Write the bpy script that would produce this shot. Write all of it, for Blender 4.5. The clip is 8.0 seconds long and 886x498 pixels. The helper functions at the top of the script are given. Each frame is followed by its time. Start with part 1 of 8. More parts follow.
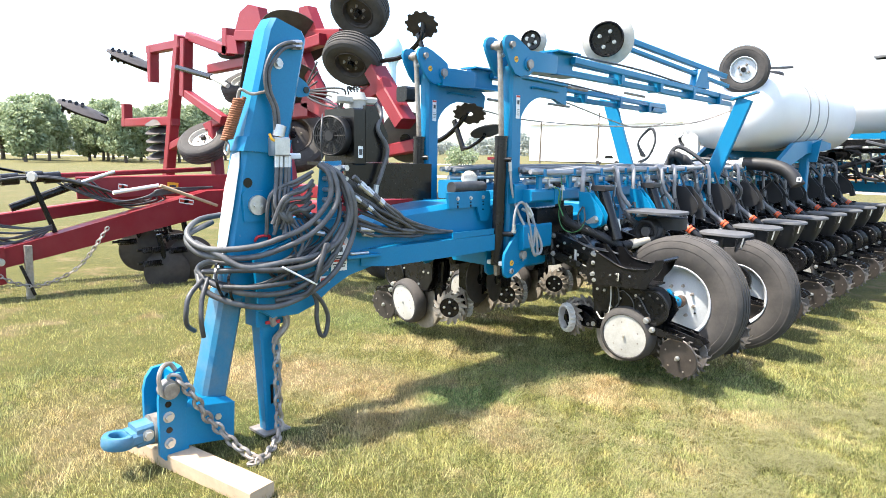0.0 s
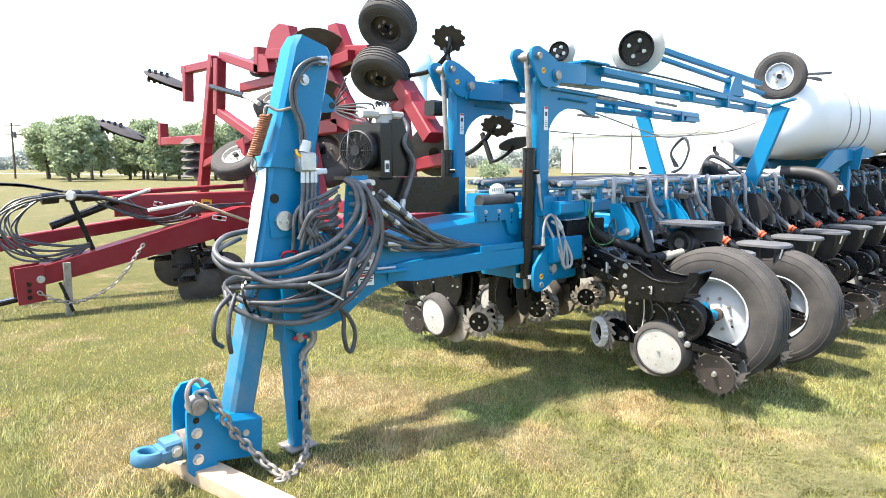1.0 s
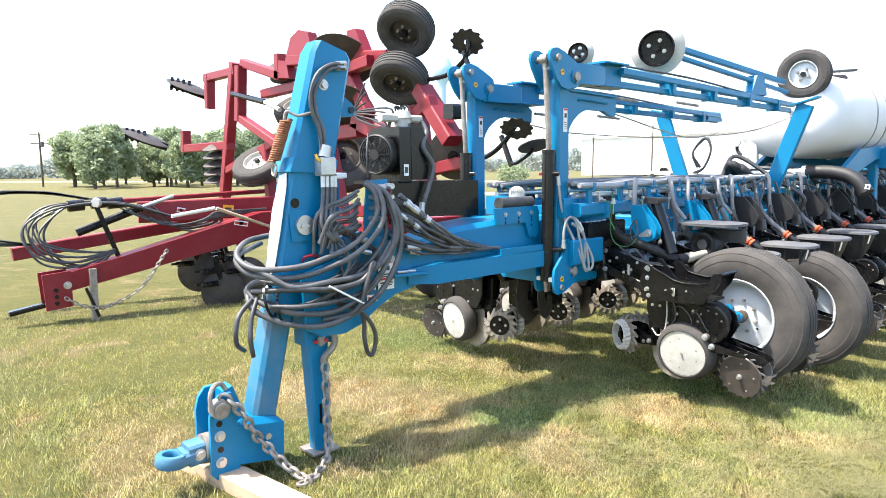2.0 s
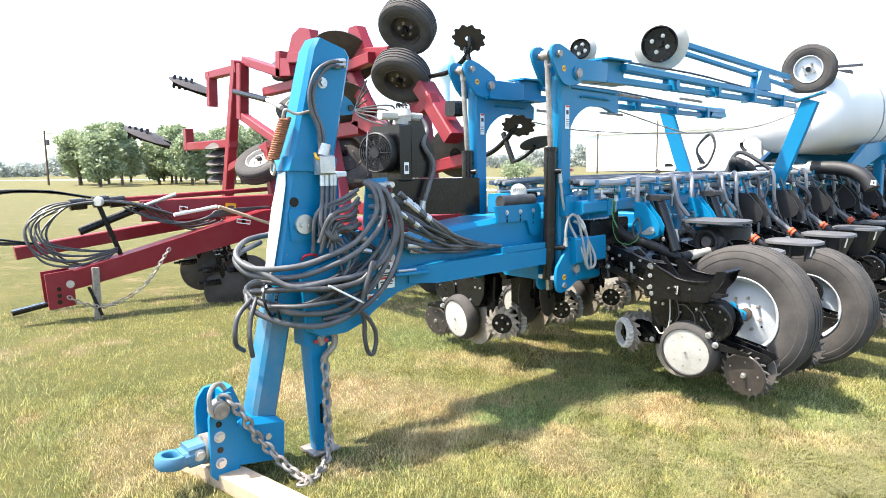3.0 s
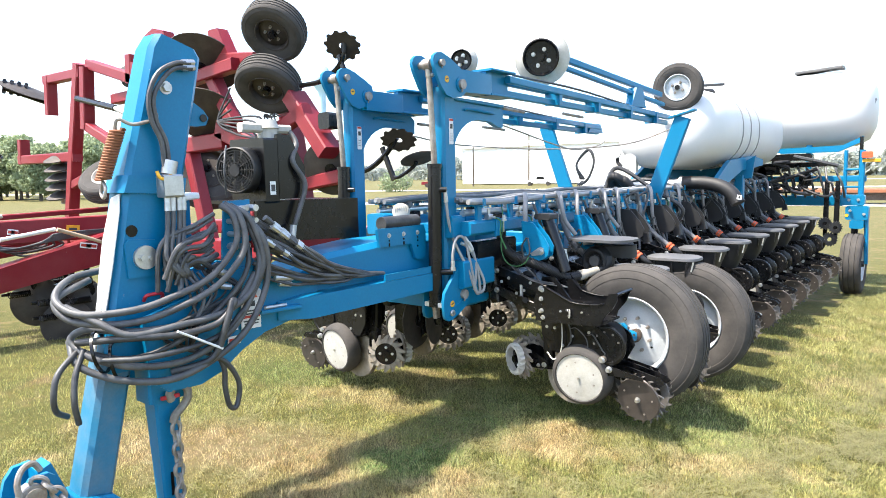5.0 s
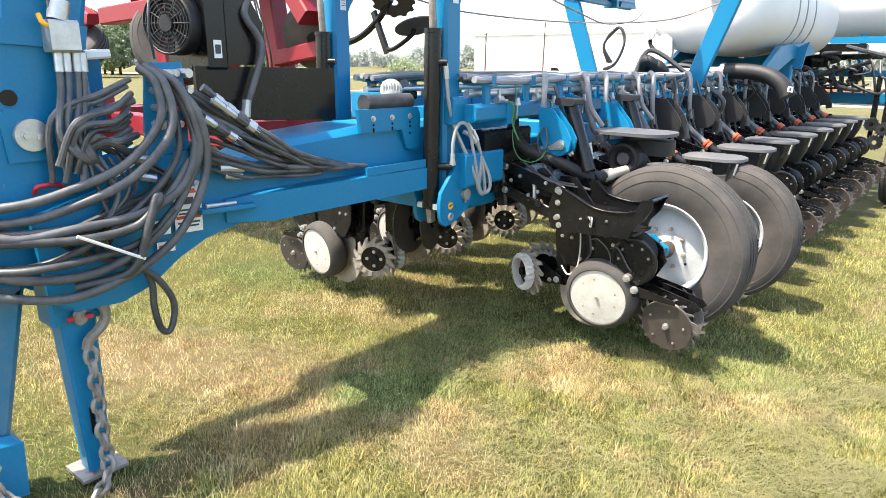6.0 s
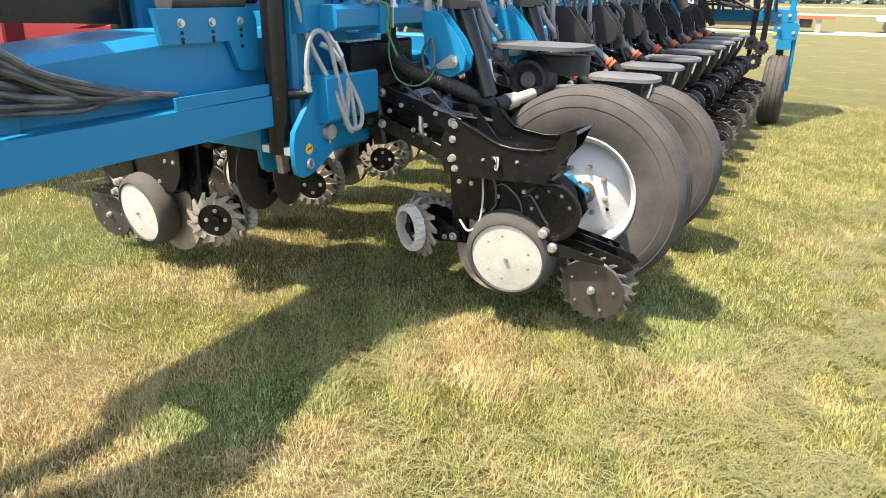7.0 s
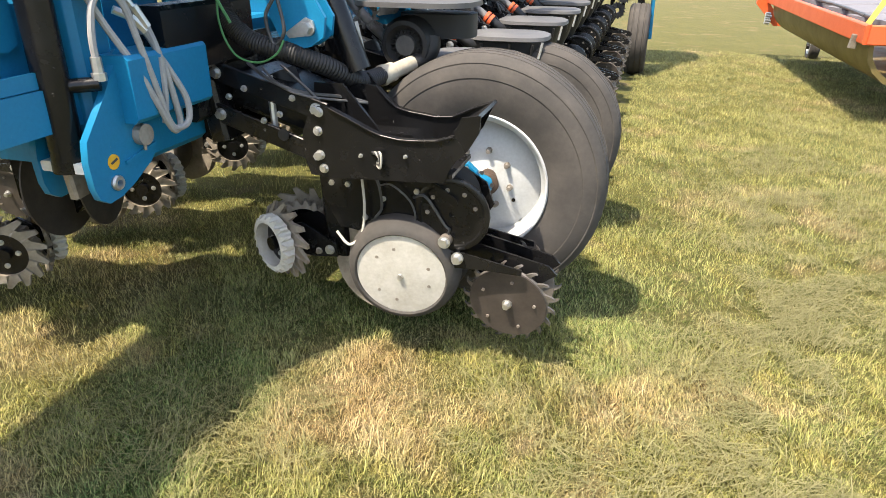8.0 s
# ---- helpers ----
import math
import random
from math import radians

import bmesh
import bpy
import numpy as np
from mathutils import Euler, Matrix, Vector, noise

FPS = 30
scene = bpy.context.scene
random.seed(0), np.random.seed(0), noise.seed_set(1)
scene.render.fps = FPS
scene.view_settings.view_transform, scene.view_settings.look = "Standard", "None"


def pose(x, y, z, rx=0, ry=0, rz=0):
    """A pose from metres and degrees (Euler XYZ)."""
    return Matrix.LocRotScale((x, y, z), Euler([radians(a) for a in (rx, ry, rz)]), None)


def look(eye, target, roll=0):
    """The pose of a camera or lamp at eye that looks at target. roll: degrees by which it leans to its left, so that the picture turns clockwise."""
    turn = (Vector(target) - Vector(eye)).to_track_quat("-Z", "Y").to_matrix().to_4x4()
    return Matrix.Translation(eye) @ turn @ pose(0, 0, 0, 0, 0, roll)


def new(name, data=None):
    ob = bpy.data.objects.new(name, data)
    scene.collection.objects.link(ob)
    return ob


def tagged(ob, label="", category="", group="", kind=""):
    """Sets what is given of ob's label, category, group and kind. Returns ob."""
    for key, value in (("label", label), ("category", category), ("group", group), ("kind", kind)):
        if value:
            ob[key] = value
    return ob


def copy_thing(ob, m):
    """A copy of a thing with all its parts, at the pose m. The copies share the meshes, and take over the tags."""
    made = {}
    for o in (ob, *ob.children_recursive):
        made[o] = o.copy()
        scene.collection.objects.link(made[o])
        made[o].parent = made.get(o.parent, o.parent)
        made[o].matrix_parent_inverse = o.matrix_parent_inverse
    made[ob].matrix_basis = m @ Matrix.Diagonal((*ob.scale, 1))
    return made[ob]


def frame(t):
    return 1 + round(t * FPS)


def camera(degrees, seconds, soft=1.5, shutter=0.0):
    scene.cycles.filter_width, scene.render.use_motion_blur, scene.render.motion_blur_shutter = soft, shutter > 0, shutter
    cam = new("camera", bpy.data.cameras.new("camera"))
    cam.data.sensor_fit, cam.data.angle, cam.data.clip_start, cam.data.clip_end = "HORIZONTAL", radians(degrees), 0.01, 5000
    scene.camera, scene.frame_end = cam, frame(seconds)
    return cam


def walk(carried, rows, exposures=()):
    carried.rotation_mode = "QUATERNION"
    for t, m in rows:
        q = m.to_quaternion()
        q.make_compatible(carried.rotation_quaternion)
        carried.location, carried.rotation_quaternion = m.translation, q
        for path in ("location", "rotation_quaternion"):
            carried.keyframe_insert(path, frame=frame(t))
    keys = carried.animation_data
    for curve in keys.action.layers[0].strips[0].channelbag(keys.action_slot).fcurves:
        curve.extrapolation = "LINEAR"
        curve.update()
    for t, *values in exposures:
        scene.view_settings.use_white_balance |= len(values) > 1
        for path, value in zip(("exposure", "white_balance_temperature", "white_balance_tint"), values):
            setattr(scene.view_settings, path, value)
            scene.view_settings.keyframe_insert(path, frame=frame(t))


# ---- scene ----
cam = camera(67.8, 8.0, soft=0.6)
PATH = [
    (0, (3.257, -4.561, 1.655), (1.877, -3.144, 1.36), 0.8),
    (0.5, (3.245, -4.525, 1.646), (1.851, -3.119, 1.357), 0.6),
    (1, (3.248, -4.509, 1.652), (1.795, -3.159, 1.397), -0.1),
    (1.5, (3.249, -4.507, 1.647), (1.766, -3.187, 1.407), -0.5),
    (3, (3.241, -4.47, 1.655), (1.737, -3.175, 1.402), -1.0),
    (3.5, (3.247, -4.423, 1.67), (1.795, -3.073, 1.401), -0.6),
    (4, (3.244, -4.392, 1.666), (1.898, -2.937, 1.399), -2.0),
    (4.2, (3.223, -4.365, 1.669), (1.897, -2.888, 1.428), -1.9),
    (5.3, (2.808, -4.007, 1.689), (1.621, -2.414, 1.453), -1.0),
    (5.5, (2.749, -3.859, 1.652), (1.605, -2.245, 1.357), -1.3),
    (5.6, (2.739, -3.787, 1.648), (1.593, -2.184, 1.303), -1.1),
    (5.7, (2.694, -3.721, 1.629), (1.538, -2.141, 1.216), -0.6),
    (6, (2.521, -3.568, 1.591), (1.298, -2.08, 1.051), 0.6),
    (6.2, (2.418, -3.462, 1.572), (1.205, -1.986, 0.982), 1.3),
    (6.5, (2.277, -3.249, 1.52), (1.167, -1.747, 0.806), 1.0),
    (7, (2.024, -2.856, 1.448), (1.141, -1.218, 0.717), 1.0),
    (7.4, (1.839, -2.61, 1.4), (1.04, -0.988, 0.545), -0.2),
    (7.5, (1.77, -2.556, 1.393), (0.993, -0.934, 0.517), -0.4),
    (8, (1.726, -2.299, 1.413), (1.21, -0.56, 0.571), 0.3),
]
walk(cam, [(t, look(eye, target, roll)) for t, eye, target, roll in PATH], exposures=[(0.0, 2.06, 6450, 10), (4.2, 2.13, 6450, 10), (5.5, 1.93, 6550, 10), (6.3, 2.13, 6950, 11), (8.0, 1.78, 7150, 11)])

# ---- light ----
SUN = Vector((-0.27, -0.42, 1.0)).normalized()
world = bpy.data.worlds.new("sky")
scene.world = world
world.use_nodes = True
wn = world.node_tree.nodes
sky = wn.new("ShaderNodeTexSky")
sky.sky_type = "NISHITA"
sky.sun_disc = False
sky.sun_elevation = math.asin(SUN.z)
sky.sun_rotation = math.atan2(SUN.x, SUN.y)
sky.air_density, sky.dust_density, sky.ozone_density = 1.0, 2.0, 1.0
wn["Background"].inputs["Strength"].default_value = 0.15
world.node_tree.links.new(sky.outputs["Color"], wn["Background"].inputs["Color"])
sun = new("sun", bpy.data.lights.new("sun", "SUN"))
sun.data.energy, sun.data.angle, sun.data.color = 3.3, radians(0.6), (1.0, 0.93, 0.82)
sun.matrix_world = look(SUN * 40, (0, 0, 0))


# ---- materials ----
def material(name, base, other=None, rough=0.5, metal=0.0, scale=6.0, fine=90.0, amount=0.5, bump=0.15, depth=0.003, vary=0.0, coat=0.0, chips=0.0, spec=0.5):
    """A paint, metal or plastic with large stains, fine grain and relief."""
    m = bpy.data.materials.new(name)
    m.use_nodes = True
    nt = m.node_tree
    n, l = nt.nodes, nt.links
    b = n["Principled BSDF"]
    other = other or tuple(c * 0.6 for c in base)
    co = n.new("ShaderNodeTexCoord")
    big, small = n.new("ShaderNodeTexNoise"), n.new("ShaderNodeTexNoise")
    big.inputs["Scale"].default_value, big.inputs["Detail"].default_value, big.inputs["Roughness"].default_value = scale, 6, 0.65
    small.inputs["Scale"].default_value, small.inputs["Detail"].default_value = fine, 3
    l.new(co.outputs["Object"], big.inputs["Vector"])
    l.new(co.outputs["Object"], small.inputs["Vector"])
    ramp = n.new("ShaderNodeValToRGB")
    ramp.color_ramp.elements[0].position, ramp.color_ramp.elements[1].position = 0.38, 0.72
    l.new(big.outputs["Fac"], ramp.inputs["Fac"])
    mul = n.new("ShaderNodeMath")
    mul.operation = "MULTIPLY"
    mul.inputs[1].default_value = amount
    l.new(ramp.outputs["Color"], mul.inputs[0])
    mix = n.new("ShaderNodeMix")
    mix.data_type = "RGBA"
    mix.inputs[6].default_value, mix.inputs[7].default_value = (*base, 1), (*other, 1)
    l.new(mul.outputs[0], mix.inputs[0])
    out = mix.outputs[2]
    grain = n.new("ShaderNodeHueSaturation")
    gm = n.new("ShaderNodeMapRange")
    gm.inputs[3].default_value, gm.inputs[4].default_value = 0.86, 1.12
    l.new(small.outputs["Fac"], gm.inputs[0])
    l.new(gm.outputs[0], grain.inputs["Value"])
    l.new(out, grain.inputs["Color"])
    out = grain.outputs["Color"]
    if chips:
        spots, cut, cm = n.new("ShaderNodeTexNoise"), n.new("ShaderNodeMapRange"), n.new("ShaderNodeMix")
        spots.inputs["Scale"].default_value, spots.inputs["Detail"].default_value, spots.inputs["Roughness"].default_value = 38, 4, 0.7
        cut.inputs[1].default_value, cut.inputs[2].default_value, cut.inputs[4].default_value = 0.69, 0.73, chips
        cm.data_type = "RGBA"
        l.new(co.outputs["Object"], spots.inputs["Vector"])
        l.new(spots.outputs["Fac"], cut.inputs[0])
        l.new(cut.outputs[0], cm.inputs[0])
        l.new(out, cm.inputs[6])
        cm.inputs[7].default_value = (0.30, 0.28, 0.25, 1)
        out = cm.outputs[2]
    if vary:
        info, vr, hv = n.new("ShaderNodeObjectInfo"), n.new("ShaderNodeMapRange"), n.new("ShaderNodeHueSaturation")
        vr.inputs[3].default_value, vr.inputs[4].default_value = 1 - vary, 1 + vary
        l.new(info.outputs["Random"], vr.inputs[0])
        l.new(vr.outputs[0], hv.inputs["Value"])
        l.new(out, hv.inputs["Color"])
        out = hv.outputs["Color"]
    l.new(out, b.inputs["Base Color"])
    rr = n.new("ShaderNodeMapRange")
    rr.inputs[3].default_value, rr.inputs[4].default_value = max(rough - 0.1, 0.05), min(rough + 0.18, 1)
    l.new(big.outputs["Fac"], rr.inputs[0])
    l.new(rr.outputs[0], b.inputs["Roughness"])
    b.inputs["Metallic"].default_value = metal
    b.inputs["Coat Weight"].default_value = coat
    b.inputs["Specular IOR Level"].default_value = spec
    if bump:
        bp = n.new("ShaderNodeBump")
        bp.inputs["Strength"].default_value, bp.inputs["Distance"].default_value = bump, depth
        l.new(small.outputs["Fac"], bp.inputs["Height"])
        l.new(bp.outputs["Normal"], b.inputs["Normal"])
    return m


BLUE = material("blue_paint", (0.0, 0.155, 0.31), (0.006, 0.158, 0.285), rough=0.34, scale=3, amount=0.5, bump=0.05, chips=0.3, spec=0.35)
BLUE_DUSTY = material("dusty_blue_paint", (0.006, 0.135, 0.245), (0.13, 0.175, 0.205), rough=0.5, scale=5, amount=0.75, bump=0.08)
BLACK = material("black_paint", (0.0055, 0.0055, 0.006), (0.014, 0.0135, 0.013), rough=0.22, scale=5, bump=0.06, chips=0.5, spec=0.32)
PLASTIC = material("black_plastic", (0.009, 0.009, 0.0095), (0.022, 0.021, 0.020), rough=0.55, scale=8, bump=0.1)
LID = material("grey_lid_plastic", (0.085, 0.085, 0.087), (0.14, 0.137, 0.13), rough=0.5, scale=6, bump=0.15, vary=0.15)
RED = material("red_paint", (0.195, 0.010, 0.017), (0.225, 0.036, 0.038), rough=0.42, scale=3, amount=0.6, bump=0.05, spec=0.35, chips=0.25)
RUBBER = material("tyre_rubber", (0.036, 0.033, 0.030), (0.085, 0.075, 0.066), rough=0.82, scale=5, fine=60, amount=0.8, bump=0.25)
HOSE = material("hose_rubber", (0.026, 0.026, 0.027), (0.095, 0.094, 0.091), rough=0.42, scale=9, amount=0.8, bump=0.2)
HOSE_GREY = material("grey_hose", (0.055, 0.055, 0.056), (0.15, 0.147, 0.142), rough=0.45, scale=9, amount=0.7, bump=0.2)
HOSE_MID = material("ribbed_grey_hose", (0.11, 0.11, 0.112), (0.22, 0.215, 0.21), rough=0.5, scale=9, amount=0.7, bump=0.2)
HOSE_LOOP = material("dusty_grey_hose", (0.17, 0.17, 0.17), (0.28, 0.275, 0.265), rough=0.55, scale=9, amount=0.7, bump=0.2)
HOSE_PALE = material("pale_grey_hose", (0.24, 0.24, 0.235), (0.36, 0.355, 0.34), rough=0.55, scale=9, amount=0.7, bump=0.15)
GREEN_CORD = material("green_cord", (0.04, 0.16, 0.05), (0.03, 0.10, 0.04), rough=0.7)
CUFF = material("cream_plastic_cuff", (0.40, 0.365, 0.29), (0.28, 0.245, 0.18), rough=0.6, scale=12, amount=0.7, bump=0.2)
CAST = material("tan_cast_iron", (0.30, 0.265, 0.215), (0.15, 0.12, 0.09), rough=0.6, metal=0.25, scale=14, amount=0.8, bump=0.25)
ZINC = material("zinc_plate", (0.55, 0.55, 0.54), (0.35, 0.34, 0.32), rough=0.38, metal=0.85, scale=20, bump=0.1)
STEEL = material("worn_steel", (0.36, 0.33, 0.29), (0.14, 0.10, 0.075), rough=0.5, metal=0.55, scale=14, amount=0.8, bump=0.2)
RUST = material("rusty_disc", (0.066, 0.054, 0.045), (0.036, 0.029, 0.025), rough=0.6, metal=0.3, scale=9, amount=0.8, bump=0.2)
SPIKE = material("dark_worn_iron", (0.17, 0.155, 0.14), (0.06, 0.05, 0.042), rough=0.45, metal=0.5, scale=16, amount=0.8, bump=0.2)
RUSTY_HUB = material("rusty_hub_iron", (0.10, 0.065, 0.045), (0.05, 0.035, 0.028), rough=0.65, metal=0.3, scale=12, amount=0.8, bump=0.25)
RUSTY = material("rusty_spring", (0.26, 0.10, 0.045), (0.12, 0.05, 0.03), rough=0.8, scale=12, bump=0.3)
CREAM = material("dusty_cream_paint", (0.47, 0.455, 0.41), (0.30, 0.275, 0.22), rough=0.55, scale=9, amount=0.7, bump=0.15, vary=0.08)
WHITE = material("grey_white_rim_paint", (0.50, 0.52, 0.53), (0.36, 0.36, 0.345), rough=0.38, scale=6, amount=0.5, bump=0.08)
TANK = material("white_polyethylene", (0.62, 0.62, 0.605), (0.55, 0.55, 0.53), rough=0.42, scale=1.5, fine=120, amount=0.6, bump=0.06)
ORANGE = material("orange_clamp", (0.62, 0.10, 0.03), (0.45, 0.08, 0.03), rough=0.5, scale=9)
YELLOW = material("yellow_sticker", (0.72, 0.38, 0.02), (0.6, 0.3, 0.02), rough=0.5)
PAPER = material("white_sticker", (0.75, 0.75, 0.73), (0.6, 0.58, 0.52), rough=0.6)
WOOD = material("pine_timber", (0.45, 0.335, 0.22), (0.30, 0.20, 0.12), rough=0.8, scale=4, fine=40, bump=0.3)
PIPE = material("brushed_aluminium", (0.62, 0.62, 0.61), (0.45, 0.44, 0.42), rough=0.34, metal=0.8, scale=7, bump=0.06)


# ---- mesh building ----
def V(*a):
    return Vector(a)


def basis(axis, up=(0, 0, 1)):
    """Two unit vectors square to axis; the second as near to up as it can be."""
    a = Vector(axis).normalized()
    u = Vector(up)
    if abs(a.dot(u.normalized())) > 0.98:
        u = Vector((0, 1, 0)) if abs(a.y) < 0.9 else Vector((1, 0, 0))
    side = a.cross(u).normalized()
    return side, side.cross(a).normalized()


def ring(bm, pts):
    return [bm.verts.new(p) for p in pts]


def skin(bm, rings, closed=True, caps=True):
    for a, b in zip(rings, rings[1:]):
        n = len(a)
        for i in range(n if closed else n - 1):
            j = (i + 1) % n
            bm.faces.new((a[i], a[j], b[j], b[i]))
    if caps:
        bm.faces.new(list(reversed(rings[0])))
        bm.faces.new(rings[-1])


def beam(bm, p, q, w, h, up=(0, 0, 1), r=0.012, w2=None, h2=None):
    """A square tube with rounded long edges from p to q; w across, h along up."""
    p, q = Vector(p), Vector(q)
    s, u = basis(q - p, up)
    rings = []
    for c, a, b in ((p, w, h), (q, w2 or w, h2 or h)):
        x, y = a / 2, b / 2
        k = min(r, x * 0.45, y * 0.45)
        pts = [(x - k, -y), (x, -y + k), (x, y - k), (x - k, y), (-x + k, y), (-x, y - k), (-x, -y + k), (-x + k, -y)]
        rings.append(ring(bm, [c + s * i + u * j for i, j in pts]))
    skin(bm, rings)
    return bm


def box(bm, c, size, r=0.006, up=(0, 0, 1)):
    x, y, z = size
    return beam(bm, (c[0], c[1] - y / 2, c[2]), (c[0], c[1] + y / 2, c[2]), x, z, up, r)


def cyl(bm, p, q, r, r2=None, seg=16, caps=True):
    p, q = Vector(p), Vector(q)
    s, u = basis(q - p)
    r2 = r if r2 is None else r2
    an = [2 * math.pi * i / seg for i in range(seg)]
    skin(bm, [ring(bm, [c + (s * math.cos(a) + u * math.sin(a)) * k for a in an]) for c, k in ((p, r), (q, r2))], caps=caps)
    return bm


def lathe(bm, profile, origin, axis, seg=40):
    """Turns a closed profile of (radius, height along axis) round the axis."""
    o, a = Vector(origin), Vector(axis).normalized()
    s, u = basis(a)
    n = len(profile)
    vs = []
    for i in range(seg):
        t = 2 * math.pi * i / seg
        d = s * math.cos(t) + u * math.sin(t)
        vs.append(ring(bm, [o + d * r + a * h for r, h in profile]))
    for i in range(seg):
        x, y = vs[i], vs[(i + 1) % seg]
        for j in range(n):
            k = (j + 1) % n
            bm.faces.new((x[j], x[k], y[k], y[j]))
    return bm


def disc(bm, c, axis, r, t, seg=32, dish=0.0):
    """A thin round plate, dished along its axis."""
    a = Vector(axis).normalized()
    c = Vector(c)
    s, u = basis(a)
    an = [2 * math.pi * i / seg for i in range(seg)]
    steps = [(0.02, dish), (0.55 * r, dish * 0.7), (r, 0.0)]
    up_rings = [ring(bm, [c + (s * math.cos(x) + u * math.sin(x)) * k + a * (h + t / 2) for x in an]) for k, h in steps]
    dn_rings = [ring(bm, [c + (s * math.cos(x) + u * math.sin(x)) * k + a * (h - t / 2) for x in an]) for k, h in reversed(steps)]
    skin(bm, up_rings + dn_rings)
    return bm


def smooth_path(pts, n=8):
    pts = [Vector(p) for p in pts]
    if len(pts) < 3:
        return pts
    e = [2 * pts[0] - pts[1]] + pts + [2 * pts[-1] - pts[-2]]
    out = []
    for a, b, c, d in zip(e, e[1:], e[2:], e[3:]):
        for i in range(n):
            t = i / n
            out.append(0.5 * (2 * b + (c - a) * t + (2 * a - 5 * b + 4 * c - d) * t * t + (3 * b - a - 3 * c + d) * t ** 3))
    return out + [pts[-1]]


def hose(bm, pts, r, seg=8, n=8, ribs=0.0):
    """A hose or rod swept along a smooth line through pts."""
    line = smooth_path(pts, n)
    prev, rings = None, []
    for i, p in enumerate(line):
        d = (line[min(i + 1, len(line) - 1)] - line[max(i - 1, 0)]).normalized()
        if prev is None:
            s, u = basis(d)
        else:
            s = (prev - d * prev.dot(d)).normalized()
            u = s.cross(d) * -1
        prev = s
        k = r * (1 + (ribs if i % 2 else 0))
        rings.append(ring(bm, [p + (s * math.cos(2 * math.pi * j / seg) + d.cross(s) * math.sin(2 * math.pi * j / seg)) * k for j in range(seg)]))
    skin(bm, rings)
    return bm


def plate(bm, pts, thick):
    """A flat plate: the outline in space, and the vector of its thickness."""
    t = Vector(thick)
    a = ring(bm, [Vector(p) - t / 2 for p in pts])
    b = ring(bm, [Vector(p) + t / 2 for p in pts])
    skin(bm, [a, b])
    return bm


def nut(bm, c, axis, r, h):
    a = Vector(axis).normalized()
    cyl(bm, Vector(c) - a * h * 0.3, Vector(c) + a * h * 0.12, r * 1.35, seg=14)
    cyl(bm, Vector(c), Vector(c) + a * h, r, r * 0.92, seg=6)
    return bm


def part(name, bm, mat, parent=None, label="", sharp=38):
    bmesh.ops.recalc_face_normals(bm, faces=bm.faces)
    me = bpy.data.meshes.new(name)
    bm.to_mesh(me)
    bm.free()
    me.materials.append(mat)
    me.shade_smooth()
    me.set_sharp_from_angle(angle=radians(sharp))
    ob = new(name, me)
    if parent is not None:
        ob.parent = parent
    if label:
        ob["label"] = label
    return ob


def thing(name, label, category, group="", at=(0, 0, 0)):
    ob = new(name)
    ob.empty_display_size = 0.1
    ob.location = at
    return tagged(ob, label, category, group)


B = bmesh.new

# ---- ground ----
def ground_z(x, y):
    return -0.025 - 0.27 * math.tanh(y / 9.0) + 0.10 * max(0.0, min(1.0, (abs(x) + abs(y) - 40) / 60)) * math.sin(x * 0.02)


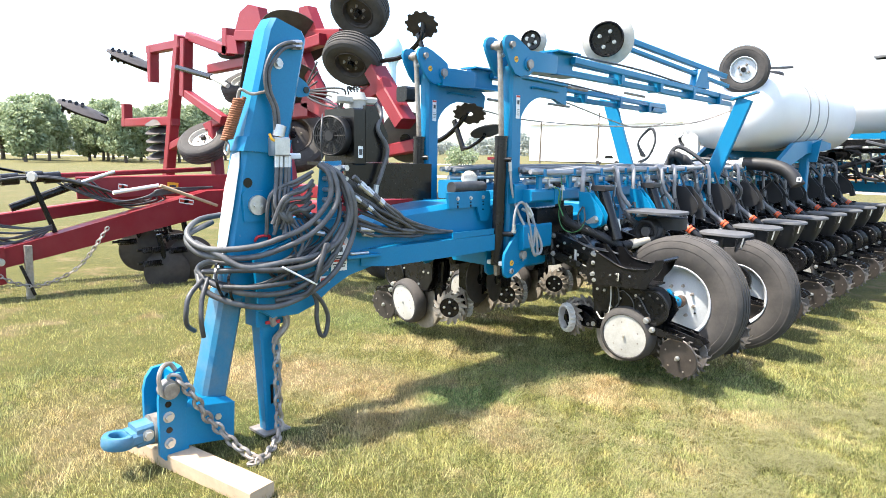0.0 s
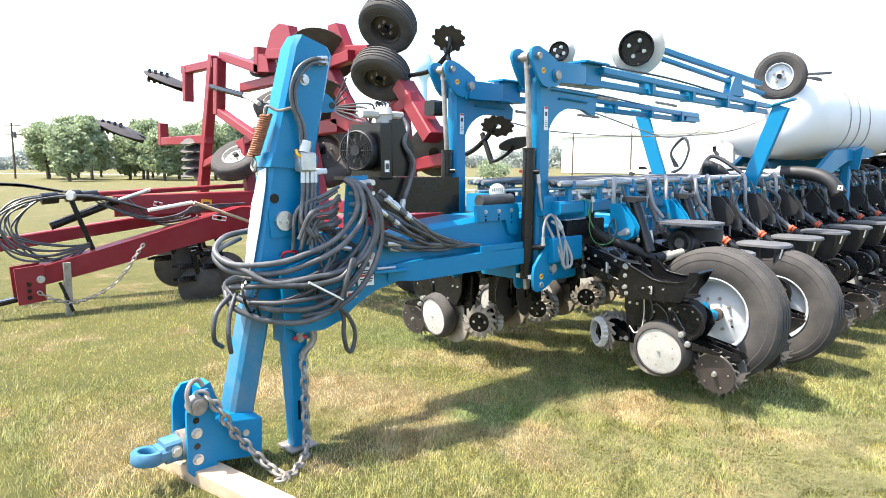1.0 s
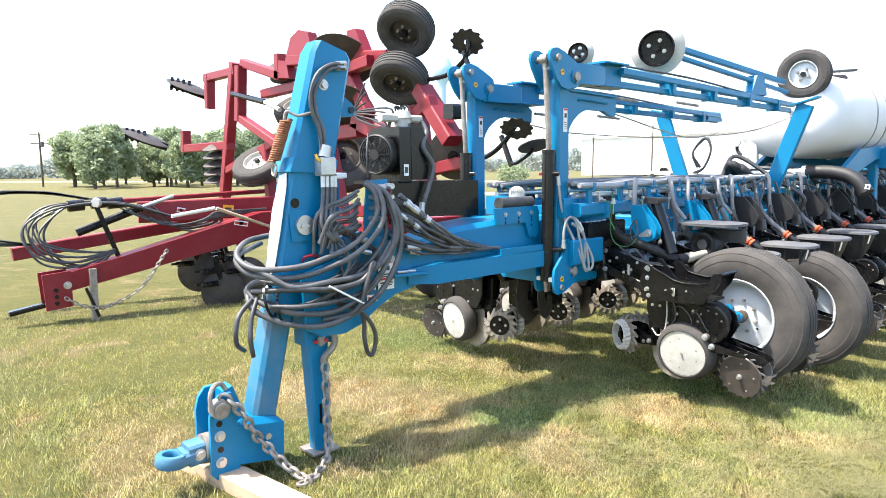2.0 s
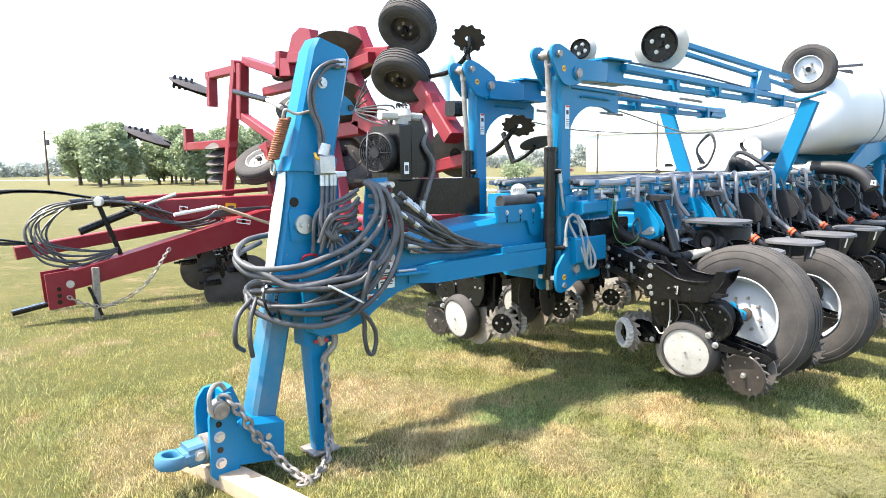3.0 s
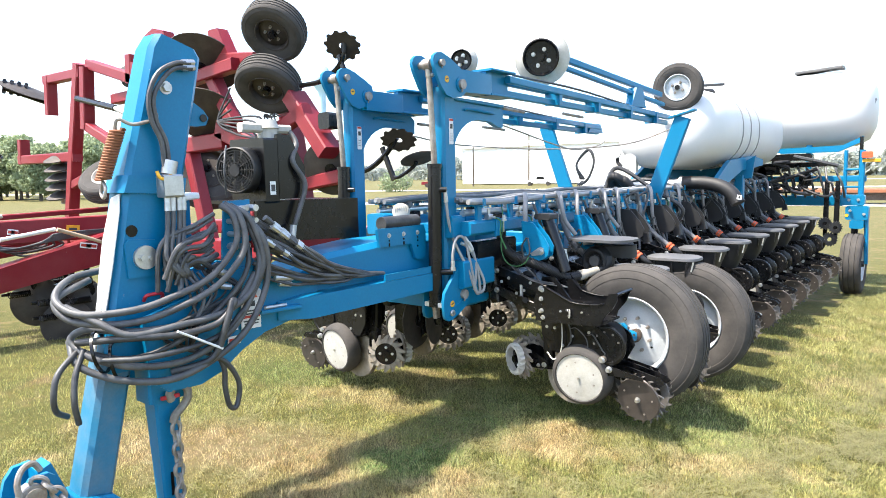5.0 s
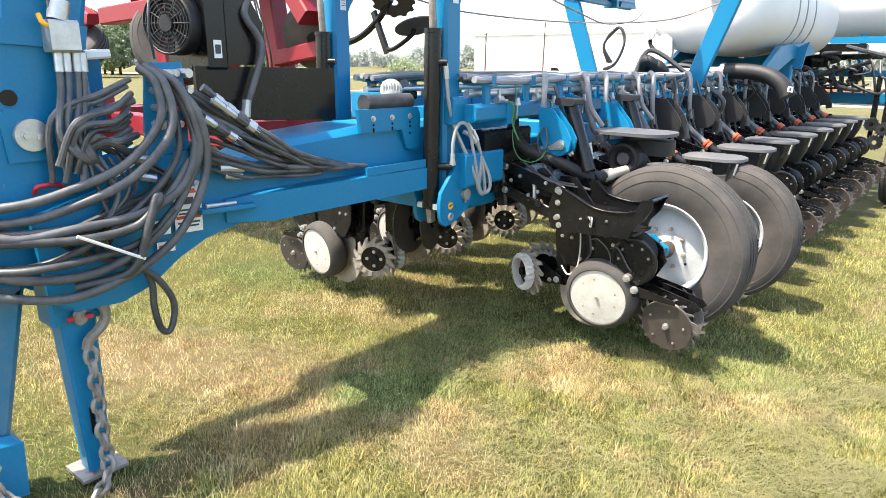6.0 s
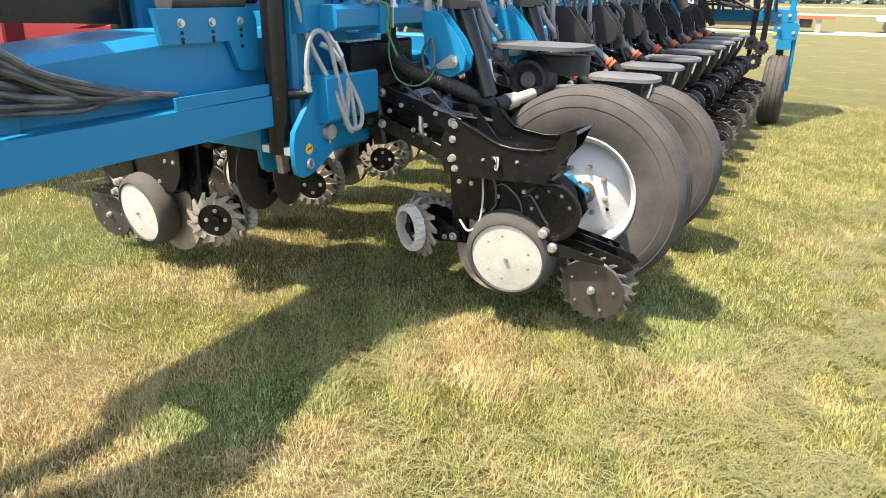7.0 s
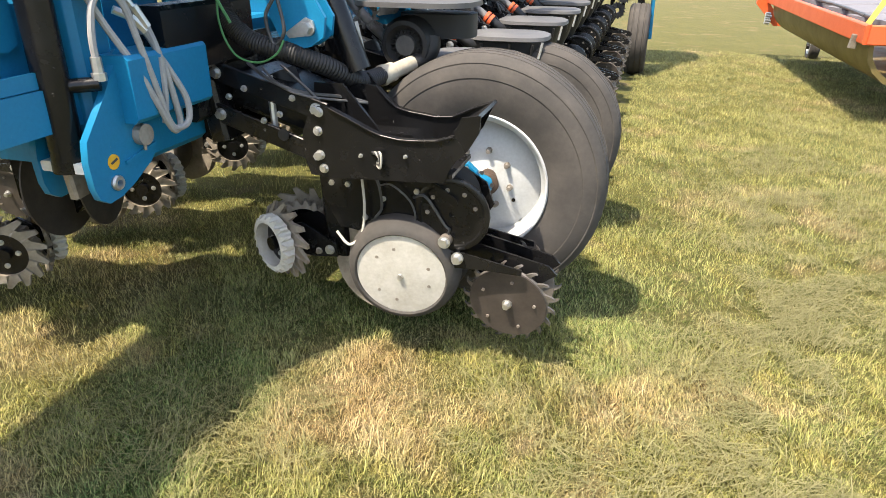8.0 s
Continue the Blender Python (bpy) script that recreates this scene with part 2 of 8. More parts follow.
def ground_mat(name="lawn", blade=False):
    m = bpy.data.materials.new(name)
    m.use_nodes = True
    n, l = m.node_tree.nodes, m.node_tree.links
    b = n["Principled BSDF"]
    geo = n.new("ShaderNodeNewGeometry")

    def noise_at(scale, detail=5, rough=0.6, stretch=None):
        t = n.new("ShaderNodeTexNoise")
        t.inputs["Scale"].default_value, t.inputs["Detail"].default_value, t.inputs["Roughness"].default_value = scale, detail, rough
        src = geo.outputs["Position"]
        if stretch:
            mp = n.new("ShaderNodeMapping")
            mp.inputs["Scale"].default_value, mp.inputs["Rotation"].default_value = stretch, (0, 0, 0.5)
            l.new(src, mp.inputs["Vector"])
            src = mp.outputs[0]
        l.new(src, t.inputs["Vector"])
        return t.outputs["Fac"]

    def mixed(fac, a, c):
        x = n.new("ShaderNodeMix")
        x.data_type = "RGBA"
        l.new(fac, x.inputs[0])
        for s, v in ((6, a), (7, c)):
            if isinstance(v, tuple):
                x.inputs[s].default_value = (*v, 1)
            else:
                l.new(v, x.inputs[s])
        return x.outputs[2]

    def ramp(fac, a, c):
        r = n.new("ShaderNodeMapRange")
        r.inputs[1].default_value, r.inputs[2].default_value = a, c
        l.new(fac, r.inputs[0])
        return r.outputs[0]

    def math_node(op, a, c):
        x = n.new("ShaderNodeMath")
        x.operation = op
        for i, v in enumerate((a, c)):
            if isinstance(v, (int, float)):
                x.inputs[i].default_value = v
            else:
                l.new(v, x.inputs[i])
        return x.outputs[0]

    wobble = n.new("ShaderNodeTexNoise")
    wobble.inputs["Scale"].default_value, wobble.inputs["Detail"].default_value, wobble.inputs["Roughness"].default_value = 2.6, 5, 0.65
    l.new(geo.outputs["Position"], wobble.inputs["Vector"])
    shift = n.new("ShaderNodeVectorMath")
    shift.operation = "MULTIPLY_ADD"
    l.new(wobble.outputs["Color"], shift.inputs[0])
    shift.inputs[1].default_value, shift.inputs[2].default_value = (0.9, 0.9, 0), (-0.45, -0.45, 0)
    moved = n.new("ShaderNodeVectorMath")
    l.new(geo.outputs["Position"], moved.inputs[0])
    l.new(shift.outputs[0], moved.inputs[1])

    def patches(spots):
        """The strongest of several soft ragged ovals: (x, y, half length, half width, turn, strength)."""
        out = None
        for x, y, a, c, turn, k in spots:
            mp = n.new("ShaderNodeMapping")
            mp.vector_type = "TEXTURE"
            mp.inputs["Location"].default_value, mp.inputs["Rotation"].default_value, mp.inputs["Scale"].default_value = (x, y, 0), (0, 0, radians(turn)), (a, c, 1000)
            l.new(moved.outputs[0], mp.inputs["Vector"])
            ln = n.new("ShaderNodeVectorMath")
            ln.operation = "LENGTH"
            l.new(mp.outputs[0], ln.inputs[0])
            one = math_node("MULTIPLY", ramp(ln.outputs["Value"], 1.25, 0.55), k)
            out = one if out is None else math_node("MAXIMUM", out, one)
        return out

    patch = noise_at(0.8, 6, 0.7)
    green = mixed(ramp(noise_at(1.7, 6, 0.7), 0.38, 0.62), (0.180, 0.186, 0.050), (0.102, 0.132, 0.031))
    green = mixed(ramp(noise_at(9, 4, 0.7), 0.50, 0.70), green, (0.24, 0.215, 0.055))
    dry = mixed(ramp(noise_at(6, 5, 0.7), 0.35, 0.68), (0.43, 0.335, 0.20), (0.26, 0.165, 0.075))
    lush = mixed(ramp(noise_at(12, 4), 0.35, 0.65), (0.060, 0.125, 0.030), (0.095, 0.150, 0.035))
    scattered = ramp(math_node("ADD", math_node("MULTIPLY", patch, 0.55), math_node("MULTIPLY", noise_at(2.8, 5, 0.65), 0.45)), 0.525, 0.61)
    worn = patches([(-0.55, -1.95, 1.05, 0.48, 25, 1.0), (0.86, -1.62, 0.42, 0.30, -30, 0.9), (0.95, -0.62, 0.40, 0.30, 10, 0.9), (0.30, -2.10, 0.50, 0.30, 60, 0.8), (-0.65, -0.75, 0.6, 0.25, 10, 0.6), (-0.6, -3.4, 0.7, 0.35, 0, 0.7), (-0.3, -0.1, 0.7, 0.22, 0, 0.5)])
    rich = patches([(0.45, -1.30, 0.42, 0.22, 80, 1.0), (0.36, -0.70, 0.45, 0.28, 60, 0.8), (0.5, -0.05, 0.8, 0.35, 10, 0.7), (-1.7, -0.6, 0.6, 0.4, 10, 0.7), (1.75, 0.3, 0.35, 0.6, 10, 0.6), (-0.1, -2.75, 0.35, 0.2, 20, 0.5)])
    # Green turns paler and greyer with distance: dry grass, with haze in the colour.
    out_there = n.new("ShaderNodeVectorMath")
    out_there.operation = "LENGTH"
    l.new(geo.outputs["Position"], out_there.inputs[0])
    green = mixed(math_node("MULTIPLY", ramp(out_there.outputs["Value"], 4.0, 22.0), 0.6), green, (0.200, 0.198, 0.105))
    col = mixed(math_node("MULTIPLY", scattered, 0.78), green, dry)
    col = mixed(math_node("MULTIPLY", ramp(noise_at(26, 4, 0.7), 0.50, 0.66), 0.5), col, (0.080, 0.095, 0.026))
    broken = ramp(noise_at(14, 5, 0.75), 0.30, 0.62)
    col = mixed(math_node("MULTIPLY", worn, math_node("ADD", math_node("MULTIPLY", broken, 0.6), 0.4)), col, dry)
    col = mixed(rich, col, lush)
    col = mixed(math_node("MULTIPLY", ramp(noise_at(60, 4, 0.75), 0.40, 0.70), 0.68), col, (0.34, 0.27, 0.125))
    if not blade:
        thatch = n.new("ShaderNodeHueSaturation")
        thatch.inputs["Value"].default_value = 0.55
        l.new(col, thatch.inputs["Color"])
        col = thatch.outputs["Color"]
    if blade:
        tone = n.new("ShaderNodeHueSaturation")
        rv = n.new("ShaderNodeMapRange")
        rv.inputs[3].default_value, rv.inputs[4].default_value = 0.5, 2.45
        l.new(geo.outputs["Random Per Island"], rv.inputs[0])
        l.new(rv.outputs[0], tone.inputs["Value"])
        l.new(col, tone.inputs["Color"])
        col = tone.outputs["Color"]
    l.new(col, b.inputs["Base Color"])
    b.inputs["Roughness"].default_value = 0.95
    if blade:
        b.inputs["Roughness"].default_value = 0.6
        tr, mx = n.new("ShaderNodeBsdfTranslucent"), n.new("ShaderNodeMixShader")
        mx.inputs[0].default_value = 0.35
        l.new(col, tr.inputs["Color"])
        l.new(b.outputs[0], mx.inputs[1])
        l.new(tr.outputs[0], mx.inputs[2])
        l.new(mx.outputs[0], n["Material Output"].inputs["Surface"])
        return m
    b.inputs["Specular IOR Level"].default_value = 0.1
    bp = n.new("ShaderNodeBump")
    bp.inputs["Strength"].default_value, bp.inputs["Distance"].default_value = 0.9, 0.03
    l.new(noise_at(55, 5, 0.75), bp.inputs["Height"])
    l.new(bp.outputs["Normal"], b.inputs["Normal"])
    return m


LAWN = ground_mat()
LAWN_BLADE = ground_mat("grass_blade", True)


def axis_steps(lo, hi, step, far):
    out = [lo + step * i for i in range(int((hi - lo) / step) + 1)]
    d = step
    while out[-1] < far:
        d *= 1.35
        out.append(out[-1] + d)
        out.insert(0, out[0] - d)
    return out


bm = B()
xs, ys = axis_steps(-7.0, 7.0, 0.25, 1600), axis_steps(-7.0, 10.0, 0.25, 1600)
grid = [[bm.verts.new((x, y, ground_z(x, y) + (noise.noise((x * 0.9, y * 0.9, 0)) * 0.012 if abs(x) + abs(y) < 30 else 0))) for y in ys] for x in xs]
for i in range(len(xs) - 1):
    for j in range(len(ys) - 1):
        bm.faces.new((grid[i][j], grid[i + 1][j], grid[i + 1][j + 1], grid[i][j + 1]))
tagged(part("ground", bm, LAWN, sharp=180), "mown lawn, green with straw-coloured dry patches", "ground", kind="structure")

# ---- shapes used by the machines ----
def gear(bm, c, axis, r_in, r_root, r_out, n, w, bend=0.0, lean=0.3, sub=4):
    """A flat ring with n teeth; the tips bend along the axis and lean round it."""
    c, a = Vector(c), Vector(axis).normalized()
    s, u = basis(a)
    loops = [[], [], [], []]
    for i in range(n * sub):
        k = i % sub
        tip = k in (1, 2)
        th = 2 * math.pi * (i + (lean if tip else 0)) / (n * sub) * 1.0
        d0 = s * math.cos(2 * math.pi * i / (n * sub)) + u * math.sin(2 * math.pi * i / (n * sub))
        th += 2 * math.pi / (n * sub) * lean if tip else 0
        d = s * math.cos(th) + u * math.sin(th)
        ro, h, t = (r_out, bend, w * 0.55) if tip else (r_root, 0.0, w)
        if tip and k == 2:
            ro *= 0.985
        for lp, p in zip(loops, (c + d0 * r_in + a * w / 2, c + d * ro + a * (h + t / 2), c + d * ro + a * (h - t / 2), c + d0 * r_in - a * w / 2)):
            lp.append(bm.verts.new(p))
    m = n * sub
    for q in range(4):
        x, y = loops[q], loops[(q + 1) % 4]
        for i in range(m):
            j = (i + 1) % m
            bm.faces.new((x[i], x[j], y[j], y[i]))
    return bm


def sub(name, parent):
    """An unmeshed middle part that carries smaller parts."""
    ob = new(name)
    ob.empty_display_size = 0.05
    ob.parent = parent
    return ob


def bolt(parent, c, axis, r=0.016, h=0.018, mat=None, name="bolt"):
    bm = B()
    nut(bm, c, axis, r, h)
    return part(name, bm, mat or ZINC, parent)


def tyre(c, axis, R, r_rim, w, rubber, rim, parent, dish=0.05, seg=48, grooves=3, lugs=0, hub=0.05, hub_mat=None):
    """A wheel: rounded tyre with ribs, and a dished rim. axis points out of the face."""
    h = w / 2
    g = R - r_rim
    prof = [(r_rim, -h * 0.8), (r_rim + 0.10 * g, -h * 0.86), (r_rim + 0.45 * g, -h), (R - 0.28 * g, -h * 0.97), (R - 0.12 * g, -h * 0.86), (R - 0.05 * g, -h * 0.72)]
    for i in range(grooves):
        k = -0.5 + 1.0 * i / max(grooves - 1, 1)
        d = 0.013 * R / 0.5
        bulge = g * 0.05 * k * k
        prof += [(R - bulge, h * (k - 0.07)), (R - d - bulge, h * (k - 0.04)), (R - d - bulge, h * (k + 0.04)), (R - bulge, h * (k + 0.07))]
    prof += [(R - 0.05 * g, h * 0.72), (R - 0.12 * g, h * 0.86), (R - 0.145 * g, h * 0.885), (R - 0.165 * g, h * 0.875), (R - 0.28 * g, h * 0.97), (r_rim + 0.62 * g, h * 0.995), (r_rim + 0.60 * g, h * 0.975), (r_rim + 0.45 * g, h), (r_rim + 0.12 * g, h * 0.88), (r_rim + 0.09 * g, h * 0.86), (r_rim, h * 0.8)]
    bm = B()
    lathe(bm, prof, c, axis, seg)
    part("tyre", bm, rubber, parent, sharp=28)
    bm = B()
    f = h * 0.86
    lathe(bm, [(r_rim - 0.004, -h * 0.8), (r_rim + 0.002, f - 0.01), (r_rim + 0.006, f), (r_rim + 0.002, f + 0.006), (r_rim - 0.005, f + 0.003), (r_rim - 0.009, f - 0.012), (r_rim * 0.91, f - 0.024), (r_rim * 0.885, f - dish), (r_rim * 0.62, f - dish * 0.72), (r_rim * 0.36, f - dish * 0.62), (0.012, f - dish * 0.62), (0.012, f - dish * 0.62 - 0.012), (r_rim * 0.8, f - dish - 0.015), (r_rim * 0.84, -h * 0.8)], c, axis, seg)
    part("rim", bm, rim, parent)
    a = Vector(axis).normalized()
    s, u = basis(a)
    bm = B()
    o = Vector(c) + a * (f - dish * 0.62)
    cyl(bm, o - a * 0.02, o + a * 0.05, hub, hub * 0.8, 20)
    part("hub", bm, hub_mat or BLACK, parent)
    for i in range(lugs):
        t = 2 * math.pi * (i + 0.3) / lugs
        bolt(parent, o + (s * math.cos(t) + u * math.sin(t)) * r_rim * 0.44, a, 0.0095 if R > 0.4 else 0.011, 0.024, STEEL, "lug_nut")


def sticker(parent, c, n, up, w, h, rows=(), mat=None, name="sticker", label=""):
    """A thin sticker with raised bars for print; rows: (height from top 0..1, width 0..1, thickness 0..1, material)."""
    n, u = Vector(n).normalized(), Vector(up).normalized()
    s = u.cross(n)
    c = Vector(c)
    bm = B()
    plate(bm, [c + s * a + u * b for a, b in ((-w / 2, -h / 2), (w / 2, -h / 2), (w / 2, h / 2), (-w / 2, h / 2))], n * 0.002)
    ob = part(name, bm, mat or PAPER, parent, label)
    for y, ww, t, m in rows:
        bm = B()
        o = c + u * (h / 2 - h * y) + n * 0.0018
        plate(bm, [o + s * a + u * b for a, b in ((-w * ww / 2, -h * t / 2), (w * ww / 2, -h * t / 2), (w * ww / 2, h * t / 2), (-w * ww / 2, h * t / 2))], n * 0.002)
        part("print_bar", bm, m, ob)
    return ob


def chain(parent, pts, r=0.008, link=0.05, mat=None):
    """Chain links along a smooth line, each turned square to the last."""
    line = smooth_path(pts, 24)
    acc, last, n = 0.0, line[0], 0
    for p, q in zip(line, line[1:]):
        acc += (q - p).length
        if acc >= link * 0.72:
            acc = 0.0
            d = (q - p).normalized()
            s, u = basis(d)
            side = s if n % 2 else u
            bm = B()
            ov = []
            for i in range(12):
                t = 2 * math.pi * i / 12
                ov.append(q + d * math.cos(t) * link * 0.5 + side * math.sin(t) * link * 0.32)
            rings = []
            for i, o in enumerate(ov):
                tan = (ov[(i + 1) % 12] - ov[i - 1]).normalized()
                nn = d.cross(side)
                b2 = tan.cross(nn)
                rings.append(ring(bm, [o + (nn * math.cos(w) + b2 * math.sin(w)) * r for w in [2 * math.pi * j / 6 for j in range(6)]]))
            rings.append(rings[0])
            skin(bm, rings, caps=False)
            part("chain_link", bm, mat or STEEL, parent)
            n += 1


RED_INK = material("red_ink", (0.5, 0.05, 0.03), rough=0.6)
DARK_INK = material("dark_ink", (0.05, 0.05, 0.05), rough=0.6)
HANDLE_RED = material("red_plastic", (0.45, 0.02, 0.03), rough=0.45)


# ---- blue planter: tongue ----
def blue_tongue():
    t = thing("planter_tongue", "upright blue steel planter tongue standing on a timber block", "tongue")
    bm = B()
    rings = []
    for y0, y1, z0, z1, w in ((-2.62, -2.43, 2.335, 2.29, 0.14), (-2.66, -2.41, 2.27, 2.25, 0.15), (-2.80, -2.53, 1.74, 1.72, 0.16), (-2.82, -2.545, 1.62, 1.60, 0.16), (-2.905, -2.52, 1.18, 1.18, 0.16), (-2.96, -2.55, 0.87, 0.86, 0.16)):
        k = 0.022
        rings.append(ring(bm, [(0.03 + x, y, z) for x, y, z in ((-w / 2, y0 + k, z0), (-w / 2 + k, y0, z0), (w / 2 - k, y0, z0), (w / 2, y0 + k, z0), (w / 2, y1 - k, z1), (w / 2 - k, y1, z1), (-w / 2 + k, y1, z1), (-w / 2, y1 - k, z1))]))
    skin(bm, rings)
    part("tongue_beam", bm, BLUE, t)
    bm = B()
    rings = []
    for y0, y1, z0, z1 in ((-2.80, -2.545, 1.715, 1.70), (-2.825, -2.56, 1.64, 1.625)):
        rings.append(ring(bm, [(0.03 + x, y, z) for x, y, z in ((-0.092, y0, z0), (-0.07, y0 - 0.015, z0), (0.07, y0 - 0.015, z0), (0.092, y0, z0), (0.092, y1 + 0.01, z1), (-0.092, y1 + 0.01, z1))]))
    skin(bm, rings)
    part("collar", bm, BLUE, t)
    bm = B()
    plate(bm, [(0.115, y, z) for y, z in ((-2.83, 1.27), (-2.84, 1.42), (-2.82, 1.44), (-2.70, 1.43), (-2.68, 1.41), (-2.68, 1.29), (-2.70, 1.27))], (0.012, 0, 0))
    part("pivot_pad", bm, BLUE, t)
    bm = B()
    cyl(bm, (0.115, -2.756, 1.357), (0.14, -2.756, 1.357), 0.052, seg=28)
    part("pivot_pin", bm, ZINC, t)
    bolt(t, (0.142, -2.775, 1.357), (1, 0, 0), 0.013, 0.008)
    bolt(t, (0.142, -2.738, 1.35), (1, 0, 0), 0.010, 0.008)
    bolt(t, (0.108, -2.60, 2.10), (1, 0, 0), 0.022, 0.02)
    bm = B()
    cyl(bm, (0.105, -2.80, 1.475), (0.113, -2.80, 1.475), 0.026, seg=14)
    part("plug", bm, BLACK, t)
    bm = B()
    plate(bm, [(0.03, y, z) for y, z in ((-2.47, 2.08), (-2.38, 2.02), (-2.355, 1.985), (-2.37, 1.95), (-2.42, 1.94), (-2.52, 1.95), (-2.50, 2.05))], (0.025, 0, 0))
    part("rear_lug", bm, BLUE, t)
    bm = B()
    cyl(bm, (0.01, -2.385, 1.982), (0.05, -2.385, 1.982), 0.018, seg=14)
    part("lug_hole", bm, BLACK, t)
    bm = B()
    beam(bm, (0.03, -2.895, 0.90), (0.03, -3.055, 0.20), 0.150, 0.135, up=(0, -1, 0.2), r=0.02)
    part("inner_tube", bm, BLUE_DUSTY, t, "scuffed dusty blue inner tube")
    bm = B()
    rings = []
    for y0, y1, z, w in ((-3.20, -2.945, 0.145, 0.235), (-3.20, -2.935, 0.345, 0.235), (-3.16, -2.965, 0.375, 0.18)):
        rings.append(ring(bm, [(0.03 - w / 2, y0, z + 0.02), (0.03 + w / 2, y0, z + 0.02), (0.03 + w / 2, y1, z - 0.02), (0.03 - w / 2, y1, z - 0.02)]))
    skin(bm, rings)
    plate(bm, [(0.03, y, z) for y, z in ((-3.25, 0.15), (-3.23, 0.54), (-3.18, 0.56), (-3.12, 0.40), (-3.10, 0.15))], (0.10, 0, 0))
    part("boot", bm, BLUE, t)
    bolt(t, (0.135, -3.03, 0.27), (1, 0, 0), 0.02, 0.02)
    for x in (-0.045, 0.135):
        bm = B()
        plate(bm, [(x, y, z) for y, z in ((-3.335, 0.15), (-3.33, 0.44), (-3.315, 0.50), (-3.28, 0.545), (-3.215, 0.55), (-3.19, 0.53), (-3.19, 0.12), (-3.31, 0.12))], (0.024, 0, 0))
        part("clevis_plate", bm, BLUE, t)
    for z in (0.205, 0.340):
        bolt(t, (0.148, -3.285, z), (1, 0, 0), 0.021, 0.020, name="hitch_bolt")
    for z in (0.272, 0.405):
        bm = B()
        cyl(bm, (0.14, -3.285, z), (0.149, -3.285, z), 0.016, seg=14)
        part("bolt_hole", bm, BLACK, t)
    bm = B()
    cyl(bm, (0.13, -3.285, 0.487), (0.185, -3.285, 0.487), 0.047, seg=24)
    cyl(bm, (0.185, -3.285, 0.487), (0.20, -3.285, 0.487), 0.037, seg=24)
    part("drawbar_pin", bm, STEEL, t)
    bm = B()
    hose(bm, [(0.185, -3.325, 0.47), (0.175, -3.335, 0.55), (0.16, -3.31, 0.60), (0.14, -3.265, 0.605), (0.14, -3.24, 0.57)], 0.012)
    part("pin_handle", bm, STEEL, t)
    r = sub("hitch_ring", t)
    bm = B()
    lathe(bm, [(0.040, -0.028), (0.070, -0.030), (0.077, -0.018), (0.077, 0.018), (0.070, 0.030), (0.046, 0.030), (0.039, 0.02)], (0.06, -3.495, 0.255), (0, 0.1, 1), 36)
    part("eye", bm, BLUE_DUSTY, r, "worn blue forged hitch eye")
    bm = B()
    beam(bm, (0.055, -3.45, 0.252), (0.055, -3.40, 0.255), 0.13, 0.066, r=0.015)
    beam(bm, (0.055, -3.425, 0.258), (0.055, -3.335, 0.262), 0.115, 0.105, r=0.012)
    part("neck", bm, BLUE_DUSTY, r)
    bm = B()
    cyl(bm, (0.055, -3.345, 0.265), (0.055, -3.30, 0.265), 0.075, seg=24)
    part("swivel_collar", bm, STEEL, r)
    bolt(r, (0.113, -3.375, 0.262), (1, 0, 0), 0.022, 0.02)
    bm = B()
    sheet = [(0.02, 1.62), (0.085, 1.635), (0.105, 1.56), (0.108, 1.34), (0.100, 1.15), (0.07, 1.10), (0.03, 1.13), (0.0, 1.22), (-0.01, 1.44)]
    plate(bm, [(x, -2.832 - (1.62 - z) * 0.20, z) for x, z in sheet], (0, -0.005, 0))
    part("manual_sleeve", bm, PAPER, t, "torn white plastic sheet hung on the tongue")
    bm = B()
    plate(bm, [(x, y, z) for x, y, z in ((0.02, -2.868, 1.46), (0.065, -2.868, 1.46), (0.065, -2.975, 0.93), (0.02, -2.975, 0.93))], (0, -0.005, -0.001))
    part("tie_strap", bm, PAPER, t, "cream webbing strap down the tongue")
    bm = B()
    hose(bm, [(0.115, -2.77, 1.165), (0.14, -2.765, 1.19), (0.14, -2.70, 1.19), (0.115, -2.685, 1.165)], 0.008, n=4)
    part("grip", bm, HANDLE_RED, t, "red plastic grip")
    # spring on its hook
    sp = sub("tension_spring", t)
    bm = B()
    pts = []
    for i in range(19 * 10):
        a = 2 * math.pi * i / 10
        k = i / (19 * 10)
        pts.append(V(0.085 - 0.05 * k + math.cos(a) * 0.028, -2.815 - 0.055 * k + math.sin(a) * 0.028, 1.91 - 0.215 * k))
    hose(bm, pts, 0.0062, 6, 1)
    part("coil", bm, RUSTY, sp, "rusty close-wound coil")
    bm = B()
    hose(bm, [(0.085, -2.83, 1.90), (0.10, -2.82, 1.95), (0.12, -2.77, 1.93), (0.125, -2.70, 1.945), (0.125, -2.665, 1.955), (0.125, -2.66, 1.985)], 0.008)
    part("hook_rod", bm, STEEL, sp)
    bm = B()
    hose(bm, [(0.035, -2.87, 1.69), (0.02, -2.875, 1.64), (0.055, -2.88, 1.62), (0.065, -2.875, 1.66), (0.035, -2.87, 1.69)], 0.007)
    part("lower_hook", bm, STEEL, sp)
    # valve block with its hoses on the side of the beam
    v = sub("valve_block", t)
    bm = B()
    box(bm, (0.155, -2.635, 1.665), (0.07, 0.09, 0.10), 0.008)
    part("block", bm, ZINC, v)
    bm = B()
    cyl(bm, (0.155, -2.64, 1.715), (0.155, -2.625, 1.775), 0.032, seg=18)
    part("solenoid", bm, ZINC, v)
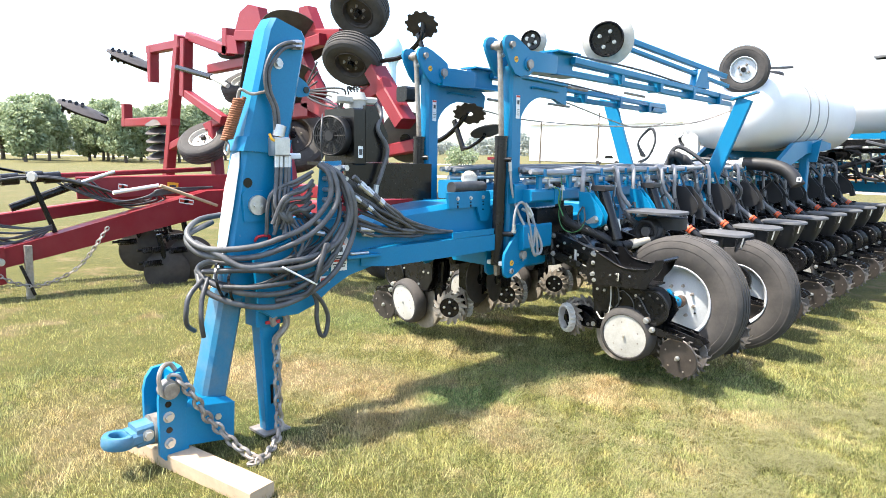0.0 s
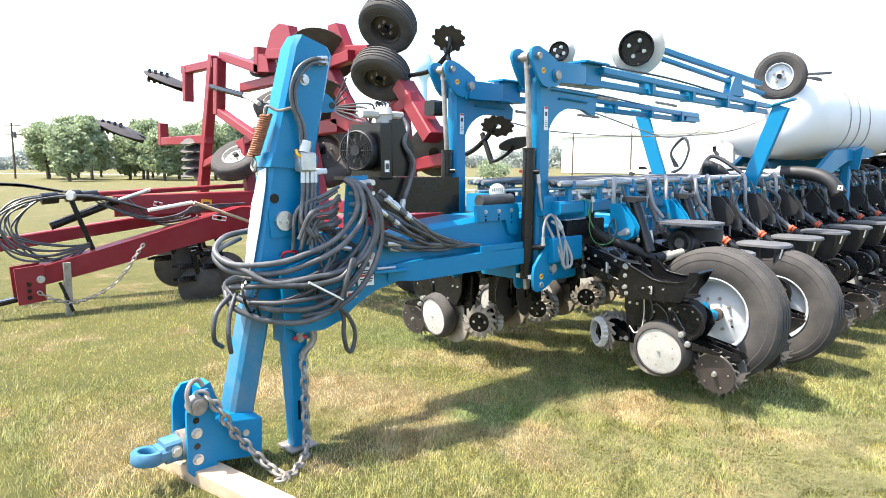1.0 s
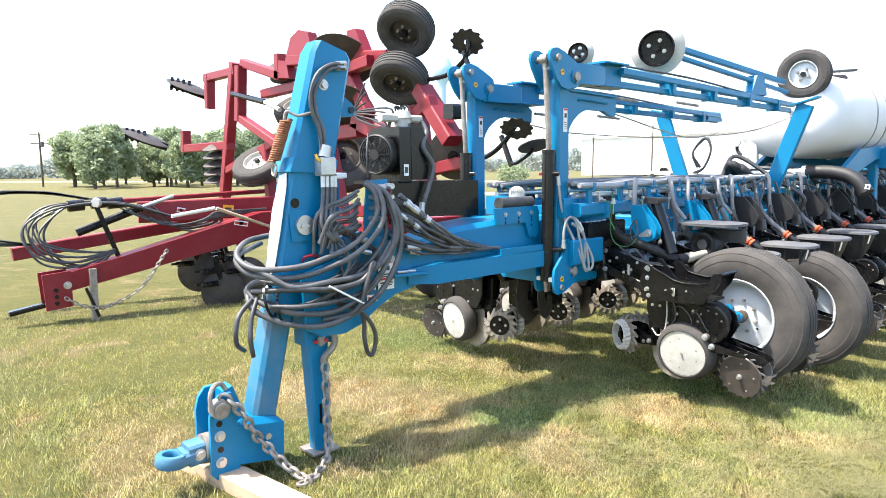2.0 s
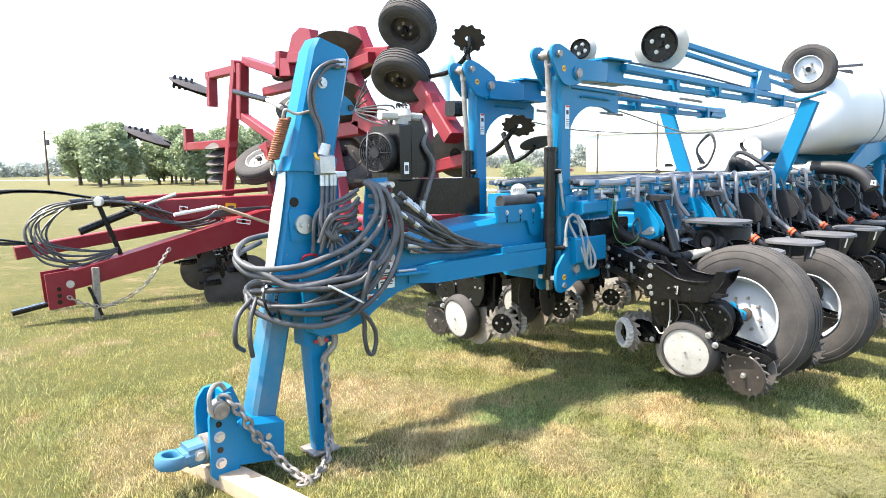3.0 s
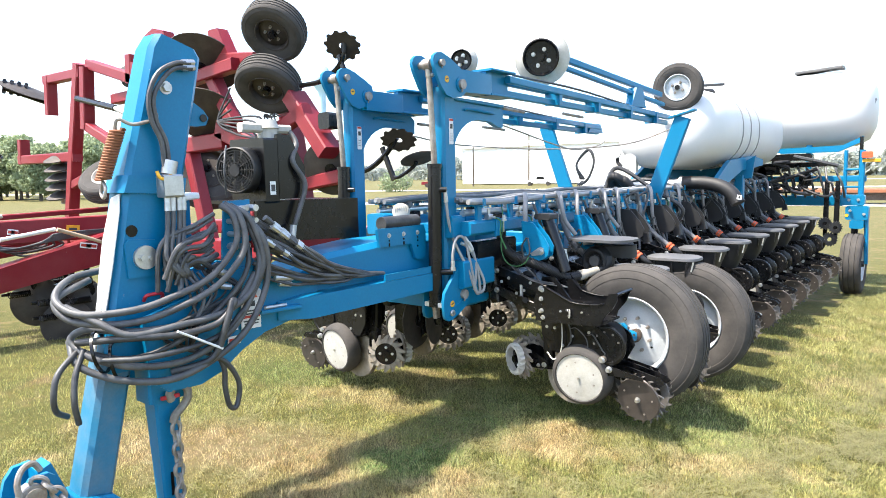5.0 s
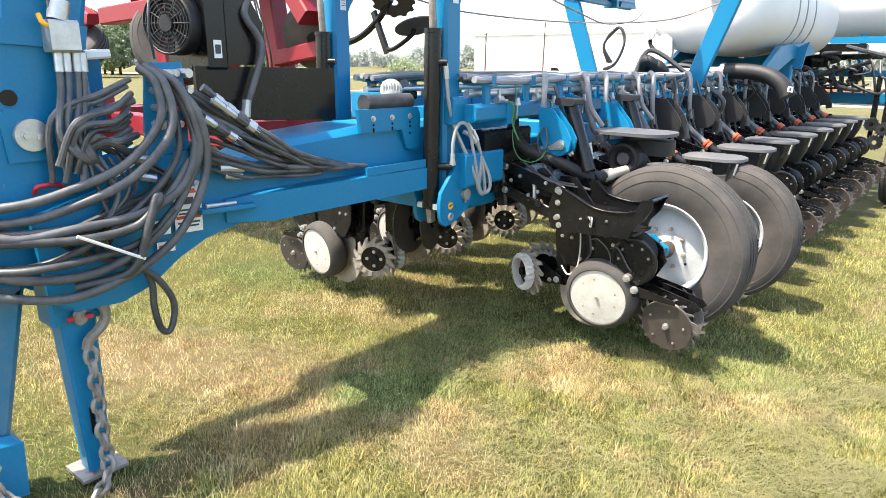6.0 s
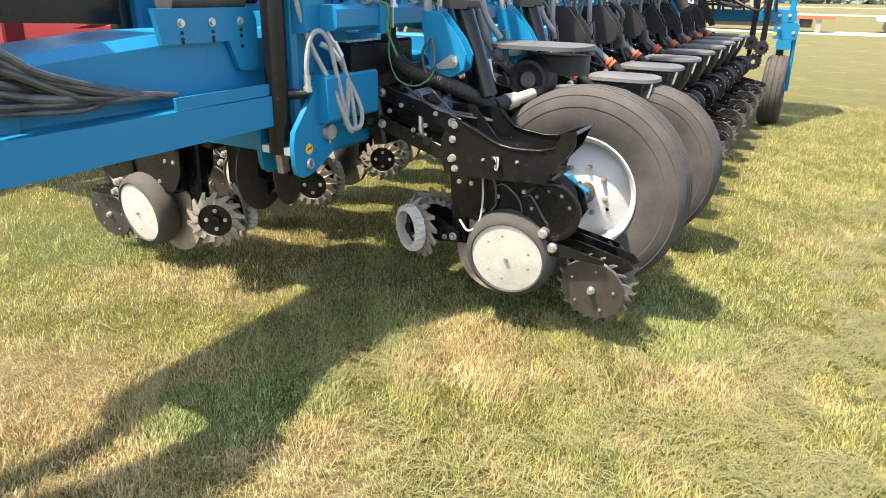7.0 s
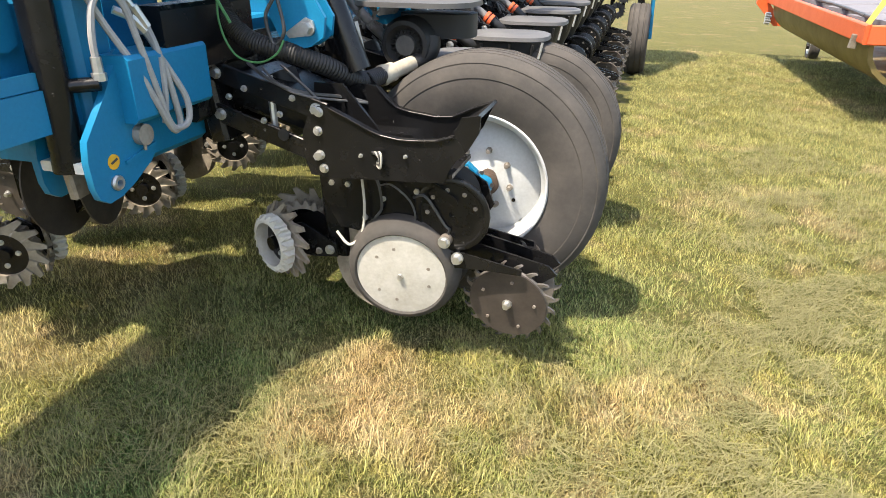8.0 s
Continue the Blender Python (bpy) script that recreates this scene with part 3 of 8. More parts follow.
    for k, (dy, r) in enumerate(((0.0, 0.0105), (0.022, 0.0105))):
        bm = B()
        hose(bm, [(0.135, -2.49 + dy * 0.3, 2.215 - dy), (0.14, -2.57, 2.205 - dy), (0.145, -2.655 + dy, 2.15 - dy), (0.145, -2.70 + dy, 2.05), (0.145, -2.695 + dy, 1.95), (0.15, -2.66 + dy, 1.86), (0.155, -2.655 + dy, 1.75)], r)
        part("side_hose", bm, HOSE_GREY, v)
        bm = B()
        hose(bm, [(0.13, -2.47, 2.22 - dy), (0.132, -2.53, 2.213 - dy)], 0.015)
        part("hose_end", bm, ZINC, v)
    bm = B()
    hose(bm, [(0.17, -2.70, 1.73), (0.18, -2.69, 1.70), (0.18, -2.65, 1.70), (0.17, -2.635, 1.74)], 0.008)
    part("yellow_wire", bm, YELLOW, v)
    for k, dy in enumerate((-0.035, -0.01, 0.02, 0.04)):
        bm = B()
        hose(bm, [(0.16, -2.62 + dy, 1.62), (0.17, -2.63 + dy, 1.50), (0.20, -2.66 + dy, 1.36), (0.22, -2.63 + dy * 0.5, 1.28), (0.16, -2.56, 1.24)], 0.011)
        part("drop_hose", bm, HOSE_GREY, v)
        bm = B()
        cyl(bm, (0.16, -2.62 + dy, 1.615), (0.163, -2.623 + dy, 1.555), 0.014, seg=10)
        part("fitting", bm, ZINC, v)
    return t


blue_tongue()

bm = B()
beam(bm, (-0.30, -3.315, 0.105), (0.73, -3.12, 0.085), 0.14, 0.10, r=0.005)
tagged(part("timber_block", bm, WOOD), "pale sawn timber block lying on the grass", "timber")


def jack_stand():
    t = thing("jack_stand", "tapered blue steel stand leg with a foot plate on the grass", "stand leg")
    bm = B()
    beam(bm, (0.08, -2.70, 0.80), (0.08, -2.69, 0.09), 0.11, 0.13, up=(0, 1, 0), r=0.01, w2=0.08, h2=0.085)
    part("leg", bm, BLUE, t)
    bm = B()
    beam(bm, (0.08, -2.705, 0.90), (0.08, -2.705, 0.70), 0.13, 0.17, up=(0, 1, 0), r=0.01)
    part("sleeve", bm, BLUE, t)
    bm = B()
    box(bm, (0.08, -2.69, 0.082), (0.16, 0.17, 0.014), 0.002)
    part("foot_plate", bm, STEEL, t)
    bm = B()
    box(bm, (0.128, -2.70, 0.30), (0.004, 0.014, 0.11), 0.001)
    part("slot", bm, BLACK, t)
    return t


jack_stand()

t = thing("safety_chain", "worn steel tow chain hanging from a grab hook", "chain")
bm = B()
hose(bm, [(0.17, -2.70, 0.60), (0.17, -2.69, 0.63), (0.17, -2.66, 0.655), (0.17, -2.63, 0.685), (0.17, -2.622, 0.73), (0.17, -2.65, 0.765), (0.17, -2.69, 0.76), (0.17, -2.712, 0.73), (0.17, -2.70, 0.705)], 0.019, 8, 5)
part("grab_hook", bm, CAST, t)
bm = B()
beam(bm, (0.17, -2.750, 0.725), (0.17, -2.665, 0.72), 0.012, 0.018)
part("latch", bm, HANDLE_RED, t, "red hook latch")
chain(t, [(0.17, -2.690, 0.62), (0.175, -2.690, 0.45), (0.175, -2.690, 0.25), (0.18, -2.690, 0.12), (0.24, -2.750, 0.075), (0.36, -2.890, 0.075), (0.40, -3.010, 0.08)], 0.0095, 0.062)
t = thing("hitch_chain", "steel safety chain looped through the hitch pin", "chain")
chain(t, [(0.165, -3.30, 0.56), (0.18, -3.24, 0.52), (0.19, -3.18, 0.44), (0.19, -3.12, 0.32), (0.20, -3.05, 0.22), (0.26, -2.98, 0.12), (0.38, -2.94, 0.08)], 0.0095, 0.062)


# ---- hose bundle looped over the tongue ----
def hose_bundle():
    t = thing("hydraulic_hose_bundle", "thick grey hydraulic hoses coiled and tied round the blue tongue", "hoses")
    rnd = random.Random(4)
    coils = [
        [(0.20, -2.40, 1.57), (0.26, -2.37, 1.52), (0.27, -2.39, 1.39), (0.27, -2.52, 1.26), (0.24, -2.68, 1.19), (0.20, -2.86, 1.145), (0.10, -3.03, 1.15), (-0.02, -3.08, 1.20), (-0.10, -2.98, 1.27), (-0.12, -2.8, 1.30)],
        [(0.20, -2.38, 1.57), (0.26, -2.345, 1.52), (0.29, -2.35, 1.36), (0.28, -2.50, 1.22), (0.25, -2.68, 1.14), (0.20, -2.88, 1.10), (0.08, -3.05, 1.12), (-0.04, -3.07, 1.20), (-0.10, -2.9, 1.26)],
        [(0.20, -2.35, 1.57), (0.27, -2.28, 1.50), (0.30, -2.24, 1.31), (0.30, -2.30, 1.15), (0.30, -2.46, 1.00), (0.28, -2.66, 0.91), (0.22, -2.86, 0.90), (0.12, -3.00, 0.96), (0.02, -3.05, 1.02), (0.06, -3.00, 1.07), (0.20, -2.86, 1.06), (0.26, -2.66, 1.06), (0.28, -2.44, 1.10), (0.29, -2.27, 1.24)],
        [(0.21, -2.30, 1.53), (0.29, -2.23, 1.42), (0.31, -2.21, 1.22), (0.31, -2.33, 1.03), (0.30, -2.50, 0.90), (0.28, -2.73, 0.83), (0.20, -2.93, 0.86), (0.10, -3.05, 0.94), (0.00, -3.04, 1.02)],
        [(0.02, -3.06, 1.18), (0.15, -2.99, 1.12), (0.24, -2.90, 1.055), (0.28, -2.72, 1.06), (0.29, -2.50, 1.08), (0.30, -2.33, 1.16), (0.29, -2.24, 1.32), (0.24, -2.28, 1.48)],
        [(0.06, -3.04, 1.02), (0.22, -2.92, 1.04), (0.29, -2.72, 1.03), (0.31, -2.55, 1.05), (0.32, -2.465, 1.12), (0.33, -2.47, 1.14), (0.33, -2.51, 1.05), (0.31, -2.57, 0.89), (0.24, -2.74, 0.86)],
        [(0.06, -3.03, 1.00), (0.10, -3.13, 0.92), (0.12, -3.17, 0.84), (0.10, -3.15, 0.77), (0.06, -3.10, 0.72)],
        [(0.08, -3.02, 1.00), (0.13, -3.08, 0.90), (0.14, -3.10, 0.80), (0.12, -3.08, 0.70)],
        [(0.20, -2.62, 0.92), (0.25, -2.55, 0.90), (0.26, -2.47, 0.84), (0.26, -2.415, 0.75), (0.26, -2.40, 0.67), (0.26, -2.43, 0.61), (0.26, -2.465, 0.63), (0.26, -2.48, 0.72), (0.255, -2.485, 0.82), (0.24, -2.52, 0.93)],
        [(0.25, -2.30, 1.45), (0.28, -2.33, 1.28), (0.28, -2.48, 1.12), (0.25, -2.70, 0.99), (0.18, -2.88, 0.94), (0.06, -3.03, 0.98)],
        [(0.18, -3.00, 0.96), (0.28, -2.86, 0.95), (0.31, -2.66, 0.96), (0.30, -2.50, 1.00), (0.30, -2.38, 1.08)],
    ]
    for i, c in enumerate(coils):
        bm = B()
        hose(bm, [V(x, y - 0.035 * max(0.0, min(1.0, (y + 2.45) / 0.2)), z) + V(rnd.uniform(-0.008, 0.008), rnd.uniform(-0.006, 0.006), rnd.uniform(-0.006, 0.006)) for x, y, z in c], 0.0155 if i < 6 else 0.0125, 10, 7)
        part("coil_hose", bm, HOSE_GREY if i in (0, 1, 2, 3, 4) else HOSE, t)
    def j(q):
        return rnd.uniform(-q, q)

    for i in range(12):
        k = i / 11
        bm = B()
        hose(bm, [(0.15 + 0.03 * (i % 3), -2.70 + 0.05 * k + j(0.03), 1.20 + 0.03 * (i % 4)), (0.20 + j(0.03), -2.69 + 0.12 * k + j(0.02), 1.40 - 0.09 * k + j(0.02)), (0.20 + j(0.03), -2.56 + 0.06 * k + j(0.02), 1.49 - 0.022 * i + j(0.02)), (0.17, -2.44 + j(0.02), 1.53 - 0.024 * i)], rnd.choice((0.0085, 0.011, 0.0135)), 8, 7)
        part("arch_hose", bm, rnd.choice((HOSE, HOSE, HOSE_GREY)), t)
    for i in range(9):
        bm = B()
        hose(bm, [(0.20, -2.64 + 0.02 * i + j(0.02), 1.30 + j(0.03)), (0.23 + j(0.02), -2.62 + 0.03 * i + j(0.03), 1.16), (0.21 + j(0.04), -2.57 - 0.02 * i + j(0.05), 1.03), (0.17, -2.60 + j(0.04), 0.90)], rnd.choice((0.005, 0.007, 0.009)), 6, 7)
        part("inner_hose", bm, rnd.choice((HOSE, HOSE_GREY)), t)
    for i in range(14):
        k = i / 13
        low = k > 0.45
        bm = B()
        z0 = 1.50 - 0.29 * k
        hose(bm, [(0.20, -2.24 + j(0.02), z0), (0.25 + j(0.02), -2.10 + j(0.03), z0 - (0.10 if not low else 0.05) + j(0.015)), (0.255 + j(0.025), -1.92 + j(0.04), 1.27 - 0.13 * k + j(0.018)), (0.24 + j(0.03), -1.74 + j(0.03), 1.185 - 0.055 * k + j(0.012)), (0.20 + j(0.05), -1.56, 1.135 + j(0.008)), (0.18 + j(0.05), -1.36, 1.115)], rnd.choice((0.0085, 0.0105, 0.012)), 8, 7)
        part("frame_hose", bm, rnd.choice((HOSE, HOSE, HOSE_GREY)), t)
    for i, (y0, z0, slope) in enumerate(((-2.20, 1.50, -0.62), (-2.17, 1.455, -0.60), (-2.22, 1.39, -0.55))):
        d = V(0.10, 0.80, slope).normalized()
        p = V(0.235 + 0.012 * i, y0, z0)
        for n0 in range(5 - i):
            for r0, l0 in ((0.0165, 0.034), (0.0125, 0.022)):
                bm = B()
                cyl(bm, p, p + d * l0, r0, seg=8 if r0 > 0.014 else 6)
                part("hose_coupling", bm, ZINC if (n0 + i) % 3 else HOSE_GREY, t)
                p = p + d * l0
        bm = B()
        hose(bm, [p - d * 0.02, p + d * 0.10, V(0.27 - 0.03 * i, -1.74, 1.20 - 0.02 * i), V(0.23 - 0.03 * i, -1.50, 1.135)], 0.012, 8, 7)
        part("frame_hose", bm, HOSE, t)
    for y, z, w in ((-2.16, 1.195, 0.10), (-2.14, 1.165, 0.07), (-2.50, 1.27, 0.06), (-2.47, 1.20, 0.05)):
        bm = B()
        cyl(bm, (0.24, y, z), (0.25, y + w, z - 0.012), 0.0145, seg=8)
        part("hose_coupling", bm, ZINC, t)
    for p, q in (((0.33, -2.74, 1.05), (0.33, -2.53, 0.93)),):
        bm = B()
        hose(bm, [p, q], 0.006, 6)
        part("cable_tie", bm, PAPER, t, "white cable tie")
    for y, z in ((-2.97, 0.98), (-2.90, 0.92)):
        bm = B()
        lathe(bm, [(0.085, -0.006), (0.093, -0.006), (0.093, 0.006), (0.085, 0.006)], (0.12, y, z), (0.6, 0.7, 0.2), 20)
        part("rubber_band", bm, BLACK, t)
    return t


hose_bundle()


def manifold():
    t = thing("hydraulic_manifold", "blue bulkhead plate crowded with zinc hose fittings", "manifold")
    bm = B()
    plate(bm, [(0.16, y, z) for y, z in ((-2.375, 1.585), (-2.235, 1.59), (-2.235, 1.30), (-2.17, 1.27), (-2.17, 1.05), (-2.40, 1.05), (-2.40, 1.35))], (0.014, 0, 0))
    part("bulkhead_plate", bm, BLUE, t)
    bm = B()
    plate(bm, [(-0.02, y, z) for y, z in ((-2.74, 1.56), (-2.45, 1.60), (-2.45, 1.38), (-2.70, 1.34))], (0.02, 0, 0))
    part("hose_bracket", bm, BLUE, t)
    bm = B()
    beam(bm, (0.02, -2.68, 1.595), (0.02, -2.45, 1.615), 0.12, 0.03)
    part("top_strip", bm, PAPER, t)
    rnd = random.Random(8)
    for i in range(16):
        y, z = -2.36 + (i % 4) * 0.036, 1.55 - (i // 4) * 0.06
        bm = B()
        cyl(bm, (0.16, y, z), (0.215 + 0.02 * (i % 2), y + 0.005, z), 0.013 + 0.004 * (i % 3 == 0), seg=8)
        part("fitting", bm, ZINC if i % 5 else HANDLE_RED, t)
    for i in range(6):
        bm = B()
        y = -2.70 + 0.04 * i
        cyl(bm, (0.01, y, 1.50 - 0.02 * (i % 3)), (0.06, y, 1.49 - 0.02 * (i % 3)), 0.016, seg=10)
        part("fitting", bm, ZINC if i % 3 else HANDLE_RED, t)
    return t


manifold()


def cooler():
    t = thing("oil_cooler", "black oil cooler with an electric fan on a steel tray", "oil cooler")
    bm = B()
    box(bm, (-0.08, -2.02, 1.73), (0.30, 0.09, 0.34), 0.01)
    part("radiator", bm, BLACK, t)
    for i in range(16):
        bm = B()
        box(bm, (-0.08, -1.97, 1.575 + 0.02 * i), (0.26, 0.012, 0.006), 0.001)
        part("fin", bm, PLASTIC, t)
    f = sub("fan", t)
    c = V(-0.06, -2.13, 1.735)
    a = V(0.35, -1, 0).normalized()
    s, u = basis(a)
    bm = B()
    lathe(bm, [(0.110, -0.05), (0.121, -0.05), (0.121, 0.03), (0.114, 0.035), (0.110, 0.03)], c, a, 36)
    part("shroud", bm, PLASTIC, f)
    for i, r in enumerate((0.042, 0.058, 0.073, 0.088, 0.102)):
        bm = B()
        lathe(bm, [(r - 0.002, 0.028), (r + 0.002, 0.028), (r + 0.002, 0.033), (r - 0.002, 0.033)], c, a, 32)
        part("guard_ring", bm, PLASTIC, f)
    for i in range(12):
        w = 2 * math.pi * i / 12
        d = s * math.cos(w) + u * math.sin(w)
        bm = B()
        beam(bm, c + d * 0.03 + a * 0.032, c + d * 0.113 + a * 0.03, 0.004, 0.005, up=a)
        part("guard_rib", bm, PLASTIC, f)
    bm = B()
    cyl(bm, c - a * 0.04, c + a * 0.04, 0.032, seg=20)
    part("motor", bm, PLASTIC, f)
    for i in range(9):
        w = 2 * math.pi * i / 9
        d, e = s * math.cos(w) + u * math.sin(w), u * math.cos(w) - s * math.sin(w)
        bm = B()
        plate(bm, [c + d * 0.036 - e * 0.012, c + d * 0.036 + e * 0.012, c + d * 0.106 + e * 0.028, c + d * 0.106 - e * 0.018], a * 0.006)
        part("blade", bm, PLASTIC, f)
    bm = B()
    plate(bm, [(0.06, y, z) for y, z in ((-1.98, 1.92), (-1.90, 1.92), (-1.80, 1.75), (-1.80, 1.58), (-1.98, 1.58))], (0.02, 0, 0))
    part("side_guard", bm, BLACK, t)
    bm = B()
    plate(bm, [(0.05, y, z) for y, z in ((-2.12, 1.575), (-1.40, 1.565), (-1.40, 1.33), (-2.12, 1.36))], (0.02, 0, 0))
    plate(bm, [(-0.15, y, z) for y, z in ((-2.12, 1.575), (-1.40, 1.565), (-1.40, 1.545), (-2.12, 1.555))], (0.40, 0, 0))
    part("tray", bm, BLACK, t)
    bm = B()
    cyl(bm, (-0.02, -1.97, 1.74), (-0.02, -1.97, 1.98), 0.052, seg=22)
    part("filter_canister", bm, CREAM, t)
    bm = B()
    cyl(bm, (-0.02, -1.97, 1.955), (-0.02, -1.97, 2.0), 0.062, 0.045, seg=18)
    box(bm, (-0.02, -2.06, 1.955), (0.05, 0.16, 0.05), 0.012)
    box(bm, (-0.02, -1.88, 1.955), (0.05, 0.10, 0.045), 0.012)
    part("filter_head", bm, CREAM, t)
    bm = B()
    hose(bm, [(-0.02, -1.84, 1.96), (0.04, -1.83, 1.88), (0.08, -1.89, 1.78), (0.10, -1.83, 1.66), (0.10, -1.87, 1.53), (0.10, -1.92, 1.42)], 0.0145, 10)
    part("return_hose", bm, HOSE_GREY, t)
    bm = B()
    cyl(bm, (0.10, -1.92, 1.44), (0.10, -1.93, 1.37), 0.019, seg=8)
    part("hose_end", bm, ZINC, t)
    sticker(t, (0.073, -2.02, 1.64), (1, 0, 0), (0, 0, 1), 0.035, 0.07, [(0.5, 0.7, 0.5, DARK_INK)])
    bm = B()
    hose(bm, [(-0.06, -2.2, 1.86), (0.0, -2.25, 1.80), (0.02, -2.27, 1.70), (0.0, -2.25, 1.60)], 0.005)
    part("wire", bm, HOSE, t)
    return t


cooler()


def frame_thing():
    t = thing("planter_chassis", "blue steel centre chassis of a row planter", "chassis")
    for x in (-0.12, 0.175):
        bm = B()
        plate(bm, [(x, y, z) for y, z in ((-2.80, 0.80), (-2.82, 1.10), (-2.60, 1.16), (-2.45, 1.24), (-2.25, 1.27), (-2.05, 1.22), (-1.85, 1.16), (-1.85, 0.98), (-2.02, 0.955), (-2.20, 0.92), (-2.33, 0.86), (-2.45, 0.78), (-2.56, 0.745), (-2.72, 0.75))], (0.025, 0, 0))
        part("gusset", bm, BLUE, t)
    bm = B()
    plate(bm, [(0.19, y, z) for y, z in ((-2.78, 0.80), (-2.60, 0.86), (-2.47, 0.86), (-2.44, 0.80), (-2.56, 0.752), (-2.72, 0.757))], (0.012, 0, 0))
    part("lower_pad", bm, BLUE, t)
    for x in (-1, 1):
        bm = B()
        rings = [ring(bm, [(x * a, y, z0), (x * b, y, z0), (x * b, y, z1), (x * a, y, z1)]) for y, a, b, z0, z1 in ((-2.12, 0.16, 0.20, 0.965, 1.06), (-1.95, 0.16, 0.27, 0.955, 1.075), (-1.0, 0.20, 0.30, 0.965, 1.075), (-0.35, 0.20, 0.30, 0.97, 1.08))]
        skin(bm, rings)
        part("side_beam", bm, BLUE, t)
        bm = B()
        plate(bm, [(x * 0.285, y, z) for y, z in ((-1.42, 1.078), (-1.42, 1.118), (-0.95, 1.118), (-0.95, 1.078))], (0.012, 0, 0))
        part("ledge", bm, BLUE, t)
    bm = B()
    rings = []
    for y, w, z0, z1 in ((-1.98, 0.13, 1.07, 1.20), (-1.75, 0.17, 1.05, 1.27), (-1.35, 0.19, 1.05, 1.30), (-0.75, 0.19, 1.05, 1.30)):
        k = 0.03
        rings.append(ring(bm, [(-w + k, y, z1), (-w, y, z1 - k), (-w, y, z0), (w, y, z0), (w, y, z1 - k), (w - k, y, z1)]))
    skin(bm, rings)
    part("centre_box", bm, BLUE, t)
    bm = B()
    box(bm, (0.0, -0.60, 0.95), (0.62, 0.40, 0.30), 0.02)
    part("hinge_block", bm, BLUE, t)
    bm = B()
    beam(bm, (0, -0.45, 1.0), (0, 7.3, 1.0), 0.22, 0.26)
    part("centre_beam", bm, BLUE, t)
    bm = B()
    plate(bm, [(0.205, y, z) for y, z in ((-1.40, 1.38), (-0.98, 1.38), (-0.96, 1.34), (-0.96, 1.18), (-0.99, 1.16), (-1.06, 1.17), (-1.10, 1.27), (-1.38, 1.27))], (0.02, 0, 0))
    part("hole_plate", bm, BLUE, t)
    for y in (-1.30, -1.17, -1.04):
        bolt(t, (0.215, y, 1.335), (1, 0, 0), 0.011, 0.010)
        for z in (1.305, 1.285, 1.25 if y > -1.1 else 1.275):
            bm = B()
            cyl(bm, (0.21, y, z), (0.218, y, z), 0.006, seg=8)
            part("index_hole", bm, BLACK, t)
    bm = B()
    cyl(bm, (0.17, -1.32, 1.405), (0.17, -1.0, 1.405), 0.042, seg=24)
    part("storage_tube", bm, HOSE, t, "dark grey plastic storage tube")
    bm = B()
    cyl(bm, (0.17, -1.0, 1.405), (0.17, -0.995, 1.405), 0.03, seg=18)
    part("tube_cap", bm, BLACK, t)
    bm = B()
    cyl(bm, (0.24, -2.23, 1.055), (0.24, -2.10, 1.05), 0.009, seg=8)
    part("lever", bm, ZINC, t)
    bm = B()
    beam(bm, (0.20, -2.25, 1.035), (0.22, -2.02, 1.03), 0.10, 0.02)
    part("latch_shelf", bm, BLUE, t)
    sticker(t, (0.202, -2.283, 1.046), (1, 0, 0), (0, 0.03, 1), 0.113, 0.175, [(0.09, 0.9, 0.10, ORANGE), (0.30, 0.4, 0.15, DARK_INK), (0.5, 0.8, 0.04, DARK_INK), (0.58, 0.7, 0.04, DARK_INK), (0.66, 0.9, 0.07, RED_INK), (0.78, 0.8, 0.04, DARK_INK), (0.86, 0.7, 0.04, DARK_INK)], label="white safety sticker with printed lines")
    sticker(t, (0.202, -2.40, 0.995), (1, 0, 0), (0, 0.03, 1), 0.08, 0.055, [(0.3, 0.8, 0.3, HOSE_GREY), (0.7, 0.5, 0.12, DARK_INK)])
    sticker(t, (0.202, -2.385, 0.92), (1, 0, 0), (0, 0.03, 1), 0.07, 0.04, [(0.5, 0.8, 0.4, RED_INK)])
    bolt(t, (0.19, -2.235, 1.125), (1, 0, 0), 0.02, 0.015, WHITE)
    for c, r0, ax in ((V(-0.30, -0.47, 0.60), 0.20, (1.0, 0.15, 0.05)), (V(-0.22, -0.36, 0.60), 0.19, (1.0, 0.35, 0.05))):
        o = sub("fertilizer_opener", t)
        bm = B()
        disc(bm, c, ax, r0, 0.006, 44, 0.012)
        part("blade", bm, RUST, o, "dark brown steel opener disc")
        bm = B()
        cyl(bm, c - Vector(ax).normalized() * 0.03, c + Vector(ax).normalized() * 0.03, 0.05, seg=18)
        part("hub", bm, BLACK, o)
        bm = B()
        beam(bm, c + V(0, 0.03, 0), c + V(0, 0.06, 0.36), 0.10, 0.07, up=(1, 0, 0))
        part("shank", bm, BLACK, o)
    bm = B()
    box(bm, (-0.40, -0.28, 0.70), (0.30, 0.34, 0.46), 0.03)
    part("lift_block", bm, BLACK, t)
    bm = B()
    box(bm, (0.0, -0.52, 1.22), (0.40, 0.24, 0.26), 0.02)
    part("hinge_saddle", bm, BLUE, t)
    # cross tubes that close the top of the chassis
    for y in (0.5, 1.9, 3.4, 5.0):
        bm = B()
        beam(bm, (-0.45, y, 1.16), (0.45, y, 1.16), 0.12, 0.12)
        part("cross_tube", bm, BLUE, t)
    for x in (0.3, -0.3):
        bm = B()
        box(bm, (x, -0.83, 1.36), (0.16, 0.12, 0.14), 0.01)
        part("end_cap", bm, BLUE, t)
    return t


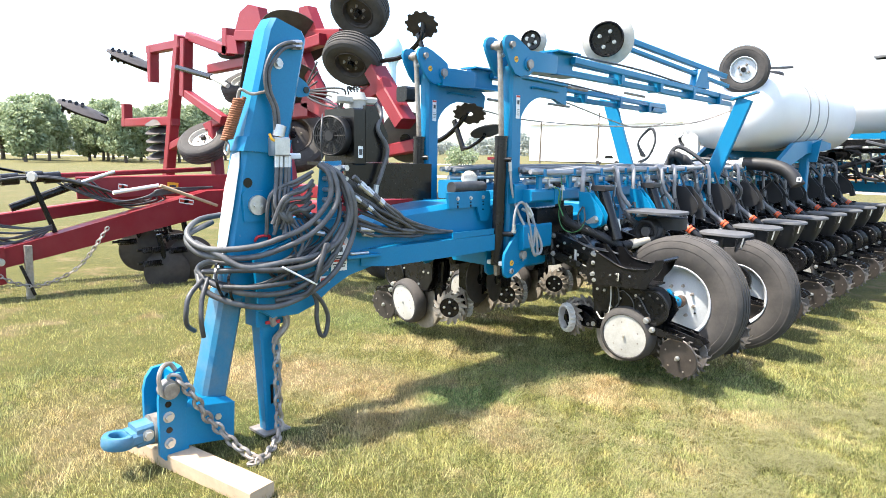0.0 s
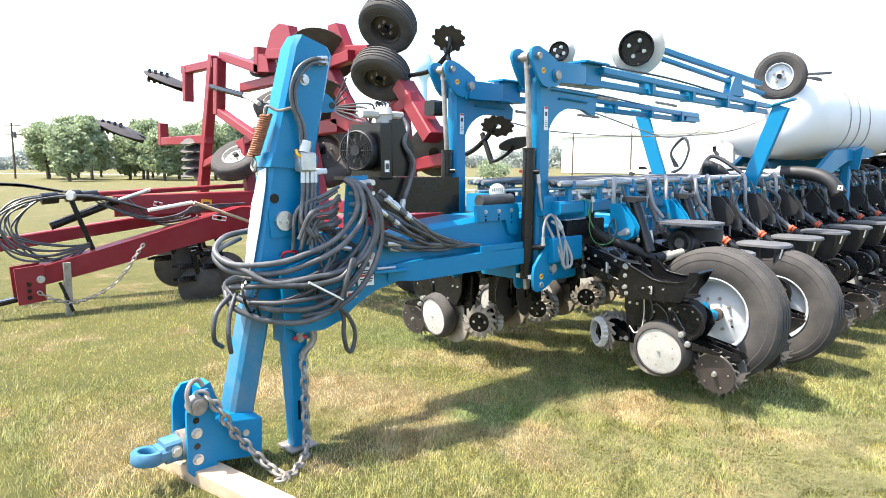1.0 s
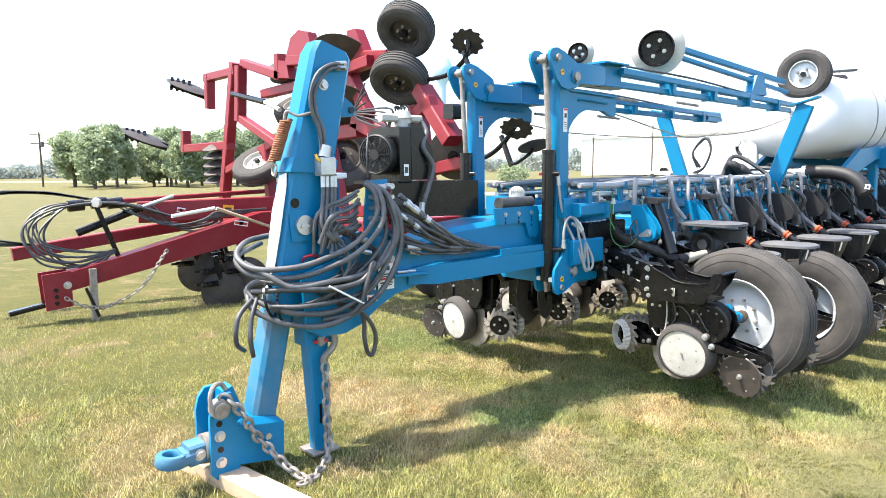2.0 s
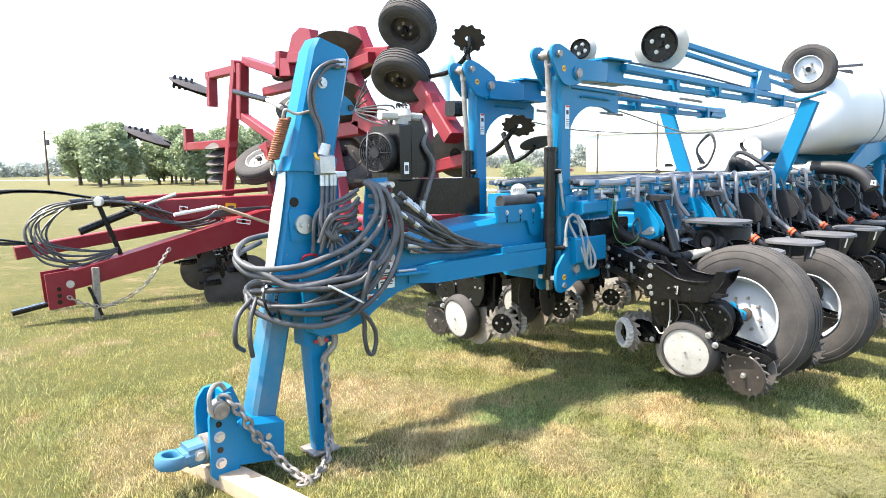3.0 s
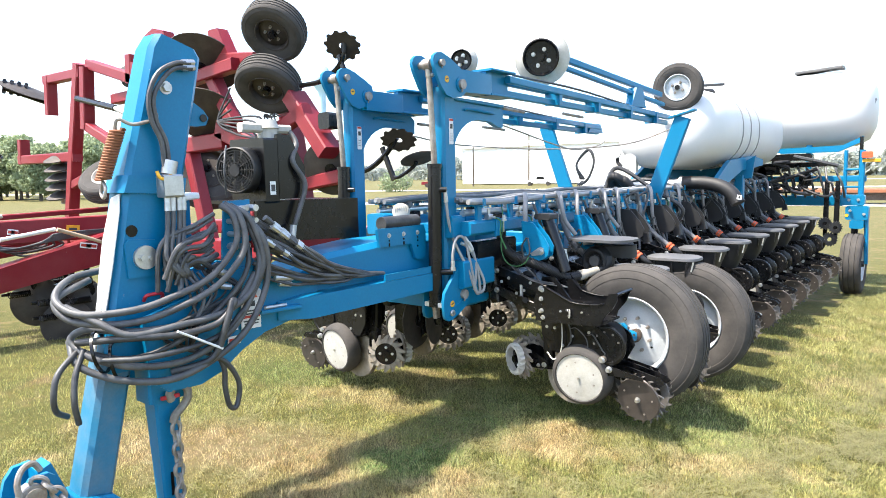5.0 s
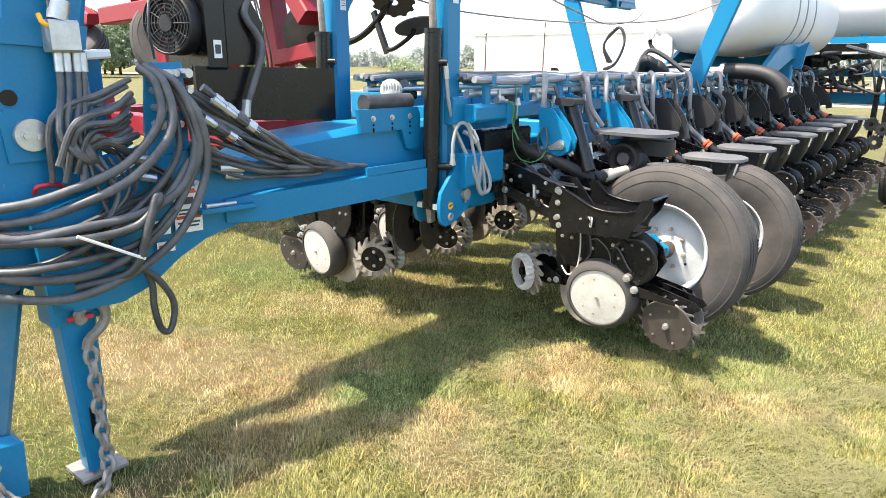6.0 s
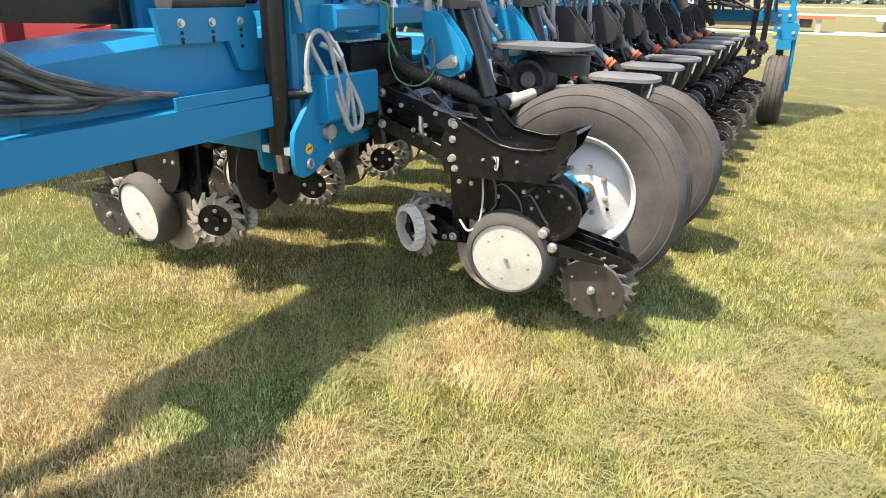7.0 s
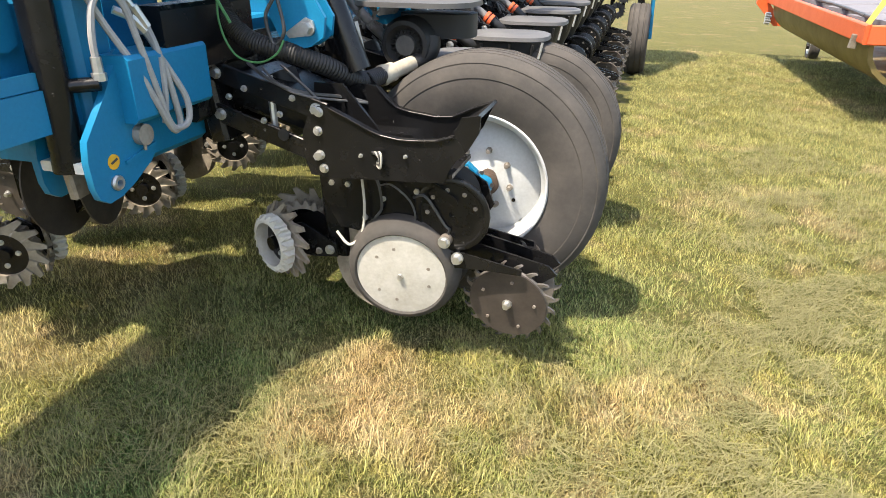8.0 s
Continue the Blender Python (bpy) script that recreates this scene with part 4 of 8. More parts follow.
frame_thing()
t = thing("road_lamp", "round grey reflector lamp on a short stalk", "lamp")
bm = B()
lathe(bm, [(0.001, 0.012), (0.045, 0.010), (0.060, 0.0), (0.058, -0.012), (0.001, -0.022)], (0.0, -0.95, 1.455), (0.75, -0.6, 0.25), 28)
part("lens", bm, CREAM, t)
for i in range(7):
    bm = B()
    cyl(bm, V(0.0, -0.95, 1.455) + V(0.75, -0.6, 0.25).normalized() * 0.012 + V(0.6, 0.75, 0) * (-0.045 + 0.015 * i) + V(0, 0, -0.035), V(0.0, -0.95, 1.455) + V(0.75, -0.6, 0.25).normalized() * 0.008 + V(0.6, 0.75, 0) * (-0.045 + 0.015 * i) + V(0, 0, 0.035), 0.003, seg=6)
    part("lens_rib", bm, CREAM, t)
bm = B()
hose(bm, [(-0.03, -0.93, 1.46), (-0.05, -0.92, 1.38), (-0.05, -0.9, 1.29)], 0.014)
part("stalk", bm, BLACK, t)


# ---- masts with their lift cylinders ----
def mast(x, seen):
    t = thing("lift_mast", "tall blue mast with a black hydraulic lift cylinder", "mast", "lift masts", at=(x, 0, 0))
    bm = B()
    pts = [(-0.040, -0.897), (0.020, -0.897), (0.026, -0.893), (0.030, -0.887), (0.040, -0.880), (0.040, -0.783), (-0.040, -0.783)]
    skin(bm, [ring(bm, [(a, b, z) for a, b in pts]) for z in (0.85, 2.24)])
    part("column", bm, BLUE, t)
    for dx in (-0.083, 0.083):
        bm = B()
        plate(bm, [(dx, y, z) for y, z in ((-1.055, 2.37), (-1.045, 2.405), (-1.015, 2.425), (-0.97, 2.43), (-0.90, 2.41), (-0.80, 2.365), (-0.735, 2.33), (-0.715, 2.27), (-0.725, 2.215), (-0.775, 2.180), (-0.82, 2.178), (-0.86, 2.165), (-0.93, 2.18), (-0.98, 2.23), (-1.035, 2.32))], (0.022, 0, 0))
        part("head_plate", bm, BLUE, t)
        bm = B()
        plate(bm, [(dx, y, z) for y, z in ((-0.995, 0.89), (-0.985, 0.945), (-0.90, 1.04), (-0.83, 1.13), (-0.785, 1.16), (-0.755, 1.13), (-0.735, 1.02), (-0.715, 0.93), (-0.725, 0.875), (-0.765, 0.835), (-0.84, 0.795), (-0.90, 0.772), (-0.95, 0.766), (-0.98, 0.785), (-0.992, 0.82))], (0.022, 0, 0))
        part("foot_plate", bm, BLUE, t)
        bm = B()
        plate(bm, [(dx * 1.15, y, z) for y, z in ((-0.87, 0.853), (-0.745, 0.876), (-0.745, 0.886), (-0.87, 0.863))], (0.012, 0, 0))
        part("weld_rib", bm, BLUE, t)
    bm = B()
    curve = [(-0.785 + 0.30 * (1 - math.cos(a)), 1.78 + 0.275 * math.sin(a)) for a in [math.pi / 2 * i / 9 for i in range(10)]]
    plate(bm, [(0, y, z) for y, z in [(-0.80, 2.165), (-0.24, 2.150), (-0.195, 2.12), (-0.20, 2.015), (-0.26, 2.02), (-0.35, 2.05)] + curve[::-1] + [(-0.80, 1.74)]], (0.04, 0, 0))
    part("corner_gusset", bm, BLUE, t)
    bm = B()
    beam(bm, (0, -0.78, 2.175), (0, -0.22, 2.160), 0.085, 0.02)
    part("top_flange", bm, BLUE, t)
    bm = B()
    hose(bm, [(0.028, -0.66, 2.11), (0.034, -0.62, 2.118), (0.034, -0.42, 2.11), (0.028, -0.32, 2.105)], 0.008, 6, 4)
    part("stiffener", bm, BLUE, t)
    c = sub("lift_cylinder", t)
    bm = B()
    cyl(bm, (0, -0.962, 0.86), (0, -0.948, 1.755), 0.043, seg=28)
    cyl(bm, (0, -0.948, 1.74), (0, -0.948, 1.762), 0.047, seg=28)
    cyl(bm, (0, -0.962, 0.855), (0, -0.9615, 0.885), 0.0445, seg=28)
    part("barrel", bm, BLACK, c)
    bm = B()
    cyl(bm, (0, -0.948, 1.76), (0, -0.985, 2.33), 0.019, seg=16)
    part("rod", bm, STEEL, c)
    bm = B()
    cyl(bm, (-0.03, -0.99, 2.365), (0.03, -0.99, 2.365), 0.034, seg=18)
    cyl(bm, (0, -0.982, 2.29), (0, -0.988, 2.35), 0.022, seg=14)
    part("rod_eye", bm, STEEL, c)
    bm = B()
    nut(bm, (0.02, -0.983, 2.30), (1, -0.2, 0), 0.012, 0.02)
    part("rod_bolt", bm, ZINC, c)
    bm = B()
    beam(bm, (0, -0.962, 0.86), (0, -0.955, 0.78), 0.03, 0.05, up=(0, 1, 0), r=0.008)
    part("barrel_lug", bm, STEEL, c)
    bm = B()
    cyl(bm, (0.035, -0.945, 1.60), (0.075, -0.925, 1.60), 0.018, seg=10)
    part("upper_port", bm, BLACK, c)
    bm = B()
    cyl(bm, (0.025, -0.94, 1.075), (0.09, -0.895, 1.078), 0.019, seg=12)
    part("lower_port", bm, BLACK, c)
    for dx in (-0.046, 0.046):
        bm = B()
        box(bm, (dx, -0.960, 0.870), (0.052, 0.055, 0.028), 0.004)
        part("shim", bm, PAPER, c, "white plastic shim block")
    for y, z, r in ((-0.785, 2.255, 0.031), (-0.985, 2.365, 0.021), (-0.795, 0.920, 0.030)):
        bm = B()
        cyl(bm, (-0.105, y, z), (0.118, y, z), r, seg=20)
        part("pin", bm, STEEL, t)
        if r > 0.03:
            bm = B()
            cyl(bm, (0.092, y, z), (0.101, y, z), r * 1.55, seg=24)
            part("boss", bm, BLUE, t)
        bm = B()
        cyl(bm, (0.108, y + 0.004, z + r * 0.8), (0.108, y - 0.004, z - r * 1.5), 0.005, seg=6)
        part("roll_pin", bm, STEEL, t)
    bm = B()
    lathe(bm, [(0.008, 0.0), (0.020, 0.0), (0.022, 0.008), (0.018, 0.014), (0.010, 0.014)], (0.093, -0.915, 0.815), (1, 0, 0), 18)
    part("bush", bm, ZINC, t)
    for y, z in ((-0.925, 2.275), (-0.91, 0.872)):
        bm = B()
        cyl(bm, (0.0925, y, z), (0.0955, y, z), 0.021, seg=22)
        st = part("yellow_sticker", bm, YELLOW, t, "round yellow sticker with a dark mark")
        bm = B()
        beam(bm, (0.097, y - 0.011, z - 0.002), (0.097, y + 0.012, z + 0.006), 0.003, 0.006)
        part("print_bar", bm, DARK_INK, st)
    sticker(t, (0.043, -0.825, 1.965), (1, 0, 0), (0, 0, 1), 0.042, 0.16, [(0.05, 0.9, 0.08, RED_INK), (0.30, 0.55, 0.18, DARK_INK), (0.6, 0.7, 0.02, DARK_INK), (0.68, 0.7, 0.02, DARK_INK), (0.76, 0.7, 0.02, DARK_INK), (0.84, 0.7, 0.02, DARK_INK)], label="tall white warning sticker")
    if seen:
        for pts in ([(0.06, -0.925, 1.60), (0.065, -0.915, 1.50), (0.068, -0.895, 1.38), (0.085, -0.855, 1.25), (0.125, -0.80, 1.11), (0.145, -0.755, 0.99), (0.15, -0.725, 0.925), (0.15, -0.70, 0.915), (0.15, -0.685, 0.95), (0.14, -0.70, 1.08), (0.115, -0.715, 1.20), (0.095, -0.745, 1.265)],
                    [(0.09, -0.893, 1.13), (0.092, -0.892, 1.20), (0.095, -0.87, 1.275), (0.105, -0.83, 1.30), (0.12, -0.795, 1.265), (0.13, -0.775, 1.17), (0.145, -0.75, 1.03), (0.15, -0.73, 0.945), (0.155, -0.705, 0.92), (0.165, -0.665, 0.935), (0.16, -0.655, 1.00), (0.135, -0.69, 1.10), (0.11, -0.72, 1.19), (0.085, -0.765, 1.245)],
                    [(0.14, -0.735, 0.94), (0.142, -0.72, 1.02), (0.14, -0.71, 1.12)]):
            bm = B()
            hose(bm, pts, 0.0095, 8)
            part("hose", bm, HOSE_PALE, c)
        for p, q, r in (((0.06, -0.925, 1.60), (0.064, -0.917, 1.52), 0.014), ((0.09, -0.893, 1.085), (0.09, -0.893, 1.105), 0.019), ((0.09, -0.893, 1.105), (0.09, -0.893, 1.145), 0.014), ((0.115, -0.715, 1.20), (0.10, -0.738, 1.255), 0.014), ((0.10, -0.738, 1.25), (0.085, -0.76, 1.29), 0.011), ((0.11, -0.72, 1.19), (0.095, -0.75, 1.23), 0.014), ((0.095, -0.75, 1.23), (0.07, -0.78, 1.25), 0.011)):
            bm = B()
            cyl(bm, p, q, r, seg=8)
            part("fitting", bm, ZINC, c)
    return t


mast(0.29, True)
mast(-0.54, False)
# ---- wing wheels ----
def wing_wheel(y, z, parent):
    t = sub("lift_wheel", parent)
    t.location = (1.168, y, z)
    tyre((0, 0, 0), (0, -1, 0), 0.484, 0.267, 0.25, RUBBER, WHITE, t, dish=0.12, seg=88, grooves=4, lugs=8, hub=0.062, hub_mat=WHITE)
    bm = B()
    cyl(bm, (0.01, -0.02, 0.0), (0.045, -0.125, 0.01), 0.046, 0.043, seg=22)
    cyl(bm, (0.045, -0.125, 0.01), (0.046, -0.130, 0.01), 0.043, 0.034, seg=22)
    part("hub_cap", bm, RUSTY_HUB, t, "brown rusted hub barrel")
    bm = B()
    cyl(bm, (0.035, -0.110, 0.01), (-0.03, -0.20, 0.01), 0.040, seg=18)
    part("spindle", bm, BLUE, t)
    bm = B()
    plate(bm, [(-0.075, -0.165, 0.09), (-0.02, -0.165, 0.10), (0.015, -0.165, 0.07), (0.02, -0.165, -0.01), (-0.01, -0.165, -0.05), (-0.06, -0.165, -0.04)], (0, 0.035, 0))
    part("spindle_bracket", bm, BLUE, t)
    bolt(t, (-0.03, -0.185, 0.075), (0, -1, 0), 0.010, 0.014)
    bm = B()
    cyl(bm, (0.135, -0.05, -0.07), (0.135, -0.053, -0.07), 0.008, seg=8)
    part("valve_hole", bm, BLACK, t)
    return t


# ---- row units ----
def rounded(cx, cy, wx, wy, r, n=5):
    out = []
    for sx, sy, a0 in ((1, 1, 0), (-1, 1, 90), (-1, -1, 180), (1, -1, 270)):
        for i in range(n + 1):
            a = radians(a0 + 90 * i / n)
            out.append((cx + sx * (wx / 2 - r) + math.cos(a) * r, cy + sy * (wy / 2 - r) + math.sin(a) * r))
    return out


def claws(bm, c, ax, r0, r1, n):
    """A thin rim with n narrow hooked spikes that bend away from its face."""
    lathe(bm, [(r0 - 0.05, -0.006), (r0, -0.006), (r0 + 0.004, 0.0), (r0, 0.006), (r0 - 0.05, 0.006)], c, ax, 40)
    s, u = basis(ax)
    for i in range(n):
        rings = []
        for k, (rr, da, h, w) in enumerate(((r0 - 0.004, 0.0, 0.0, 0.013), (r0 + 0.35 * (r1 - r0), 0.015, 0.0, 0.008), (r0 + 0.75 * (r1 - r0), 0.05, 0.0, 0.006), (r1, 0.11, -0.004, 0.004))):
            a = 2 * math.pi * i / n + da
            d = s * math.cos(a) + u * math.sin(a)
            q = s * -math.sin(a) + u * math.cos(a)
            p = c + d * rr + ax * h
            rings.append(ring(bm, [p + q * w + ax * 0.004, p - q * w + ax * 0.004, p - q * w - ax * 0.004, p + q * w - ax * 0.004]))
        skin(bm, rings)


def row_unit(first=False, blue=False):
    """One row unit; x points to its rear, y along the wing, z from the ground datum."""
    t = thing("row_unit", "black planter row unit with pale gauge wheels and grey lid" if not first else "black end row unit with a bare bracket and pale gauge wheels", "row unit", "row units")
    for s in (-1, 1):
        ax = V(0.10, s * 1.0, -0.12).normalized()
        g = sub("gauge_wheel", t)
        c = V(1.000, s * 0.125, 0.367)
        bm = B()
        lathe(bm, [(0.140, -0.085), (0.170, -0.090), (0.192, -0.080), (0.203, -0.055), (0.204, -0.022), (0.197, 0.008), (0.185, 0.030), (0.174, 0.039), (0.165, 0.042), (0.160, 0.038), (0.155, 0.02), (0.14, 0.0)], c, ax, 44)
        part("tyre", bm, RUBBER, g, sharp=50)
        bm = B()
        disc(bm, c + ax * 0.030, ax, 0.160, 0.008, 44, 0.008)
        part("rim", bm, CREAM, g)
        e, f = basis(ax)
        for i in range(9):
            a = 2 * math.pi * i / 9
            p = c + ax * 0.0375 + (e * math.cos(a) + f * math.sin(a)) * (0.106 if i % 3 else 0.070)
            bm = B()
            cyl(bm, p - ax * 0.012, p + ax * 0.0015, 0.0065, seg=8)
            part("rivet", bm, STEEL, g)
        bolt(g, c + ax * 0.040, ax, 0.011, 0.012)
        w = sub("closing_wheel", t)
        c = V(1.370, s * 0.068, 0.269)
        ax = V(-0.08, s * 1.0, -0.16).normalized()
        bm = B()
        claws(bm, c, ax, 0.139, 0.168, 18)
        part("spiked_rim", bm, SPIKE, w)
        bm = B()
        disc(bm, c + ax * 0.010, ax, 0.139, 0.007, 40)
        part("cover_disc", bm, RUST, w, "brown steel cover disc")
        bolt(w, c + ax * 0.018, ax, 0.013, 0.02)
        e, f = basis(ax)
        for i in range(5):
            a = 2 * math.pi * (i + 0.4) / 5
            p = c + ax * 0.016 + (e * math.cos(a) + f * math.sin(a)) * 0.098
            bm = B()
            cyl(bm, p, p + ax * 0.006, 0.006, seg=8)
            part("rivet", bm, STEEL, w)
        o = sub("opener_disc", t)
        bm = B()
        disc(bm, (0.885, s * 0.022, 0.325), (0.05, 1, 0), 0.195, 0.004, 40)
        part("blade", bm, CAST, o)
        # row cleaner
        k = sub("row_cleaner", t)
        ax = V(-0.55, s * 1.0, 0.0).normalized()
        c = V(0.50, s * 0.085, 0.395)
        bm = B()
        gear(bm, c + ax * (0.03 if s > 0 else -0.008), ax, 0.086, 0.116, 0.150, 14, 0.018, bend=-0.014, lean=0.8)
        part("toothed_wheel", bm, CAST, k)
        bm = B()
        gear(bm, c + ax * (0.030 if s < 0 else -0.025), ax, 0.084, 0.100, 0.114, 20, 0.052, lean=0.2)
        part("ribbed_ring", bm, CREAM if s < 0 else CAST, k, "pale cast ring" if s < 0 else "")
        bm = B()
        disc(bm, c + ax * (0.018 if s > 0 else 0.0), ax, 0.087, 0.012, 24)
        part("web", bm, BLACK, k)
        bm = B()
        cyl(bm, c - ax * 0.02, c + ax * 0.045, 0.026, seg=16)
        part("hub", bm, BLACK, k)
        for i in range(4):
            a = 2 * math.pi * i / 4
            e, f = basis(ax)
            bolt(k, c + ax * (0.026 if s > 0 else 0.008) + (e * math.cos(a) + f * math.sin(a)) * 0.048, ax, 0.008, 0.008)
        # parallel arms
        for z0, z1 in ((1.02, 0.935), (0.885, 0.785)):
            y = s * 0.20
            bm = B()
            beam(bm, (0.37, y, z0 + 0.02), (0.78, y, z1 - 0.01), 0.014, 0.062, r=0.003)
            part("parallel_arm", bm, BLACK, t)
            bolt(t, (0.40, y + s * 0.008, z0 + 0.01), (0, s, 0), 0.015, 0.016)
            bolt(t, (0.75, y + s * 0.008, z1), (0, s, 0), 0.015, 0.018)
        bm = B()
        plate(bm, [(x, s * 0.105, z) for x, z in ((0.70, 1.0), (0.80, 1.0), (0.92, 0.86), (1.0, 0.72), (1.14, 0.70), (1.24, 0.64), (1.27, 0.56), (1.22, 0.47), (1.10, 0.42), (0.98, 0.47), (0.76, 0.50), (0.70, 0.60), (0.69, 0.75))], (0, 0.012, 0))
        part("side_plate", bm, BLACK, t)
        for x, z in ((0.77, 0.90), (0.775, 0.83), (0.86, 0.545), (0.92, 0.545), (1.05, 0.66), (1.10, 0.60), (0.80, 0.66), (0.74, 0.66)):
            bolt(t, (x, s * 0.107, z), (0, s, 0), 0.011, 0.012)
        if s < 0 or not first:
            bm = B()
            lathe(bm, [(0.01, -0.008), (0.122, -0.008), (0.130, -0.004), (0.130, 0.006), (0.122, 0.010), (0.112, 0.010), (0.108, 0.004), (0.01, 0.004)], (1.175, s * 0.118, 0.595), (0, s, 0), 36)
            part("meter_ring", bm, BLACK, t)
        for i in range(5 if first else 2):
            a = radians(20 + 40 * i)
            bolt(t, (1.175 + 0.085 * math.cos(a), s * 0.122, 0.595 + 0.085 * math.sin(a)), (0, s, 0), 0.006, 0.007, STEEL)
        bm = B()
        cyl(bm, (1.158, s * 0.115, 0.505), (1.158, s * 0.155, 0.505), 0.022, seg=14)
        part("arm_stop", bm, STEEL, t)
        bolt(t, (1.158, s * 0.155, 0.505), (0, s, 0), 0.016, 0.014)
        bolt(t, (1.20, s * 0.14, 0.445), (0, s, 0), 0.016, 0.022)
        bm = B()
        plate(bm, [(x, s * 0.045, z) for x, z in ((1.13, 0.47), (1.24, 0.47), (1.50, 0.415), (1.53, 0.385), (1.50, 0.365), (1.40, 0.27), (1.33, 0.22), (1.28, 0.25), (1.30, 0.33), (1.14, 0.40))], (0, 0.010, 0))
        plate(bm, [(x, s * 0.125, z) for x, z in ((1.13, 0.455), (1.22, 0.462), (1.42, 0.425), (1.42, 0.405), (1.27, 0.408), (1.15, 0.40))], (0, 0.008, 0))
        part("closing_arm", bm, BLACK, t)
        bm = B()
        plate(bm, [(x, s * 0.06, z) for x, z in ((0.48, 0.44), (0.58, 0.47), (0.72, 0.40), (0.72, 0.35), (0.62, 0.34), (0.49, 0.36))], (0, 0.010, 0))
        part("cleaner_arm", bm, BLACK, t)
        bolt(t, (0.69, s * 0.066, 0.375), (0, s, 0), 0.014, 0.014)
        bolt(t, (0.645, s * 0.066, 0.365), (0, s, 0), 0.010, 0.012, STEEL)
    bm = B()
    beam(bm, (0.69, 0, 0.76), (0.71, 0, 0.34), 0.07, 0.09, up=(1, 0, 0))
    part("cleaner_mount", bm, BLACK, t)
    bm = B()
    beam(bm, (0.42, 0, 0.965), (0.76, 0, 0.865), 0.30, 0.115, r=0.02)
    part("air_spring_box", bm, BLACK, t)
    bm = B()
    cyl(bm, (0.52, 0.0, 1.01), (0.60, 0.0, 0.80), 0.05, seg=20)
    part("air_spring", bm, PLASTIC, t)
    bm = B()
    box(bm, (0.90, 0, 0.66), (0.30, 0.15, 0.36), 0.03)
    part("shank", bm, BLACK, t)
    bm = B()
    cyl(bm, (1.12, -0.085, 0.60), (1.12, 0.085, 0.60), 0.105, seg=30)
    part("seed_meter", bm, PLASTIC, t)
    bm = B()
    beam(bm, (0.33, 0, 1.12), (0.38, 0, 0.80), 0.42, 0.07, up=(1, 0, 0))
    part("mount_plate", bm, BLACK, t)
    # blue bracket, down-force cylinder and its valve
    d = sub("down_force_cylinder", t)
    # Farther units take black for bracket and valve, standing in for shade.
    for y in (-0.105, -0.045) if first or blue else (0.0, 0.12):
        bm = B()
        plate(bm, [(x, y, z) for x, z in ((0.54, 1.37), (0.63, 1.36), (0.72, 1.26), (0.755, 1.20), (0.745, 1.14), (0.70, 1.11), (0.65, 1.10), (0.60, 1.12), (0.56, 1.20))], (0, 0.014, 0))
        part("bracket", bm, BLUE if first or blue else PLASTIC, d)
    if first or blue:
        bm = B()
        plate(bm, [(x, -0.116, z) for x, z in ((0.615, 1.150), (0.63, 1.135), (0.70, 1.145), (0.722, 1.165), (0.715, 1.19), (0.69, 1.20))], (0, 0.008, 0))
        part("link", bm, ZINC, d)
        bolt(d, (0.695, -0.121, 1.17), (0, -1, 0), 0.020, 0.022)
    bm = B()
    if first or blue:
        cyl(bm, (0.66, 0.03, 1.39), (0.80, 0.03, 1.02), 0.042, seg=20)
    else:
        cyl(bm, (0.50, 0.06, 1.33), (0.60, 0.06, 0.98), 0.042, seg=20)
    part("barrel", bm, BLACK if first or blue else PLASTIC, d)
    bm = B()
    box(bm, (0.655, 0.03, 1.395) if first or blue else (0.495, 0.06, 1.335), (0.12, 0.12, 0.04), 0.01)
    part("cap", bm, PLASTIC, d)
    bm = B()
    beam(bm, (0.745, 0.06, 1.165), (0.765, 0.06, 1.075), 0.07, 0.06, up=(0, 1, 0), r=0.004)
    part("valve", bm, ZINC if first or blue else PLASTIC, d)
    bm = B()
    hose(bm, [(0.56, 0.02, 1.48), (0.61, 0.03, 1.34), (0.65, 0.03, 1.24), (0.71, 0.02, 1.15)], 0.010, 8)
    part("valve_hose", bm, HOSE, d)
    bm = B()
    cyl(bm, (0.68, 0.025, 1.19), (0.715, 0.02, 1.125), 0.014, seg=8)
    part("valve_fitting", bm, ZINC, d)
    # loops of hose and wire off the rail
    for i, pts in enumerate(([(0.38, 0.20, 1.51), (0.46, 0.07, 1.545), (0.525, -0.03, 1.505), (0.553, -0.08, 1.41), (0.562, -0.085, 1.29), (0.575, -0.06, 1.18)],
                             [(0.38, 0.66, 1.51), (0.46, 0.55, 1.54), (0.525, 0.47, 1.50), (0.555, 0.44, 1.42), (0.58, 0.45, 1.33), (0.64, 0.49, 1.23)],
                             [(0.60, -0.14, 1.26), (0.57, -0.15, 1.20), (0.59, -0.15, 1.12), (0.63, -0.15, 1.16), (0.61, -0.14, 1.26)],
                             [(0.48, 0.16, 1.10), (0.55, 0.17, 0.95), (0.66, 0.14, 0.84), (0.80, 0.13, 0.80)],
                             [(0.62, -0.17, 1.06), (0.72, -0.19, 0.99), (0.80, -0.18, 0.90), (0.84, -0.16, 0.80)])):
        if i == 1 and not (first or blue):
            continue
        bm = B()
        hose(bm, pts, (0.017, 0.017, 0.006, 0.008, 0.005)[i], 10, 12)
        part("loop_hose" if i < 2 else "wire", bm, HOSE_LOOP if i < 2 else HOSE, t)
    bm = B()
    hose(bm, [(0.86, -0.13, 0.71), (0.87, -0.14, 0.60), (0.86, -0.15, 0.50), (0.82, -0.17, 0.46), (0.77, -0.16, 0.50)], 0.005, 6)
    part("wire", bm, CREAM, t)
    bm = B()
